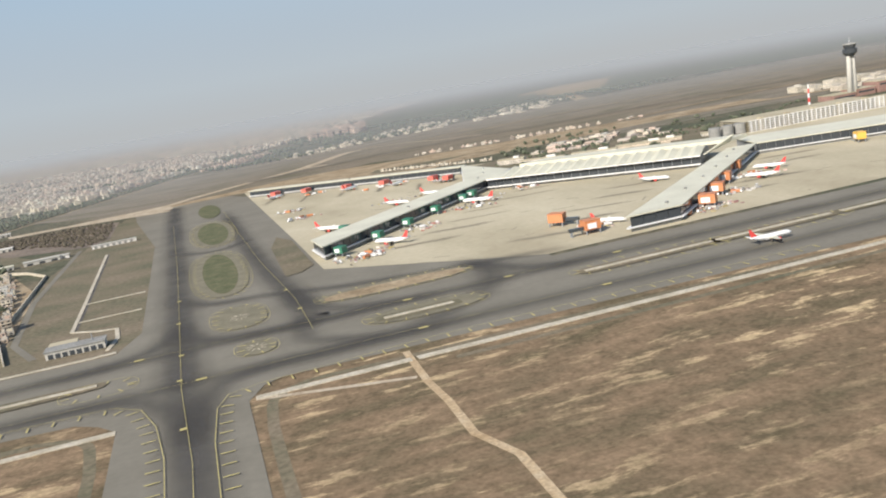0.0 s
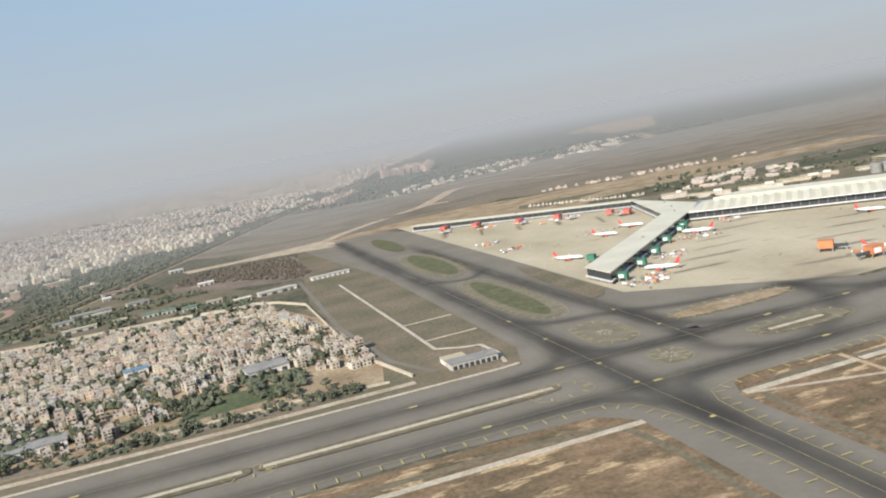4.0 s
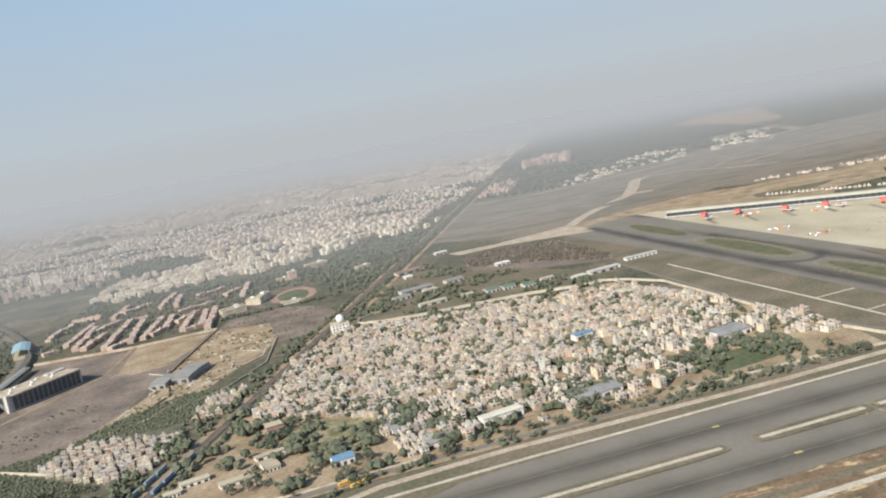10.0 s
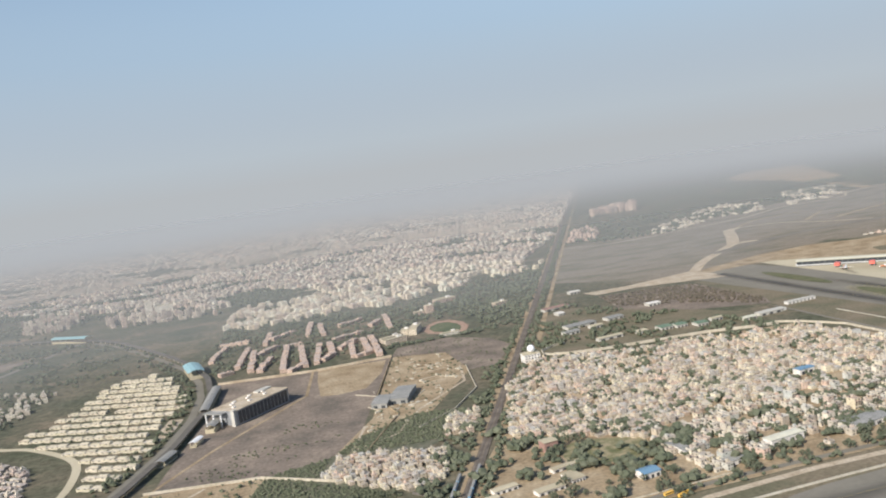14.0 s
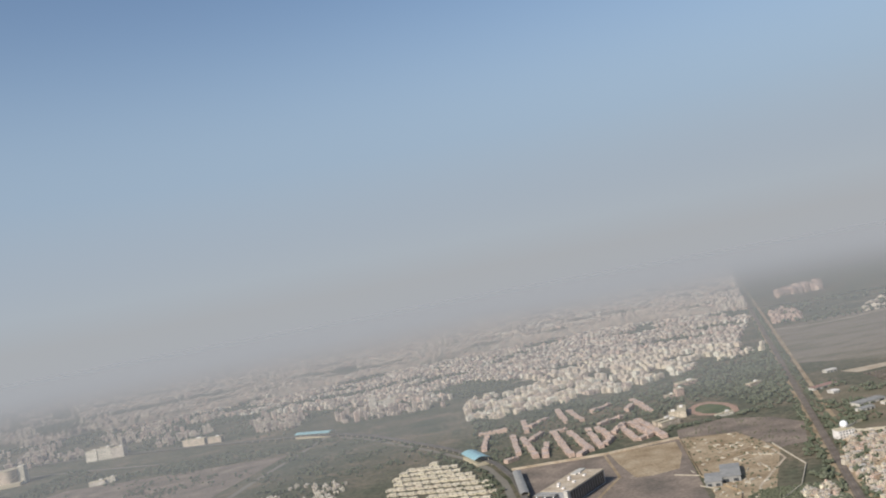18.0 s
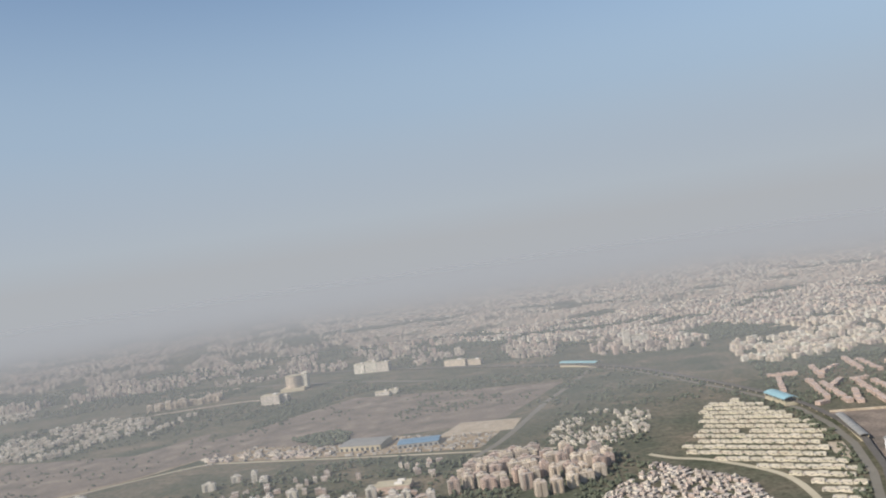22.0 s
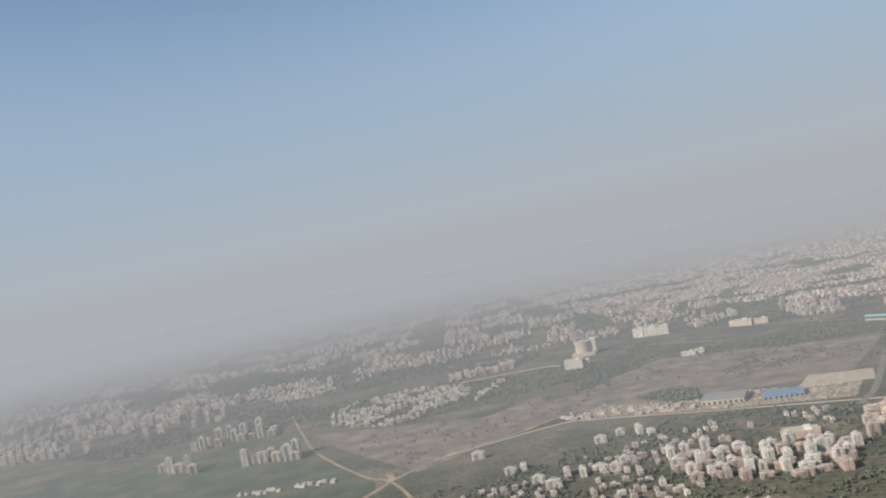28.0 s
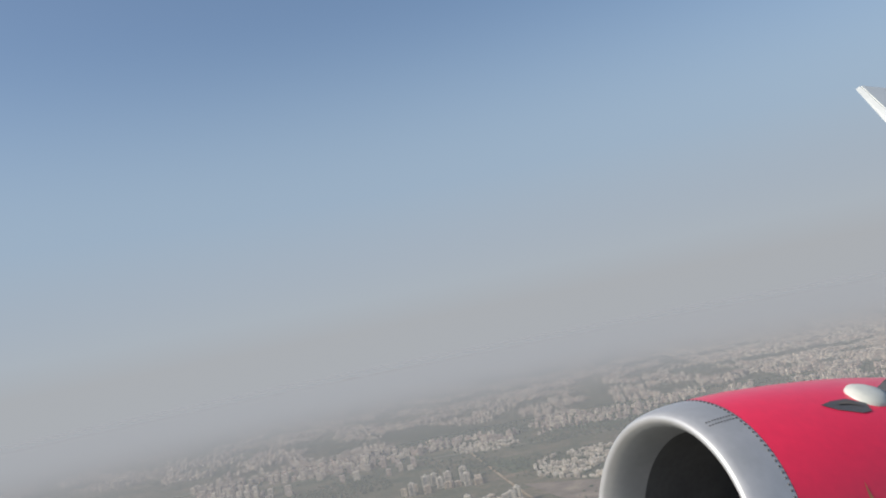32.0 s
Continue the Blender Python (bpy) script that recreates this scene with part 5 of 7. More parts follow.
wood("west_trees", [(-1150, 2450), (-1500, 2440), (-2300, 2880), (-4000, 2400), (-9000, 4500), (-8000, 6500), (-2500, 5500)], 54, (9, 16), "dark trees among the far suburbs", 18, 0.3, 150, lumps=2)
wood("suburb_woods", [p for p in SUBURB if p[1] < 5000], 27, (8, 14), "dark woods between the apartment quarters", 32, 0.15, lumps=2, beside=(170, 9, 0.05))
wood("plain_trees", [(-2400, 1700), (-2300, 2450), (-1500, 2400), (-1200, 1900), (-1250, 1750), (-1440, 1700), (-1640, 1850), (-1800, 2000), (-2200, 2000)], 17, (4, 9), "scattered trees and bushes on the plain", 19, 0.8, 90)
wood("south_trees", [(-3000, 1000), (-2100, 1620), (-1750, 1530), (-1500, 1480), (-1450, 1300), (-1600, 1100)], 15, (5, 10), "trees among the southern housing", 20, 0.25, 80)
wood("west_wood", [(-3650, 2700), (-3200, 2440), (-2500, 2400), (-2300, 2480), (-2250, 2250), (-2500, 2080), (-2950, 2250), (-3380, 2180)], 24, (6, 12), "dark wood west of the hospital", 21, 0.25)
wood("field_bushes", [(-2700, 1500), (-2350, 1740), (-2300, 2000), (-2500, 2050), (-2900, 1850)], 16, (3, 7), "bushes on the waste land", 22, 0.78, 70)
wood("valley_trees", [(-1420, 1750), (-1260, 1760), (-1180, 1700), (-1230, 1900), (-1330, 2120), (-1500, 2320), (-1560, 2100), (-1600, 1880)], 15, (5, 9), "trees beside the road and viaduct", 23, 0.3, 60)
wood("edge_scrub", [(-1500, 560), (-1300, 930), (-1190, 1000), (-1070, 970), (-1010, 900), (-960, 700), (-1020, 480)], 17, (2, 6), "thorn bushes on sandy scrub", 24, 0.3, 45, leaf="shrub")
wood("hall_trees", [(480, 1430), (530, 1540), (680, 1680), (900, 1560), (1150, 1440), (1000, 1330), (760, 1400)], 24, (6, 11), "trees among offices behind the terminal", 25, 0.35, 60)


wood("villa_trees", [(-1640, 1530), (-1580, 1780), (-1400, 1720), (-1440, 1460), (-1530, 1470)], 15, (5, 9), "garden trees among white villas", 26, 0.35)
wood("rosy_trees", [(-1131, 1595), (-1120, 1803), (-1016, 2008), (-900, 2037), (-755, 1850), (-793, 1539), (-921, 1592)], 21, (5, 9), "trees between rosy housing rows", 27, 0.4)
wood("suburb_gardens", [(-3130, 2130), (-2903, 2350), (-2540, 2360), (-2700, 2180), (-2930, 2030)], 19, (5, 10), "trees in the pale suburb", 28, 0.35)
wood("apartment_trees", [(-1790, 1260), (-1780, 1480), (-1500, 1480), (-1500, 1250)], 19, (5, 9), "trees between apartment blocks", 29, 0.4)
wood("scrub_plot", [(-365, 1560), (-335, 1688), (-170, 1658), (-145, 1640), (-142, 1398), (-165, 1350), (-250, 1470)], 9, (3, 6), "dry brown thorn bushes on a fenced plot", 30, 0.2, leaf="thorn")
wood("bank_trees", [(rail_x(740) + 12, 740), (rail_x(740) + 28, 740), (rail_x(3300) + 22, 3300), (rail_x(3300) + 12, 3300)], 9, (4, 8), "trees on the railway bank", 31, 0.3)
wood("bank_hedge", [(rail_x(860) - 28, 860), (rail_x(860) - 9, 860), (rail_x(3300) - 9, 3300), (rail_x(3300) - 14, 3300), (rail_x(2300) - 18, 2300)], 10, (4, 8), "dark hedge along the railway", 35, 0.3)
for i, belt in enumerate(BELTS[:6]):
    wood("belt_trees", belt, 19, (7, 12), "dark belt of trees between city quarters", 60 + i, 0.18, lumps=2)
wood("plain_belt", [(-2336, 2023), (-2251, 2339), (-2176, 2646), (-1990, 2356), (-1752, 2392), (-1463, 2209), (-1518, 2170), (-1761, 2189), (-2078, 2371), (-2193, 2243), (-2254, 2053)], 15, (5, 10), "dark belt of trees along the plain", 70, 0.2)
wood("plain_grove", [(-1963, 2025), (-1880, 2154), (-1688, 2100), (-1689, 1977), (-1816, 1939), (-1931, 1896)], 17, (4, 8), "dark green thicket on the plain", 71, 0.3, 60)
wood("canal_grove", [(-2173, 1844), (-2106, 1876), (-2035, 1868), (-2024, 1750), (-2082, 1740)], 13, (8, 13), "tall dark trees beside the factory", 72, 0.1)
wood("plot_trees", [(-352, 728), (-345, 800), (-322, 838), (-300, 838), (-305, 780), (-336, 770)], 10, (5, 9), "dark trees beside the green plot", 73, 0.15)
wood("plot_trees", [(-300, 812), (-285, 740), (-272, 726), (-240, 728), (-240, 800), (-262, 805)], 11, (6, 10), "dark trees beside the green plot", 74, 0.2)
wood("road_bushes", [(-430, 700), (-335, 702), (-282, 700), (-200, 702), (-200, 688), (-282, 684), (-430, 686)], 7.5, (3, 6), "row of grey-green bushes along the perimeter road", 75, 0.15)
wood("village_grove", [(-492, 786), (-492, 724), (-478, 722), (-470, 790), (-430, 850), (-440, 850)], 9, (7, 11), "tall dark trees among village houses", 76, 0.1)
wood("suburb_clutter", [(-2480, 1260), (-2300, 1330), (-2180, 1560), (-1800, 1500), (-1520, 1440), (-1500, 1250), (-1800, 1050), (-2300, 900)], 15, (4, 8), "garden trees among southern houses", 77, 0.35, 45)
wood("rosy_gardens", [(-1160, 1600), (-1140, 1830), (-1030, 2040), (-890, 2070), (-700, 2040), (-560, 2100), (-700, 1880), (-770, 1530)], 17, (5, 9), "trees round the rosy housing", 78, 0.3, 55, avoid=(WASTE, SPORTS))
wood("cluster_trees", [(-3110, 2090), (-3120, 2400), (-2950, 2500), (-2760, 2520), (-2520, 2400), (-2560, 2060), (-2760, 1960)], 18, (5, 9), "dark trees among pale suburb houses", 79, 0.25, 60)


# ---------------------------------------------------------------- village houses, one by one
HOUSE = surface("house_plaster", [(0.58, 0.50, 0.35), (0.50, 0.45, 0.38), (0.62, 0.57, 0.45), (0.32, 0.28, 0.23), (0.56, 0.39, 0.30), (0.44, 0.395, 0.33), (0.60, 0.53, 0.36), (0.43, 0.45, 0.42), (0.65, 0.60, 0.50), (0.36, 0.285, 0.215)], 7, 1.2, 0.88, vary="object")
ROOFTOP = surface("dusty_roof_screed", [(0.30, 0.27, 0.235), (0.42, 0.38, 0.325), (0.50, 0.46, 0.40), (0.36, 0.27, 0.21)], 5, 1.0, 0.92, vary="object")
TANK = surface("black_plastic_tank", [(0.03, 0.03, 0.032), (0.05, 0.05, 0.05)], 2, 0.5, 0.5)


def house(w, d, floors, label):
    """A flat-roofed house with parapet, stair head, tank, and windows on its south and west sides."""
    h = 3.1 * floors
    t = thing("village_house", label, "house", group="houses of the village")
    part("wall", Geo().box(0, 0, 0, w, d, h), HOUSE, t)
    g = Geo().box(0, 0, h, w - 0.5, d - 0.5, 0.15, bottom=False)
    for x, y, sx, sy in ((0, -d / 2 + 0.12, w, 0.24), (0, d / 2 - 0.12, w, 0.24), (-w / 2 + 0.12, 0, 0.24, d - 0.48), (w / 2 - 0.12, 0, 0.24, d - 0.48)):
        g.box(x, y, h, sx, sy, 0.9)
    part("roof", g, ROOFTOP, t, "dusty flat roof with parapet")
    part("stair_head", Geo().box(w * 0.22, d * 0.2, h, w * 0.38, d * 0.3, 2.5), HOUSE, t)
    part("water_tank", Geo().tube([(h + 0.2, 0.8, -w * 0.25, d * 0.25), (h + 1.6, 0.75, -w * 0.25, d * 0.25), (h + 1.8, 0.3, -w * 0.25, d * 0.25)], 10), TANK, t, "black plastic water tank")
    for f in range(floors):
        z = 3.1 * f + 0.9
        for k in (-0.25, 0.25):
            part("window", Geo().box(k * w, -d / 2, z, w * 0.22, 0.16, 1.5), M["glass"], t)
        if f == floors - 1:
            part("window", Geo().box(-w / 2, 0.1 * d, z, 0.16, 1.6, 1.3), M["glass"], t)
        if f and floors > 2:
            part("balcony", Geo().box(0, -d / 2 - 0.6, 3.1 * f - 0.1, w * 0.9, 1.2, 0.9), HOUSE, t)
    return t


styles = [house(7, 9, 2, "small two-storey plastered village house with roof tank"), house(6, 8, 1, "low one-storey village house with flat roof"), house(8, 8, 3, "three-storey village house with balconies"),
          house(6.5, 11, 2, "narrow two-storey village house with stair head"), house(9, 10, 2, "broad two-storey village house with parapet roof"), house(8, 12, 4, "tall four-storey village house with balconies"), house(10, 9, 1, "broad one-storey village house with tank")]
NEAR = [(-205, 1000), (-172, 800), (-186, 752), (-222, 776), (-240, 806), (-262, 806), (-350, 800), (-362, 745), (-435, 720), (-567, 724), (-650, 716), (-682, 757), (-655, 850), (-600, 880), (-420, 880), (-300, 930)]
GREEN = [(-352, 715), (-350, 800), (-255, 792), (-240, 720)]
SHED_PLOTS = [oval(-464, 750, 32, 20), oval(-270, 830, 32, 26), oval(-560, 752, 26, 14), oval(-394, 944, 14, 10)]
r = random.Random(41)
built = [0] * len(styles)
for x, y in grid_in(NEAR, 11.2, 13.8, 9, 0.18, r):
    if any(inside(x, y, p) for p in SHED_PLOTS) or noise.noise((x / 34, y / 34, 5.0)) < -0.2 or r.random() < 0.16:
        continue
    k = r.choice((0, 0, 0, 1, 1, 2, 3, 3, 4, 4, 4, 6, 6, 1, 5))
    m = place(x, y, 0.1, 9 + r.choice((0, 0, 0, 90)) + r.uniform(-5, 5), (r.uniform(0.85, 1.15), r.uniform(0.85, 1.12), r.uniform(0.85, 1.08)))
    if built[k]:
        copy_thing(styles[k], m)
    else:
        styles[k].matrix_basis = m
    built[k] += 1


# ---------------------------------------------------------------- single trees
def tree(label, h, seed):
    r = random.Random(seed)
    t = thing("tree", label, "tree", group="trees round the village")
    g = Geo().tube([(0, 0.05 * h, 0, 0), (0.2 * h, 0.035 * h, 0.01 * h, 0), (0.5 * h, 0.02 * h, 0.02 * h, 0.01 * h)], 7)
    for i in range(4):
        a = 2 * math.pi * (i + r.random() * 0.5) / 4
        g.tube([(0.25 * h, 0.018 * h, 0.01 * h, 0), (0.45 * h, 0.012 * h, 0.14 * h * math.cos(a), 0.14 * h * math.sin(a)), (0.65 * h, 0.006 * h, 0.25 * h * math.cos(a), 0.25 * h * math.sin(a))], 5)
    part("trunk", g, M["bark"], t, "grey-brown trunk with limbs")
    g = Geo()
    for i in range(34):
        a, q = r.uniform(0, 6.283), math.sqrt(r.random()) * 0.42 * h
        z = h * r.uniform(0.26, 0.80) * (1.05 - 0.4 * q / (0.42 * h))
        lump(g, q * math.cos(a), q * math.sin(a), z, h * r.uniform(0.07, 0.13), h * r.uniform(0.09, 0.17), r)
    part("crown", g, M["leaf"], t, "dusty dark green crown")
    return t


kinds = [tree("broad dusty green tree with uneven crown", 10, 1), tree("tall dark green tree with open crown", 13, 2), tree("small bushy tree with low crown", 7, 3), tree("spreading neem tree with gaps in its crown", 11, 4)]
spots = []
r = random.Random(77)
for poly, n in (([(-352, 715), (-362, 800), (-330, 795), (-335, 720)], 16), ([(-300, 725), (-240, 740), (-200, 700), (-230, 690)], 14), (oval(-715, 835, 66, 56), 26), ([(-800, 700), (-680, 690), (-690, 760), (-830, 790)], 34), ([(-650, 694), (-440, 700), (-440, 712), (-650, 716)], 26),
                ([(-500, 712), (-520, 790), (-490, 790), (-480, 712)], 14), ([(-440, 690), (-200, 684), (-200, 694), (-440, 702)], 18), ([(-1030, 770), (-960, 700), (-930, 735), (-1010, 800)], 16), ([(-1020, 835), (-905, 820), (-905, 838), (-1010, 860)], 16), (NEAR, 36)):
    xs, ys = [p[0] for p in poly], [p[1] for p in poly]
    while n:
        x, y = r.uniform(min(xs), max(xs)), r.uniform(min(ys), max(ys))
        if inside(x, y, poly) and not inside(x, y, oval(-715, 836, 50, 40)):
            spots.append((x, y))
            n -= 1
for i, (x, y) in enumerate(spots):
    m = place(x, y, 0, r.uniform(0, 360), (1, 1, 1)) @ Matrix.Scale(r.uniform(0.7, 1.15), 4)
    if i < 4:
        kinds[i].matrix_basis = m
    else:
        copy_thing(kinds[r.randrange(4)], m)


# ---------------------------------------------------------------- sheds, walls and landmarks
def shed(name, label, x, y, w, d, h, rz, roof, wall="plaster", bays=4, rise=1.8):
    """A pitched shed with a sheet roof and doors on its long south side."""
    t = thing(name, label, "shed", x, y, 0, rz)
    part("wall", Geo().add([(sx * w / 2, sy * d / 2, z) for z in (0, h) for sx, sy in ((-1, -1), (1, -1), (1, 1), (-1, 1))] + [(-w / 2, 0, h + rise), (w / 2, 0, h + rise)],
                           [(0, 1, 5, 4), (2, 3, 7, 6), (3, 0, 4, 8, 7), (1, 2, 6, 9, 5)]), M[wall], t)
    for s in (-1, 1):
        e = 0.8
        a, b = (-w / 2 - e, w / 2 + e)
        y0, z0 = s * (d / 2 + e), h - rise * e / (d / 2)
        top = [(a, y0, z0 + 0.25), (b, y0, z0 + 0.25), (b, 0, h + rise + 0.25), (a, 0, h + rise + 0.25)]
        part("roof_sheet", Geo().add(top + [(p, q, z - 0.22) for p, q, z in top], [(0, 1, 2, 3), (7, 6, 5, 4), (0, 4, 5, 1), (1, 5, 6, 2), (3, 7, 4, 0)]), M[roof], t)
    for i in range(bays):
        part("door", Geo().box(-w / 2 + w * (i + 0.5) / bays, -d / 2, 0.1, w / bays * 0.5, 0.3, h * 0.6), M["glass"], t)
    return t


shed("blue_roof_shed", "shed with bright blue sheet roof by the road", -712, 748, 19, 15, 6, 10, "bluesheet", bays=3)
shed("tarp_roof", "flat blue tarpaulin roof among village houses", -394, 944, 24, 12, 7, 9, "bluesheet", bays=2, rise=0.6)
shed("grey_shed", "long grey warehouse with flat sheet roof", -464, 751, 48, 22, 6, 9, "greysheet", rise=0.9)
shed("grey_shed", "grey warehouse beside the green plot", -270, 830, 40, 30, 6, 9, "greysheet", rise=1.2)
shed("white_shed", "long white-roofed hall at the village edge", -560, 752, 42, 12, 8, 9, "roof_white", rise=0.6)
shed("grey_shed", "low grey shed among trees by the road", -632, 735, 22, 18, 5, 12, "greysheet", bays=2)
shed("long_shed", "narrow grey school shed with open side", -655, 790, 10, 34, 5, 8, "greysheet", bays=1)
for x, y, w, d, a in ((-843, 790, 26, 9, 12), (-806, 765, 30, 10, 12), (-775, 782, 14, 22, 12), (-770, 812, 36, 7, 14), (-862, 772, 14, 8, 12), (-985, 762, 40, 10, 8), (-958, 770, 12, 10, 8)):
    shed("school_block", "low cream school block with pale roof", x, y, w, d, 4, a, "concrete", "plaster", 4, 0.5)
shed("depot_shed", "grey-roofed open works shed on the yard", -890, 1190, 22, 46, 7, -23, "greysheet", "greysheet", 2)
shed("depot_shed", "pale grey works shed on the yard", -858, 1204, 26, 68, 8, -23, "greysheet", "greysheet", 2)
shed("blue_shed", "large blue-roofed factory shed by the canal", -1862, 1664, 82, 46, 8, -3, "bluesheet", "greysheet", rise=2.5, bays=8)
shed("grey_factory", "large grey-roofed factory shed by the canal", -1976, 1700, 90, 66, 10, -14, "greysheet", "concrete", rise=2.0, bays=8)
for x, y, w, d, a, roof in ((-485, 1445, 60, 22, 12, "greysheet"), (-415, 1453, 34, 18, 12, "greysheet"), (-356, 1778, 26, 14, 10, "plaster"), (-306, 1510, 26, 16, 5, "plaster"), (-488, 1312, 46, 10, 8, "concrete"), (-471, 1575, 14, 18, 10, "plaster"), (-468, 1411, 24, 14, 12, "concrete"), (-520, 1400, 30, 14, 12, "greysheet"), (-455, 1640, 60, 18, 14, "brick"),
                            (-391, 1309, 22, 20, 4, "net"), (-365, 1304, 20, 18, 4, "net"), (-336, 1288, 20, 18, 4, "net"), (-432, 1310, 18, 14, 4, "concrete"), (-216, 1275, 46, 14, 8, "tower_concrete"), (-262, 1262, 24, 12, 8, "roof_white"), (-300, 1300, 22, 10, 8, "concrete")):
    shed("works_shed", "low shed among trees north of the village", x, y, w, d, 5, a, roof, "tower_concrete", 3, 0.8)
for x, y, n in ((-893, 800, 3), (-876, 795, 4)):
    for i in range(n):
        c = thing("rail_coach", "bright blue railway coach beside the line", "coach", x + 9 * i, y + 20.5 * i, 0.6, 66.1, "coaches on the siding")
        part("body", Geo().box(0, 0, 1.0, 19, 3, 2.9), M["bluesheet"], c)
        part("roof", Geo().box(0, 0, 3.9, 19.2, 2.6, 0.4), M["greysheet"], c)
        for k in (-6, 6):
            part("bogie", Geo().box(k, 0, 0.0, 3, 2.2, 1.0), M["rubber"], c)
for x, y, a in ((-709, 688, 20), (-702, 691, 30), (-718, 697, 15)):
    b = thing("bus", "yellow bus parked on bare ground", "bus", x, y, 0.2, a, "parked buses")
    part("body", Geo().box(0, 0, 0.6, 10.5, 2.5, 2.5), M["amber"], b)
    part("window_band", Geo().box(0, 0, 1.7, 9.6, 2.56, 0.8), M["glass"], b)
    for k in (-3, 3):
        part("wheel", Geo().box(k, 0, 0, 1.0, 2.4, 1.0), M["rubber"], b)
dome = thing("radar_building", "beige block with a white radar dome on its roof", "building", -642, 1266)
part("wall", Geo().box(0, 0, 0, 26, 18, 13), M["plaster"], dome)
for f in range(3):
    for k in range(5):
        part("window", Geo().box(-10 + 5 * k, -9, 1.6 + 4 * f, 2.6, 0.3, 1.8), M["glass"], dome)
part("roof", Geo().box(0, 0, 13, 27, 19, 0.8), M["concrete"], dome)
part("radar_dome", Geo().tube([(13.5 + 6 - 6 * math.cos(a), max(0.2, 6 * math.sin(a)), 2, 0) for a in [math.pi * (0.12 + 0.88 * i / 10) for i in range(11)]], 20), M["white_paint"], dome, "white spherical radar dome", smooth=True)


def wall(path, h=2.6, w=0.8, label="pale boundary wall", material="slab"):
    laid("wall_boundary", Geo().ribbon(path, w, 0.0, h), M[material], label, category="wall")


wall([(-600, 1275), (-579, 1262), (-522, 1248), (-405, 1234), (-361, 1229), (-277, 1201), (-250, 1200)], 4.2, 1.6, "pale wall between village and sheds")
wall([(-600, 1275), (-612, 1290), (-606, 1314), (-580, 1332), (-556, 1340)], 3.2, 1.6, "curved pale wall at the village corner")
wall([(-1197, 1007), (-1068, 979), (-985, 912)], 3.0, 1.4, "long pale wall across the scrub")
wall([(-985, 912), (-882, 1121), (-892, 1228), (-822, 1481)], 2.4, 1.0, "thin wall along the brown field", "earth")
wall([(-1117, 1512), (-958, 1478), (-822, 1481)], 4.0, 2.0, "sandy embankment wall of the field", "sand")
wall([(-733, 1319), (-757, 1177), (-812, 1092), (-870, 1045)], 2.2, 1.0, "yard wall beside the railway")
wall([(-925, 835), (-905, 812), (-918, 740)], 2.4, 1.0, "dark plot wall", "rubber")
wall([(-850, 725), (-764, 703), (-707, 707), (-643, 710)], 1.4, 0.8, "low roadside wall")
wall([(-397, 706), (-260, 704), (-180, 690)], 2.0, 0.8, "roadside wall beside the green plot")
laid("road_village", Geo().ribbon([(-1050, 640), (-930, 690), (-846, 714), (-764, 696), (-707, 700), (-643, 702), (-532, 699), (-397, 696), (-200, 690)], 8, 0.25), M["asphalt"], "narrow dusty road behind the airfield")
laid("road_field", Geo().ribbon([(-1300, 830), (-1250, 905), (-1190, 1010), (-1120, 1130), (-1060, 1215), (-985, 1320), (-960, 1475)], 5, 0.3), M["earth"], "dirt road beside the metro depot")
r = random.Random(12)
for i in range(9):
    a = (r.uniform(-900, -760), r.uniform(1080, 1270))
    wall([a, (a[0] + r.uniform(-30, 30), a[1] + r.uniform(10, 40))], 1.2, 1.2, "low ruined wall on the works yard")

for path in ([(-1240, 760), (-1180, 850), (-1110, 880), (-1040, 890)], [(-1200, 700), (-1150, 800), (-1180, 930), (-1130, 985)], [(-1120, 820), (-1060, 800), (-1000, 740), (-930, 700)], [(-960, 1010), (-900, 1040), (-850, 1130), (-760, 1230), (-740, 1330)], [(-1000, 930), (-960, 1010), (-930, 1100)]):
    laid("road_path", Geo().ribbon(path, 4, 0.3), M["sand"], "thin sandy footpath through scrub")

# ---------------------------------------------------------------- metro depot and stations
depot = thing("depot_building", "long office block with beige roof and dark glass", "building", -1067, 1282, 0, 46.5)
part("wall", Geo().box(0, 0, 0, 112, 46, 21), M["steel"], depot)
part("roof", Geo().box(0, 0, 21, 113, 47, 0.8), M["sand"], depot, "beige flat roof")
for i in range(14):
    part("glazing", Geo().box(-49 + 7.6 * i, -23, 2, 6.4, 0.5, 17.5), M["glass"], depot)
for i in range(9):
    part("roof_unit", Geo().box(-44 + 11 * i, (-8, 6, 12)[i % 3], 21.8, 5, 4, 1.8), M["plaster"], depot, "small roof plant unit")
part("portal", Geo().box(-60, 12, 18, 14, 34, 1.2), M["greysheet"], depot, "grey portal roof")
for k in (-2, 12, 26):
    part("portal_column", Geo().box(-65, k, 0, 1.6, 1.6, 18), M["white_paint"], depot)
part("stair_tower", Geo().box(-58, -20, 0, 6, 6, 23), M["tower_concrete"], depot, "grey stair tower")
part("roof_lantern", Geo().box(40, 12, 21.8, 30, 10, 2), M["tower_concrete"], depot, "pale roof lantern")
pier_mesh = Geo().tube([(0, 1.1, 0, 0), (5.0, 1.1, 0, 0)], 10).mesh("viaduct_pier", M["concrete"])
viaduct = bpy.data.objects["railway_metro"]
for (x0, y0), (x1, y1) in zip(METRO[:13], METRO[1:14]):
    n = max(1, round(math.dist((x0, y0), (x1, y1)) / 28))
    for k in range(n):
        part("viaduct_pier", pier_mesh, None, viaduct, "", place(x0 + (x1 - x0) * k / n, y0 + (y1 - y0) * k / n))


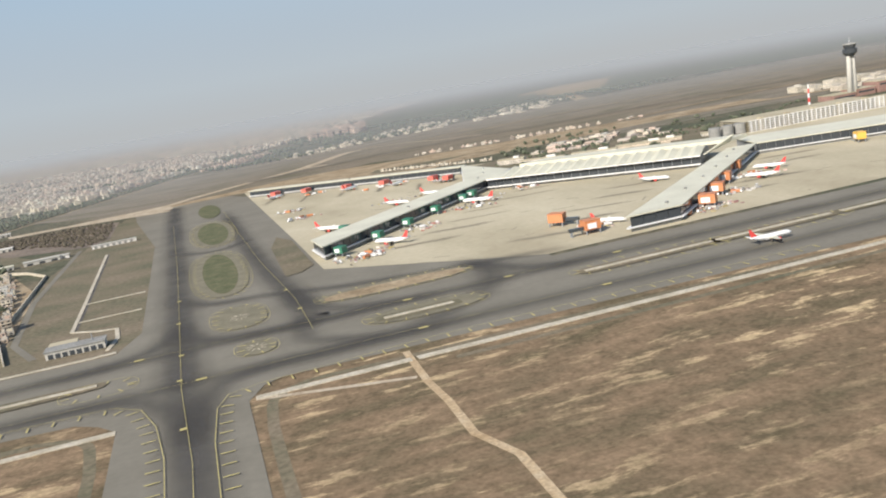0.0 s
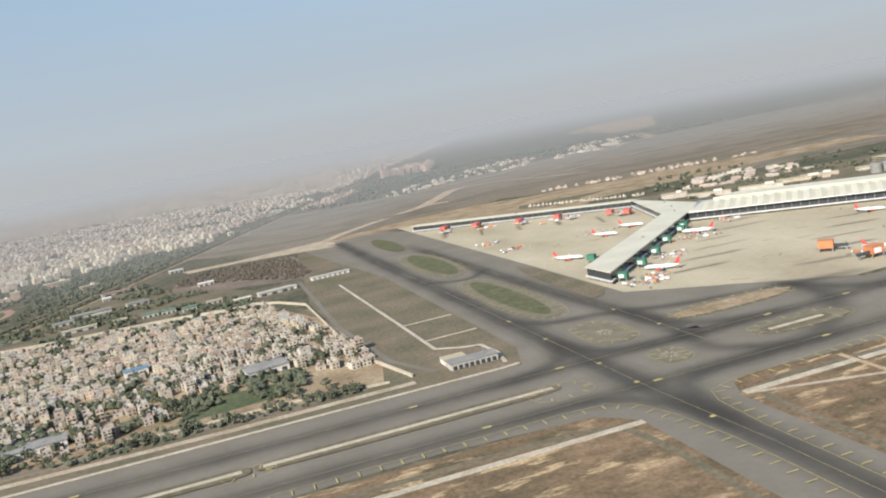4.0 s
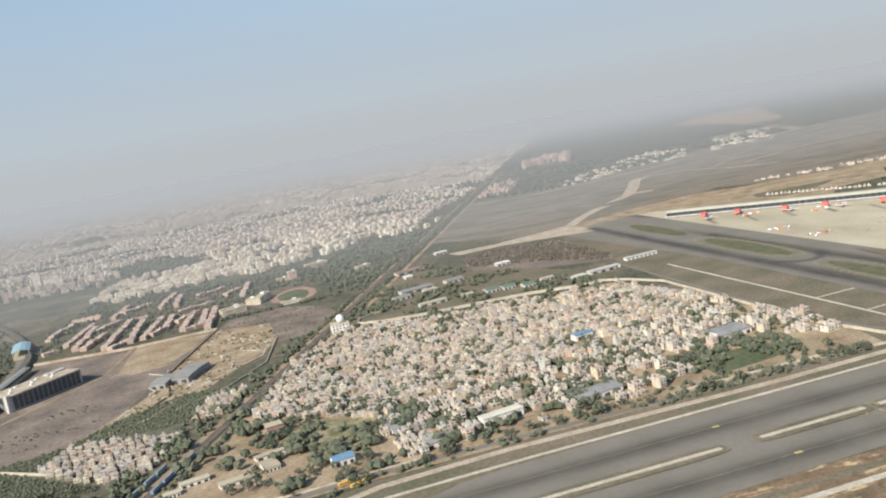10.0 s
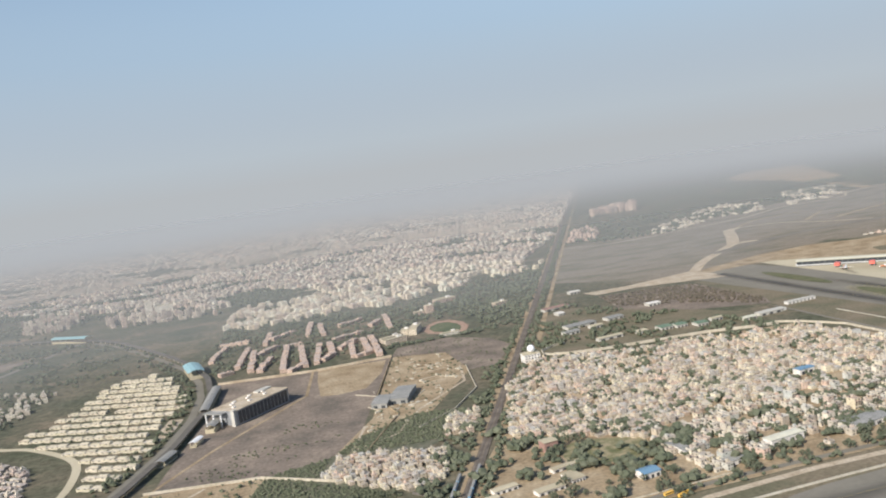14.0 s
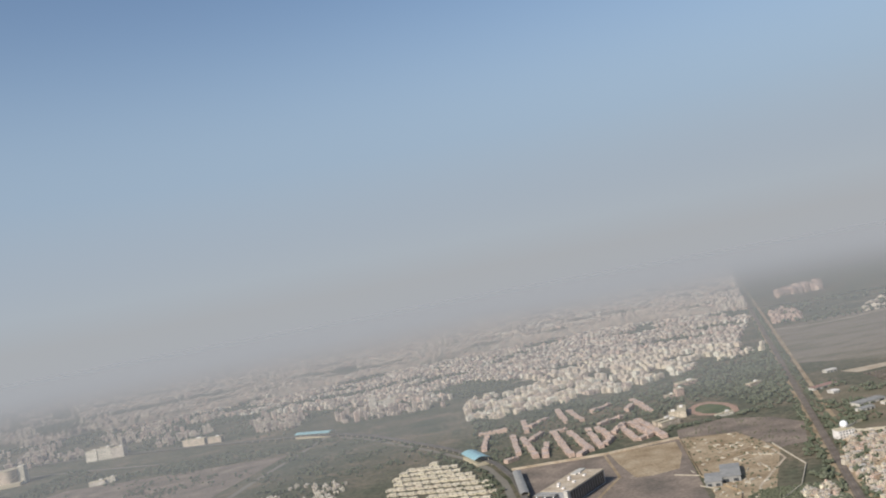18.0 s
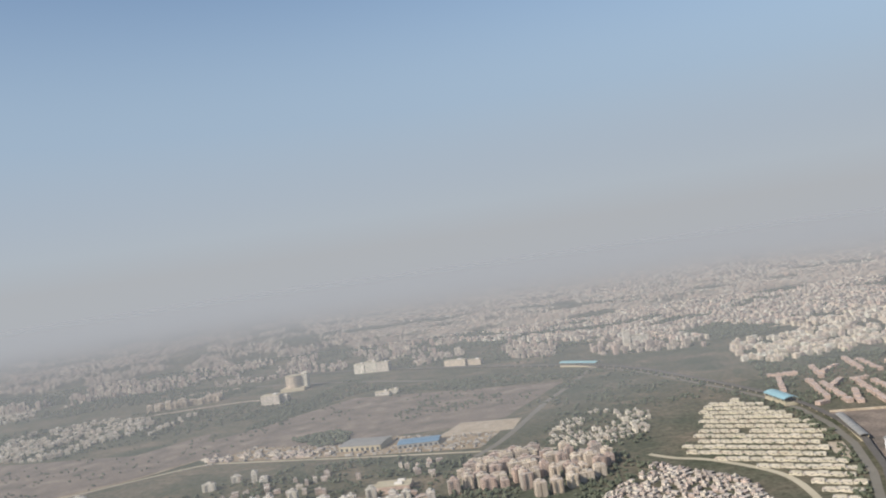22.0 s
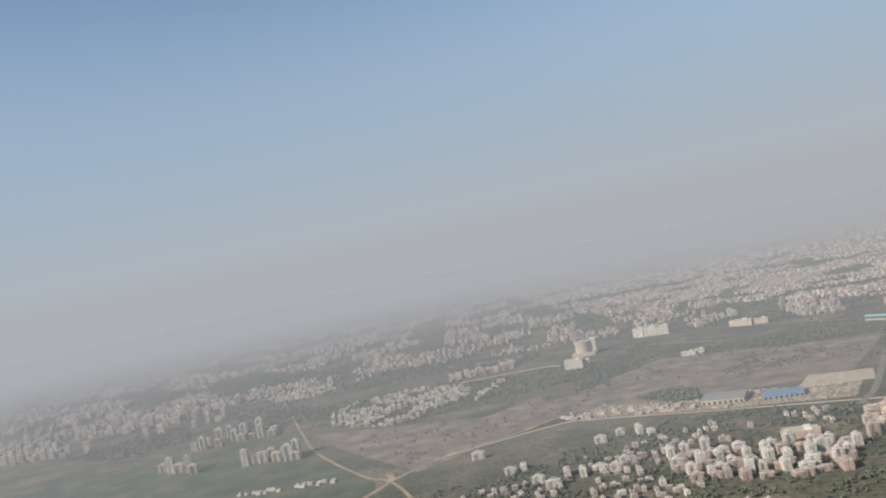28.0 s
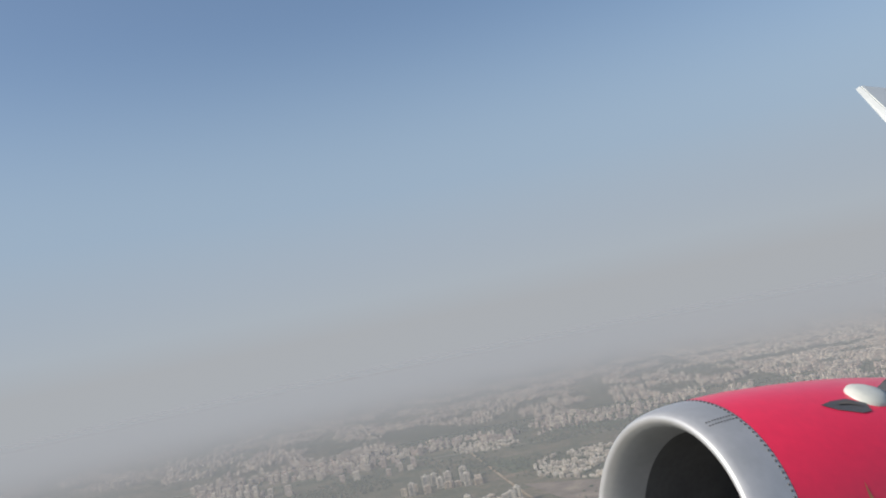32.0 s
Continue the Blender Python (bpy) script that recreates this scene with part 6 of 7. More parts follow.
def canopy(label, x, y, ln, w, rz, colour, h=9.5):
    t = thing("station_canopy", label, "station", x, y, 0, rz)
    g = Geo()
    ys = [-w / 2, -w / 4, 0, w / 4, w / 2]
    zs = [h, h + w * 0.10, h + w * 0.14, h + w * 0.10, h]
    vs = [(sx * ln / 2, yy, z - k) for k in (0, 0.4) for sx in (-1, 1) for yy, z in zip(ys, zs)]
    g.add(vs, [(i, 5 + i, 6 + i, 1 + i) for i in range(4)] + [(10 + i, 11 + i, 16 + i, 15 + i) for i in range(4)] + [(0, 1, 11, 10), (1, 2, 12, 11), (2, 3, 13, 12), (3, 4, 14, 13)] + [(6, 5, 15, 16), (7, 6, 16, 17), (8, 7, 17, 18), (9, 8, 18, 19), (5, 0, 10, 15), (4, 9, 19, 14)])
    part("canopy_roof", g, M[colour], t)
    for i in range(max(2, int(ln / 14))):
        for s in (-1, 1):
            part("post", Geo().box(-ln / 2 + 3 + (ln - 6) * i / max(1, int(ln / 14) - 1), s * w * 0.42, 0, 0.8, 0.8, h), M["concrete"], t)
    part("platform", Geo().box(0, 0, 0, ln, w * 0.8, 5.2 if h > 8 else 1.2), M["concrete"], t)
    return t


canopy("pale blue metro station roof over the viaduct", -1160, 1640, 84, 30, 99, "skyblue", 13)
canopy("pale blue metro station roof over the viaduct", -1480, 2338, 120, 26, 140, "skyblue", 12)
canopy("long grey platform canopy beside the metro", -1127, 1388, 150, 14, 83, "greysheet")
canopy("grey ramp canopy beside the metro depot", -1120, 1235, 44, 16, 72, "greysheet")
canopy("grey shelter roof by the metro line", -1178, 1120, 40, 13, 68, "greysheet", 7)
canopy("grey shelter roof by the metro line", -1143, 1172, 26, 10, 68, "white_paint", 7)
canopy("grey shelter roof by the metro line", -1232, 980, 30, 12, 65, "greysheet", 7)
laid("road_metro", Geo().ribbon([(x - 16, y + 4) for x, y in METRO[:12]], 12, 0.3), M["asphalt"], "dark road beside the metro viaduct")
wood("metro_trees", [(x - 26, y) for x, y in METRO[:9]] + [(x - 50, y) for x, y in METRO[8::-1]], 12, (5, 9), "dark trees beside the metro road", 51, 0.3)
wood("bush_belt", [(-1090, 905), (-1062, 980), (-985, 1002), (-940, 1060), (-860, 1110), (-800, 1090), (-850, 985), (-985, 1000), (-1015, 930), (-930, 835), (-1030, 845)], 4.2, (1.8, 3.6), "belt of grey-green thorn bushes", 52, 0.12, leaf="shrub")
wood("south_bushes", [(-1110, 870), (-1020, 850), (-1040, 760), (-960, 690), (-1010, 660), (-1120, 760)], 8, (2.5, 5.5), "bushes and trees round the sandy plot", 54, 0.6, 40, leaf="shrub")


# ---------------------------------------------------------------- rosy housing rows
r = random.Random(6)
for x0, y0, x1, y1 in ((-1113, 1887, -1053, 1865), (-1132, 1714, -1102, 1840), (-1115, 1574, -1091, 1588), (-1083, 1611, -1057, 1793), (-1060, 1563, -1048, 1738), (-1044, 1697, -1003, 1756), (-1047, 1551, -1020, 1649), (-1008, 1514, -983, 1748), (-981, 1746, -953, 1749), (-997, 1503, -965, 1550), (-968, 1526, -959, 1710), (-947, 1532, -924, 1698), (-935, 1548, -911, 1580), (-911, 1580, -905, 1698), (-1023, 1804, -1007, 1920), (-1009, 1846, -957, 1903), (-934, 1822, -913, 1978), (-904, 1804, -898, 1942), (-894, 1719, -831, 1757), (-881, 1532, -868, 1658), (-877, 1528, -849, 1544), (-849, 1544, -842, 1684), (-838, 1505, -823, 1697), (-862, 1873, -805, 1918), (-774, 1745, -754, 1918), (-805, 1806, -776, 1854), (-895, 1623, -855, 1677)):
    ln, ang = math.dist((x0, y0), (x1, y1)), math.degrees(math.atan2(y1 - y0, x1 - x0))
    row = thing("housing_row", "long rosy four-storey housing row with stair heads", "housing", (x0 + x1) / 2, (y0 + y1) / 2, 0, ang, "rosy housing rows")
    n = max(2, round(ln / 18))
    for i in range(n):
        u, w, h = ln * ((i + 0.5) / n - 0.5), r.uniform(10, 12), r.choice((5.5, 6.5, 7.5, 8))
        part("wall", Geo().box(u, r.uniform(-1.2, 1.2), 0, ln / n * 0.98, w, h), M["rosy"], row)
        if i % 2:
            part("stair_head", Geo().box(u + r.uniform(-3, 3), 0, h, 3.6, 3.2, 2.2), M["rosy"], row)


# ---------------------------------------------------------------- cream terraces
def terrace(floors, label):
    t = thing("terrace_house", label, "house", group="cream terraces of the estate")
    h = 3.0 * floors
    part("wall", Geo().box(0, 0, 0, 17, 10, h), M["plain_cream"], t)
    part("upper_wall", Geo().box(0.8, 1.6, h, 13, 5.6, 2.2), M["plain_cream"], t)
    part("roof", Geo().box(-1, 0, h, 15.2, 9.2, 0.2), ROOFTOP, t)
    part("porch", Geo().box(-3.5, -5.8, 2.6, 7, 1.8, 0.4), M["plain_cream"], t)
    for k in (-5, 4):
        part("window", Geo().box(k, -5.0, h - 2.4, 3.4, 0.24, 1.7), M["glass"], t)
    part("doorway", Geo().box(-3.5, -5.0, 0.2, 4.0, 0.24, 2.3), M["glass"], t)
    return t


M["plain_cream"] = surface("cream_plaster", [(0.48, 0.43, 0.30), (0.52, 0.47, 0.34), (0.56, 0.51, 0.38), (0.42, 0.38, 0.28)], 9, 1.2, 0.88, vary="object")
ESTATE = [(-1283, 1708), (-1210, 1682), (-1171, 1458), (-1170, 1373), (-1207, 1292), (-1201, 1187), (-1212, 1133), (-1235, 1071), (-1241, 1043), (-1270, 1035), (-1270, 1094), (-1283, 1183), (-1332, 1270), (-1389, 1340), (-1400, 1409), (-1362, 1447), (-1335, 1549)]
zone("ground_estate", ESTATE, 0.14, "land", "dusty lanes between cream terraces")
homes = [terrace(2, "two-storey cream terrace house with flat roof"), terrace(3, "three-storey cream terrace house with flat roof")]
r = random.Random(9)
n = 0
for x, y in grid_in(ESTATE, 17.4, 33, -28, 0.025, r):
    if r.random() < 0.04:
        continue
    m = place(x, y, 0.1, -28 + r.uniform(-1.5, 1.5), (1, 1, r.uniform(0.66, 0.76)))
    if n < 2:
        homes[n].matrix_basis = m
    else:
        copy_thing(homes[r.choice((0, 0, 1))], m)
    n += 1
wood("estate_trees", ESTATE, 27, (3, 6), "small trees in the lanes of the estate", 53, 0.35)


# ---------------------------------------------------------------- apartment towers
TOWERWALL = {k: facade("tower_walls_" + k, c, "object", 3.1, 3.2, wide=(0.2, 0.66), band=(0.3, 0.82)) for k, c in
             (("beige", [(0.54, 0.44, 0.32), (0.62, 0.53, 0.40), (0.68, 0.61, 0.47)]), ("rosy", [(0.46, 0.33, 0.26), (0.56, 0.41, 0.32), (0.42, 0.36, 0.30)]), ("white", [(0.62, 0.59, 0.50), (0.72, 0.69, 0.60), (0.56, 0.50, 0.42)]))}


def apartment(name, label, floors, wall_kind, w=20, d=17):
    """A tower of four bays round a core, with balcony stacks, a stair head and tanks."""
    h = 3.1 * floors
    t = thing(name, label, "apartment block", group=name + " group")
    wm = TOWERWALL[wall_kind]
    part("core", Geo().box(0, 0, 0, w * 0.55, d * 0.9, h + 1.0), wm, t)
    for sx in (-1, 1):
        part("bay", Geo().box(sx * w * 0.31, -d * 0.26, 0, w * 0.36, d * 0.46, h).box(sx * w * 0.31, d * 0.26, 0, w * 0.34, d * 0.44, h - 1.5), wm, t)
    for sx in (-1, 1):
        g = Geo()
        for f in range(1, floors):
            g.box(sx * w * 0.31, -d * 0.5 - 0.6, 3.1 * f, w * 0.2, 1.6, 1.0)
        g.box(sx * w * 0.31, -d * 0.5 - 0.3, 0, w * 0.04, 0.8, 3.1 * floors)
        part("balcony_tower", g, wm, t, "projecting balconies on a rib")
    part("stair_head", Geo().box(0, 1, h + 1, w * 0.3, d * 0.35, 3.2), wm, t)
    part("water_tank", Geo().box(w * 0.28, d * 0.2, h, 3.2, 3.0, 2.4), ROOFTOP, t)
    return t


def estate(name, label, floors, wall_kind, spots, w=20, d=17, seed=1, turn=0):
    r = random.Random(seed)
    base = apartment(name, label, floors, wall_kind, w, d)
    for i, (x, y) in enumerate(spots):
        m = place(x, y, 0, turn + r.choice((0, 0, 90)) + r.uniform(-4, 4), (r.uniform(0.75, 1.3), r.uniform(0.8, 1.25), r.uniform(0.62, 1.12)))
        if i:
            copy_thing(base, m)
        else:
            base.matrix_basis = m


r = random.Random(3)
spots = list(grid_in([(-1775, 1300), (-1763, 1450), (-1657, 1463), (-1522, 1435), (-1524, 1300), (-1640, 1275)], 26, 30, 12, 0.3, r))
estate("apartment_block", "rosy seven-storey apartment block with balconies", 7, "rosy", spots[::2], 21, 16, 2, 12)
estate("beige_block", "beige eight-storey apartment block with balconies", 8, "beige", spots[1::2] + [(-1615, 1245), (-1590, 1262), (-1568, 1280), (-1545, 1303), (-1640, 1235)], 20, 17, 3, 12)
spots = [(x + r.uniform(-6, 6), y + r.uniform(-6, 6)) for x, y in [(-3430, 1838), (-3400, 1826), (-3360, 1806), (-3330, 1795), (-3296, 1776), (-3150, 1770), (-3125, 1775), (-3098, 1772), (-3070, 1770), (-3030, 1762), (-3002, 1758), (-3060, 1810), (-3100, 1822), (-3020, 1800), (-3460, 2060), (-3420, 2050), (-3445, 2100), (-3400, 2110), (-3380, 2060), (-3360, 2120), (-3320, 2090), (-3340, 2160), (-3290, 2110), (-3260, 2100), (-3225, 2095), (-3300, 2170), (-3250, 2150), (-3400, 2170)]]
estate("tower_block", "beige twelve-storey tower block among fields", 11, "beige", spots[::2], 22, 18, 4, 20)
estate("pale_tower", "pale twelve-storey tower block among fields", 12, "white", spots[1::2], 24, 17, 5, 20)
spots = list(grid_in([(-2790, 2500), (-2760, 2570), (-2580, 2610), (-2570, 2540)], 25, 27, 15, 0.2, r))
estate("tower_block", "grey-beige tower block behind the suburb", 11, "beige", spots, 22, 17, 6, 15)


spots = list(grid_in([(-2105, 1215), (-2109, 1354), (-2050, 1376), (-1958, 1310), (-1854, 1314), (-1800, 1290), (-1830, 1130), (-1930, 1130), (-2060, 1180)], 27, 31, 10, 0.34, r))
estate("rosy_tower", "rosy seven-storey apartment block with grey balconies", 7, "rosy", spots[::2], 22, 16, 8, 10)
estate("grey_tower", "pale grey seven-storey apartment block with balconies", 7, "white", spots[1::2], 21, 17, 9, 10)
spots = [(-2260, 1298), (-2201, 1302), (-2230, 1310), (-2404, 1372), (-2380, 1385), (-2493, 1512), (-2185, 1325), (-2290, 1310), (-2237, 1500), (-2198, 1540), (-2137, 1509), (-2160, 1530), (-2310, 1260), (-2340, 1290)]
estate("white_block", "white six-storey apartment block among trees", 6, "white", spots, 22, 16, 10, 10)


def building(name, label, x, y, rz, blocks, wall_kind, category="building"):
    """A large building of several boxes: offset, size and height of each."""
    t = thing(name, label, category, x, y, 0, rz)
    for dx, dy, w, d, h in blocks:
        b = part("wing", Geo().box(dx, dy, 0, w, d, h), TOWERWALL[wall_kind], t)
        part("roof", Geo().box(dx, dy, h, w + 0.8, d + 0.8, 0.9), M["concrete"], b)
        part("stair_head", Geo().box(dx + w * 0.2, dy, h + 0.9, w * 0.2, d * 0.4, 3.0), M["plaster"], b)
    return t


building("hospital", "large white hospital block with flat roof", -2350, 2378, -8, [(0, 0, 56, 34, 26), (34, 10, 22, 22, 20)], "white")
drum = thing("round_tower", "round beige office tower with ribbed front", "tower", -2335, 2590)
part("drum", Geo().tube([(0, 26, 0, 0), (44, 26, 0, 0)], 28), TOWERWALL["beige"], drum, "curved ribbed facade")
part("slab_wing", Geo().box(34, 6, 0, 18, 30, 50), TOWERWALL["white"], drum)
part("podium", Geo().box(0, -10, 0, 74, 50, 9), M["concrete"], drum)
part("roof", Geo().tube([(44, 26.5, 0, 0), (45, 26.5, 0, 0)], 28), M["concrete"], drum)
building("white_complex", "broad white five-storey complex", -2118, 2755, -15, [(-40, 0, 36, 26, 30), (0, 4, 44, 28, 34), (44, 0, 40, 26, 30)], "white")
building("white_tower", "slim white tower block with lower wing", -1312, 2612, 5, [(0, 0, 20, 18, 44), (40, 0, 50, 18, 26)], "white")
building("white_villa", "low white complex beside the plain", -2020, 2290, -5, [(0, 0, 40, 18, 10), (30, 6, 26, 16, 12)], "white")
building("rosy_college", "rosy low college building with long wings", -1880, 1352, -6, [(0, 0, 66, 18, 11), (0, 26, 60, 12, 9)], "rosy")
building("beige_office", "beige office slab beside the metro", -1836, 2640, -20, [(0, 0, 70, 20, 20), (60, 8, 46, 18, 16)], "beige")
building("school_hall", "beige school block beside a sports field", -738, 1668, 68, [(0, 0, 60, 16, 12), (-10, 16, 22, 18, 9)], "beige")
building("housing_slab", "beige three-storey housing slab among trees", -792, 1600, 20, [(0, 0, 46, 11, 9), (4, 20, 46, 11, 9)], "beige")
building("assembly_hall", "long rosy hall with low roof among trees", -600, 1975, 15, [(0, 0, 52, 22, 8)], "rosy")
building("rosy_tower", "small rosy tower house among trees", -663, 1864, 10, [(0, 0, 18, 14, 16), (-22, 4, 24, 12, 6)], "rosy")
building("rosy_hall", "low rosy hall beside the railway", -519, 1800, 20, [(0, 0, 34, 14, 7)], "rosy")
building("pavilion", "low pale pavilion beside the running track", -690, 1582, 10, [(0, 0, 36, 8, 5)], "white")
zone("ground_sports_field", [(-709, 1708), (-682, 1738), (-652, 1736), (-635, 1690), (-636, 1640), (-655, 1592), (-690, 1590), (-722, 1626), (-724, 1670)], 0.2, "clay", "reddish running track among trees")
zone("ground_sports_green", [(-700, 1696), (-680, 1716), (-662, 1714), (-650, 1680), (-650, 1645), (-662, 1610), (-688, 1608), (-708, 1636), (-710, 1668)], 0.24, "field", "green pitch inside the running track")
# offices, gardens and service yards behind the terminal hall
zone("ground_hall_garden", [(440, 1192), (655, 1022), (760, 1120), (900, 1240), (1000, 1330), (760, 1400), (620, 1385), (480, 1430), (425, 1400)], 0.52, "lawn", "dry lawns and service yards behind the terminal hall")
wood("hall_garden_trees", [(445, 1230), (560, 1140), (650, 1180), (800, 1240), (960, 1330), (760, 1395), (600, 1380), (480, 1420)], 15, (4, 9), "dark garden trees behind the terminal hall", 93, 0.3, 45)
building("office_slab", "long cream service block with dark window bands", 560, 1262, -36, [(-40, 0, 70, 14, 7), (42, 2, 70, 13, 8)], "white")
building("service_hall", "low cream service hall behind the terminal", 500, 1352, -30, [(0, 0, 44, 22, 8)], "white")
building("office_slab", "long cream service block with dark window bands", 680, 1240, -30, [(0, 0, 84, 13, 6), (30, 22, 60, 12, 5)], "beige")
building("service_hall", "low white canteen behind the terminal", 790, 1205, -22, [(0, 0, 46, 18, 5)], "white")
# canal and roads of the western suburbs
west_layer = 0.34
for path, w, mat_, lab in (([(-2600, 1560), (-2342, 1705), (-2258, 1700), (-1975, 1612), (-1747, 1545), (-1600, 1500)], 9, "concrete", "pale concrete canal road"),
                           ([(-1745, 1510), (-1690, 1625), (-1601, 1900), (-1530, 2080), (-1450, 2300)], 14, "asphalt", "straight tree-lined road"),
                           ([(-2480, 1050), (-2580, 1290), (-2667, 1437), (-2754, 1512), (-2966, 1789), (-3100, 2030), (-3242, 2302), (-3500, 2800)], 8, "earth", "dusty road across the fields"),
                           ([(-2667, 1437), (-2568, 1590), (-2452, 1665), (-2358, 1762)], 9, "earth", "dirt track along the canal"),
                           ([(-2700, 1330), (-2667, 1437), (-2690, 1500)], 14, "earth", "pale road junction"),
                           ([(-1455, 1385), (-1420, 1345), (-1370, 1309), (-1300, 1205), (-1290, 1090), (-1310, 1000)], 11, "concrete", "curved pale road round the estate"),
                           ([(-2900, 2420), (-2500, 2480), (-2400, 2460)], 16, "sand", "long pale strip of bare ground"), ([(-4300, 2600), (-3000, 2720), (-2540, 2760), (-2200, 2620), (-1900, 2420)], 14, "asphalt", "grey highway through the suburbs")):
    west_layer += 0.03
    laid("road_west", Geo().ribbon(curve_through(path), w, west_layer), M[mat_], lab)
# rubble, stacks and low earth banks of the works yard
r = random.Random(57)
g = Geo()
for i in range(150):
    x, y = r.uniform(-930, -745), r.uniform(1060, 1440)
    if inside(x, y, [(-915, 1130), (-985, 1010), (-900, 1010), (-745, 1290), (-745, 1430), (-815, 1460)]) and not inside(x, y, oval(-862, 1222, 48, 52)):
        g.box(x, y, 0.2, r.uniform(2, 9), r.uniform(1.5, 4), r.uniform(0.6, 2.4), 22 + r.choice((0, 90)) + r.uniform(-8, 8), 0.9)
tagged(part("yard_rubble", g, M["slab"]), "scattered stacks and rubble of a works yard", "rubble", "", "stuff")
for i in range(7):
    wall([(-826 + 3 * i, 1262 + 19 * i), (-770 + 2 * i, 1278 + 17 * i)], 1.0, 2.2, "low earth bank on the works yard", "sand" if i % 2 else "earth")
wood("yard_weeds", [(-915, 1130), (-985, 1000), (-900, 1000), (-735, 1290), (-735, 1440), (-822, 1478)], 12, (1.5, 4), "low weeds on the works yard", 81, 0.3, 30, leaf="shrub")
wood("field_weeds", [(-1190, 1000), (-1068, 985), (-985, 918), (-900, 1100), (-1000, 1180), (-1100, 1080)], 9, (1.5, 3.5), "green weeds on the brown field", 82, 0.3, 35, leaf="shrub")
wood("scrub_weeds", [(-1300, 930), (-1197, 1005), (-1068, 979), (-1010, 900), (-960, 700), (-1020, 480), (-1500, 560)], 9, (1.2, 3), "low dry thorn bushes on sandy scrub", 83, 0.35, 28, leaf="shrub")
# groves of the village edge
r = random.Random(90)
g = Geo()
for x, y in ((-691, 904), (-670, 887), (-650, 862), (-635, 840), (-632, 822), (-652, 793), (-680, 775), (-711, 774), (-684, 718), (-621, 728), (-612, 779), (-734, 760), (-757, 720), (-755, 800), (-585, 782), (-530, 924), (-532, 832), (-488, 762), (-818, 997), (-799, 957), (-870, 908), (-857, 889), (-827, 857), (-797, 897), (-776, 903), (-812, 808), (-853, 837)):
    for _ in range(9):
        s = r.uniform(4, 7.5)
        lump(g, x + r.gauss(0, 6.5), y + r.gauss(0, 6.5), r.uniform(0, 2.5), s * r.uniform(0.7, 1.0), s * r.uniform(1.0, 1.5), r)
tagged(part("village_groves", g, M["leaf"]), "dense dark groves at the edge of the village", "trees", "", "stuff")
shed("rosy_block", "small rosy brick block beside the park", -765, 873, 16, 14, 11, 8, "concrete", "brick", 2, 0.4)
# carts, dollies and ground gear round the gates
g = Geo()
for x, y, n, w in ((135, 812, 60, 20), (160, 830, 30, 18), (130, 1190, 26, 18), (128, 1290, 30, 16), (225, 905, 30, 20), (300, 985, 26, 22), (330, 1010, 24, 22), (420, 1050, 30, 26), (440, 692, 40, 22), (500, 742, 34, 24), (560, 800, 34, 24), (330, 715, 26, 16), (260, 1180, 24, 24)):
    for _ in range(n):
        g.box(x + r.gauss(0, w * 0.6), y + r.gauss(0, w * 0.4), 0.5, r.uniform(1.5, 5), r.uniform(1.2, 2.2), r.uniform(0.6, 2.2), r.choice((0, 45, -45, 90)) + r.uniform(-8, 8))
tagged(part("ground_gear", g, M["motley"]), "baggage dollies and ground gear crowded round the gates", "ground gear", "", "stuff")
# stacks, huts and gear of the works along the canal
r = random.Random(91)
g = Geo()
for x, y in grid_in([(-2330, 1705), (-2251, 1830), (-2158, 1789), (-2022, 1740), (-1926, 1765), (-1830, 1712), (-1700, 1690), (-1740, 1570), (-1975, 1625), (-2258, 1712)], 11, 9, -14, 0.45, r):
    if r.random() < 0.55 and not (abs(x + 1862) < 48 and abs(y - 1664) < 30) and not (abs(x + 1976) < 54 and abs(y - 1700) < 46):
        g.box(x, y, 0.2, r.uniform(2, 12), r.uniform(2, 5), r.uniform(0.8, 3.6), -14 + r.choice((0, 0, 90)) + r.uniform(-6, 6), 0.95)
tagged(part("canal_stacks", g, M["clutter"]), "cluttered stacks and huts of the canal works", "works clutter", "", "stuff")
wood("waste_weeds", WASTE, 9, (1.2, 3), "low weeds on the waste ground", 92, 0.3, 30, leaf="shrub")


# ---------------------------------------------------------------- the climbing aircraft, where its flight ends
POLISHED = surface("polished_intake_metal", [(0.37, 0.38, 0.375), (0.47, 0.475, 0.47)], 0.6, 0.08, 0.5, 0.5, contrast=0.05, depth=0.002)
COWLRED = surface("glossy_red_cowl", [(0.84, 0.018, 0.055), (0.88, 0.026, 0.066)], 1.5, 0.1, 0.28, contrast=0.05, depth=0.002)
LINER = surface("dark_acoustic_liner", [(0.05, 0.05, 0.052), (0.085, 0.085, 0.085)], 0.8, 0.05, 0.6, contrast=0.1, depth=0.002)
FAIRING = surface("cream_fairing_paint", [(0.50, 0.51, 0.44), (0.56, 0.57, 0.50)], 0.8, 0.1, 0.5, contrast=0.05, depth=0.002)
WINGSKIN = surface("grey_white_wing_skin", [(0.50, 0.52, 0.49), (0.58, 0.60, 0.56)], 3, 0.2, 0.4, contrast=0.05, depth=0.002)
jet = new("climbing_airliner")
jet.matrix_basis = pose(K * -2341.096, K * -440.744, K * 516.021, -26, -8.466, 222.614)
jet.empty_display_size = K
tagged(jet, "climbing airliner with red engine and grey swept wing", "aeroplane")


def turned(rings, sides=72):
    """A body of revolution along x: (distance behind the lip, radius)."""
    return Geo().tube([(-s, rad, 0, 0) for s, rad in rings], sides, False, "x")


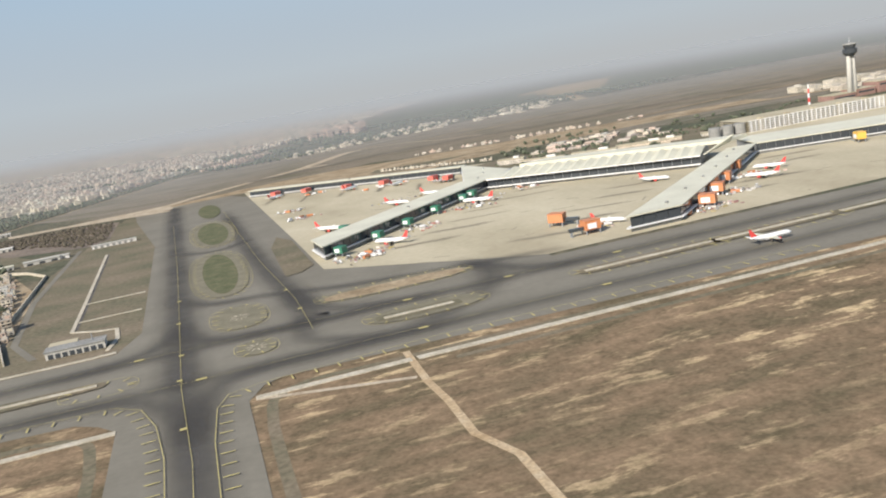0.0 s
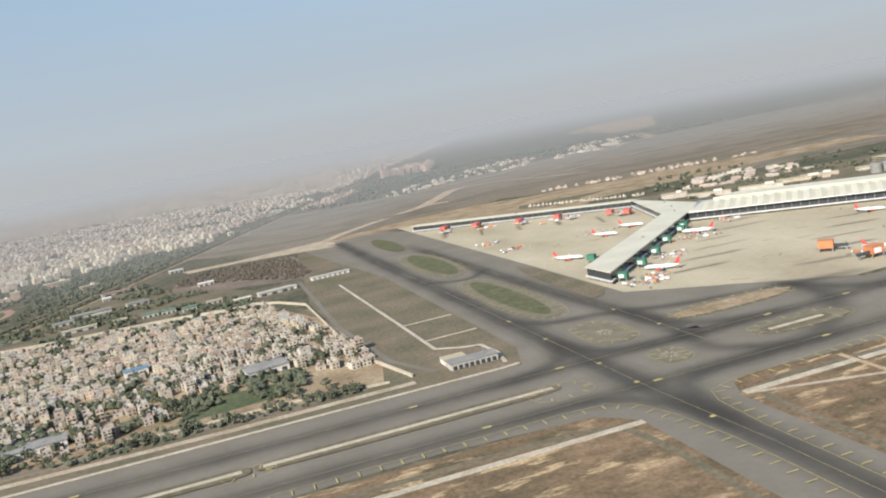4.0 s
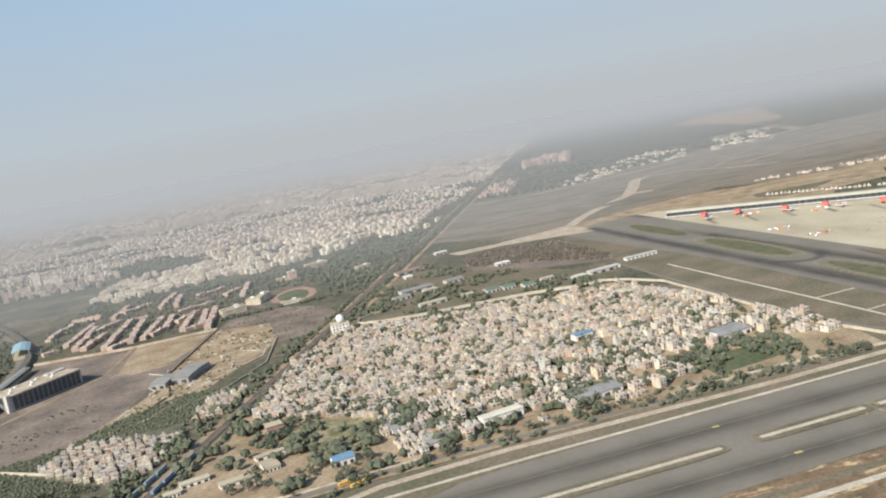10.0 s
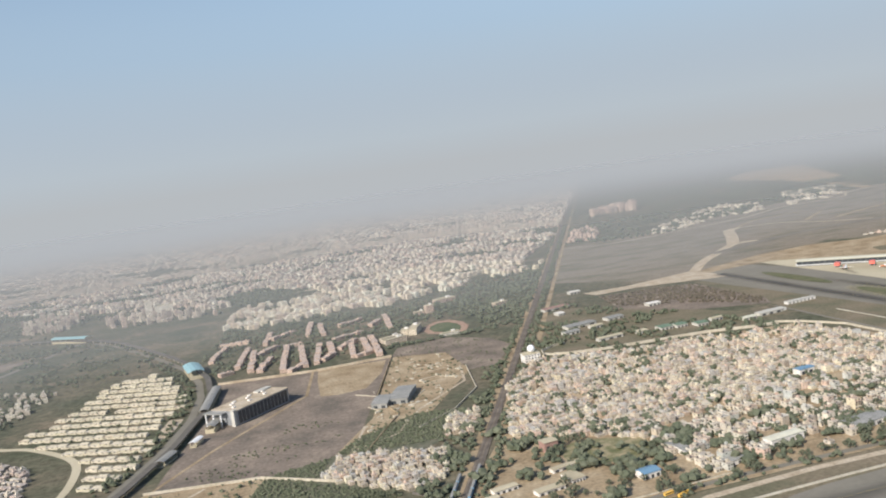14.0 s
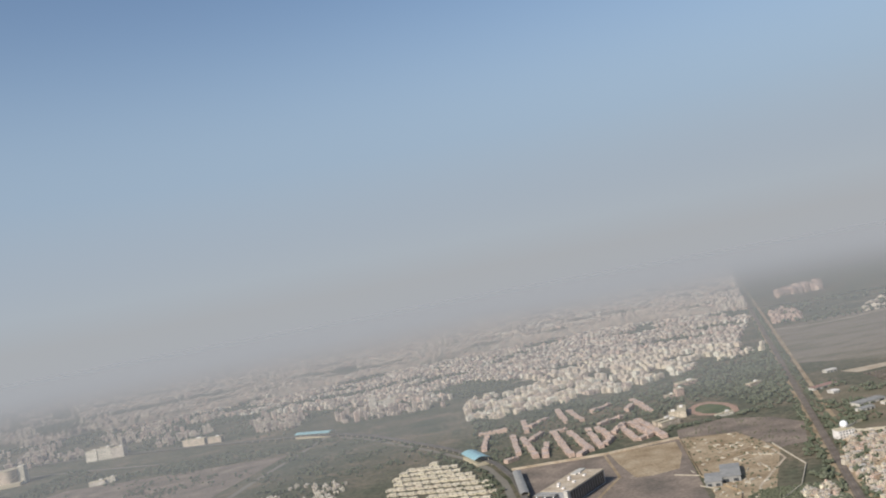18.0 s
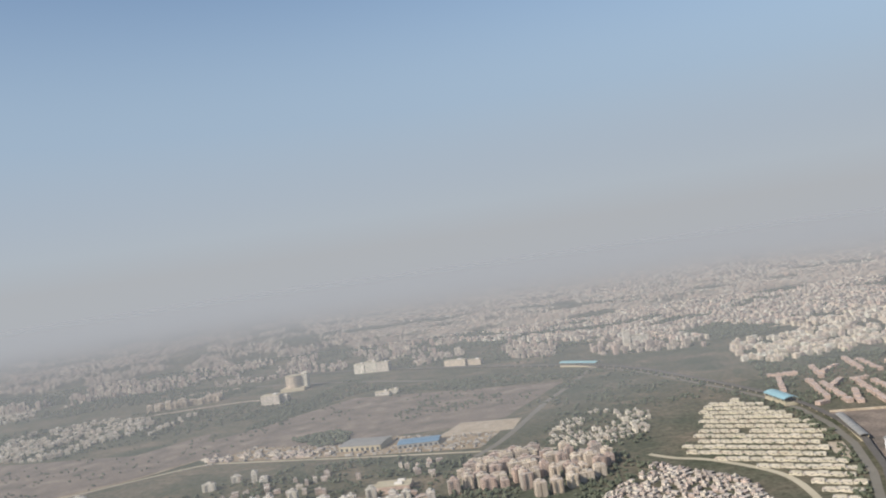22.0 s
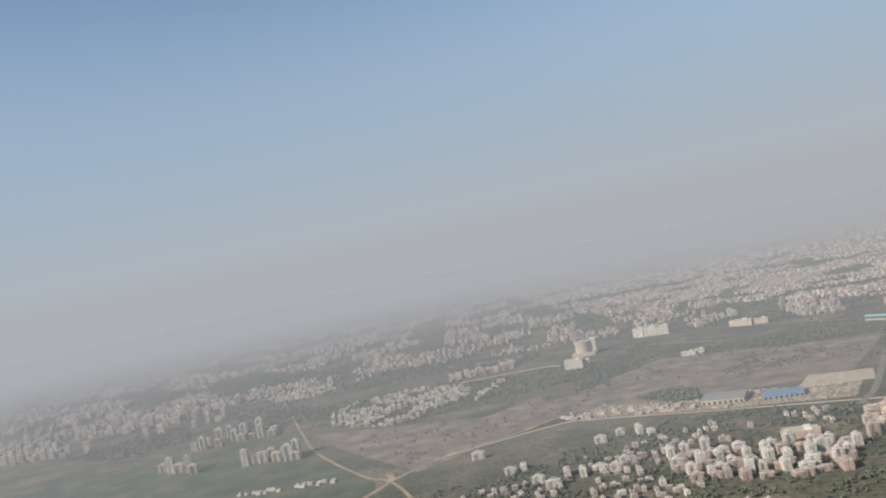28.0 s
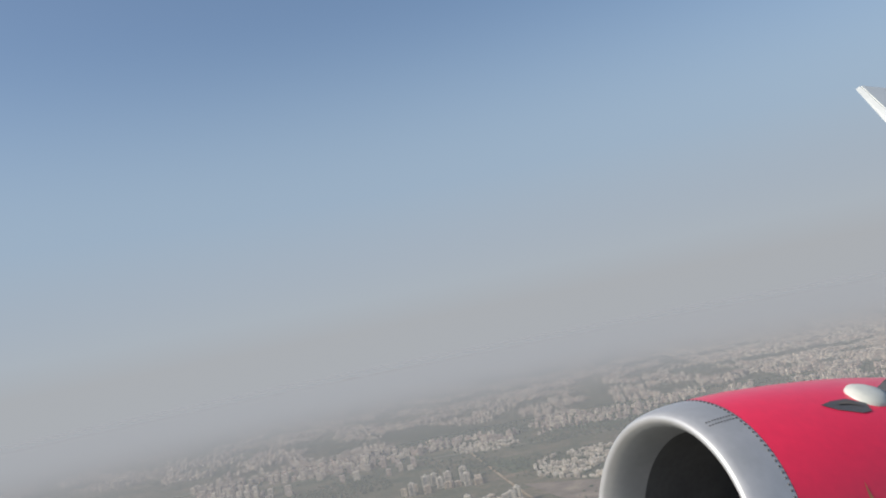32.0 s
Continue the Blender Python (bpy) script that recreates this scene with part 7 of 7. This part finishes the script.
engine = part("engine_cowl", turned([(0.376, 1.12), (0.55, 1.14), (0.8, 1.165), (1.3, 1.19), (1.7, 1.2), (2.1, 1.195), (2.6, 1.17), (3.2, 1.10), (3.9, 0.98)]), COWLRED, jet, "glossy red engine cowl", smooth=True)
part("intake_lip", turned([(0.40, 0.872), (0.22, 0.895), (0.10, 0.925), (0.03, 0.962), (0.0, 1.0), (0.02, 1.03), (0.07, 1.056), (0.16, 1.083), (0.27, 1.104), (0.374, 1.118)]), POLISHED, engine, "polished metal intake lip", smooth=True)
part("intake_duct", turned([(1.15, 0.865), (0.62, 0.86), (0.40, 0.872)]), LINER, engine, "dark intake duct", smooth=True)
part("fan_case", turned([(1.55, 0.87), (1.15, 0.865)]), LINER, engine, "dark fan case ring", smooth=True)
part("fan_disc", turned([(1.56, 0.88), (1.57, 0.2), (1.5, 0.19), (1.28, 0.09), (1.2, 0.01)]), LINER, engine, "dark fan disc and spinner", smooth=True)
blade = Geo().add([(-1.42, 0.2, 0.03), (-1.52, 0.2, -0.05), (-1.38, 0.85, 0.10), (-1.54, 0.85, -0.10), (-1.43, 0.2, 0.0), (-1.53, 0.2, -0.08), (-1.40, 0.85, 0.08), (-1.55, 0.85, -0.12)], [(0, 1, 3, 2), (6, 7, 5, 4), (2, 3, 7, 6), (0, 2, 6, 4), (1, 5, 7, 3)]).mesh("fan_blade", LINER)
for i in range(24):
    part("fan_blade", blade, None, engine, "", pose(0, 0, 0, 15 * i, 0, 0))
g = Geo()
for i in range(150):
    t = 2 * math.pi * i / 150
    g.box(-0.35, 1.116 * math.cos(t), 1.116 * math.sin(t) - 0.006, 0.013, 0.013, 0.012)
for i in range(10):
    s = 0.11 + 0.026 * i
    rad = float(np.interp(s, [0.07, 0.16, 0.27, 0.374], [1.056, 1.083, 1.104, 1.118]))
    for t in (radians(88.8), radians(91.2)):
        g.box(-s, rad * math.cos(t), rad * math.sin(t) - 0.004, 0.010, 0.010, 0.010)
part("rivets", g, LINER, engine, "rows of dark rivets")


def on_cowl(s, ang, lift=0.004):
    """A point on the cowl; ang runs over the top from the right side."""
    rad = float(np.interp(s, [0.376, 0.55, 0.8, 1.3, 1.7, 2.1, 2.6], [1.12, 1.14, 1.165, 1.19, 1.2, 1.195, 1.17])) + lift
    return (-s, -rad * math.cos(radians(ang)), rad * math.sin(radians(ang)))


def decal(outline, lift):
    return Geo().add([on_cowl(s, a, lift) for s, a in outline], [tuple(range(len(outline)))])


part("scoop_plate", decal([(1.13, 93.6), (1.26, 91.9), (1.43, 91.6), (1.56, 96.0), (1.52, 100.8), (1.42, 101.2), (1.22, 97.6)], 0.006), LINER, engine, "dark plate round a flush scoop")
part("scoop", decal([(1.25, 94.6), (1.40, 93.2), (1.50, 98.4), (1.40, 95.6)], 0.012), M["rubber"], engine, "dark flush air scoop")
g = Geo()
rows = []
for j, (lift, k) in enumerate(((0.0, 1.0), (0.03, 0.92), (0.05, 0.55), (0.054, 0.1))):
    rows += [on_cowl(1.70 + 0.19 * k * math.cos(t), 90.5 + 8.5 * k * math.sin(t), lift) for t in [2 * math.pi * i / 20 for i in range(20)]]
g.add(rows, [(j * 20 + i, j * 20 + (i + 1) % 20, (j + 1) * 20 + (i + 1) % 20, (j + 1) * 20 + i) for j in range(3) for i in range(20)] + [tuple(range(60, 80))])
part("vent_fairing", g, FAIRING, engine, "cream teardrop vent fairing", smooth=True)
part("flame_stripe", decal([(0.97, 128.2), (1.0, 136.8), (1.04, 148), (0.97, 148), (0.955, 137)], 0.005), M["orange"], engine, "thin orange flame stripe")
part("pylon", Geo().add([(-1.80, y, 1.18) for y in (-0.04, 0.04)] + [(-2.3, y, 1.42) for y in (-0.18, 0.18)] + [(-4.5, y, 1.75) for y in (-0.22, 0.22)] + [(-4.5, y, 0.85) for y in (-0.22, 0.22)], [(0, 2, 3, 1), (2, 4, 5, 3), (0, 6, 4, 2), (1, 3, 5, 7), (4, 6, 7, 5), (0, 1, 7, 6)]), LINER, jet, "dark engine pylon fairing")
w = Geo()
top = [(-4.2, 1.2, 1.40), (-10.4, 1.2, 0.90), (-14.6, -10.9, 2.92), (-12.9, -11.0, 2.98)]
low = [(-4.4, 1.2, 0.70), (-10.4, 1.2, 0.80), (-14.6, -10.9, 2.86), (-13.0, -11.0, 2.82)]
nose = [(-4.0, 1.2, 1.07), (-12.8, -11.0, 2.90)]
w.add(top + low + nose, [(0, 3, 2, 1), (4, 5, 6, 7), (1, 2, 6, 5), (0, 8, 9, 3), (8, 4, 7, 9), (2, 3, 9, 7, 6), (0, 1, 5, 4, 8)])
wing_part = part("wing", w, WINGSKIN, jet, "grey-white swept wing")
part("wing_tip_fence", Geo().add([(-13.9, -11.05, 2.72), (-14.8, -11.0, 2.72), (-15.9, -11.3, 3.7), (-15.5, -11.3, 3.7), (-13.9, -11.1, 2.68), (-14.8, -11.06, 2.68), (-15.9, -11.36, 3.7), (-15.5, -11.36, 3.7)], [(0, 1, 2, 3), (7, 6, 5, 4), (0, 3, 7, 4), (3, 2, 6, 7), (1, 5, 6, 2)]), M["red"], wing_part, "red wing tip fence")
part("slat", Geo().add([(-5.06, 0.0, 1.58), (-12.92, -10.97, 3.0), (-14.0, -10.97, 3.0), (-6.4, 0.0, 1.58), (-5.06, 0.0, 1.53), (-12.92, -10.97, 2.975)], [(0, 1, 2, 3)[::-1], (0, 4, 5, 1)]), WINGSKIN, wing_part, "pale leading-edge slat")


# ---------------------------------------------------------------- haze
# A diffuse sheet imitates haze; its painted opacity grows away from the flight line.
HZ = Nodes("haze_sheet")
sp = HZ.n.new("ShaderNodeSeparateXYZ")
HZ.l.new(HZ.geo.outputs["Position"], sp.inputs[0])
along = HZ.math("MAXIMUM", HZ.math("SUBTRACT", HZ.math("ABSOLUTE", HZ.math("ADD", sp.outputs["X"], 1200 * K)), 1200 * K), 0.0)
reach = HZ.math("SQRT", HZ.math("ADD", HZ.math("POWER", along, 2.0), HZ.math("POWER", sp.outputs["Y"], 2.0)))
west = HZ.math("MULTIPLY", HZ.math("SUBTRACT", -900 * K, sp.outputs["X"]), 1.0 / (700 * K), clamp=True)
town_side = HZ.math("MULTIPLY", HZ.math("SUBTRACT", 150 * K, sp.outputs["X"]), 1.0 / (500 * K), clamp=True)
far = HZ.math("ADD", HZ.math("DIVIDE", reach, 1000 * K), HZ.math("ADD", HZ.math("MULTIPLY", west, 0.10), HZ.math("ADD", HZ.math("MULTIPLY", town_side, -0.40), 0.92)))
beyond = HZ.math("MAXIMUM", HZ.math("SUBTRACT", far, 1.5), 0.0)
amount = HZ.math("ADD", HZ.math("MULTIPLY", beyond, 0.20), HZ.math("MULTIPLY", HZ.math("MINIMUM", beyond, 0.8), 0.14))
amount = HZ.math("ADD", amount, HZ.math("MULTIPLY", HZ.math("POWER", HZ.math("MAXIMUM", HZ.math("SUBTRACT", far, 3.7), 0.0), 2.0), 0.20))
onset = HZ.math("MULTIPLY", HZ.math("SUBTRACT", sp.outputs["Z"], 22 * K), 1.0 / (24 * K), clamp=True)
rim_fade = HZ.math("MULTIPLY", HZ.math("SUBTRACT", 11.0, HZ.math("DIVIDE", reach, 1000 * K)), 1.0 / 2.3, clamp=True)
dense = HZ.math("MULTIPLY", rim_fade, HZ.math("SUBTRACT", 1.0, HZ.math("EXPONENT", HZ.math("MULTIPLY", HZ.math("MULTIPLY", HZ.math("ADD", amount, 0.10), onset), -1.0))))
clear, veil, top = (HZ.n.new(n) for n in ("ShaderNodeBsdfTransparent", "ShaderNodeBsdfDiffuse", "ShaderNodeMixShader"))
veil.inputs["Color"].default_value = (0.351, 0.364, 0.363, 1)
HZ.l.new(dense, top.inputs[0])
HZ.l.new(clear.outputs[0], top.inputs[1])
HZ.l.new(veil.outputs[0], top.inputs[2])
HZ.l.new(top.outputs[0], HZ.n["Material Output"].inputs["Surface"])
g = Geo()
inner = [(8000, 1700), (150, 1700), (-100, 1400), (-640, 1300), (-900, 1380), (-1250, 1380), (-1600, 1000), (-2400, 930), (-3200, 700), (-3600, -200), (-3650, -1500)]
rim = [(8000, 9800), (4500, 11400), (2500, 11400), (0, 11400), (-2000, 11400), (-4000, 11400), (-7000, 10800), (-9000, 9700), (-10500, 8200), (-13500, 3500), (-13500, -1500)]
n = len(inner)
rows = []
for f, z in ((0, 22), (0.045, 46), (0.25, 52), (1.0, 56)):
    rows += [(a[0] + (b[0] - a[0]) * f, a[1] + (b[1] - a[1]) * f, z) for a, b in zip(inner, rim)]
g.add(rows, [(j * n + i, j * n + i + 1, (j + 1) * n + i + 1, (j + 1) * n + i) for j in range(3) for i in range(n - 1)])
laid("backdrop_haze", g, HZ.mat, "see-through grey sheet imitating haze, denser toward the horizon").visible_shadow = False
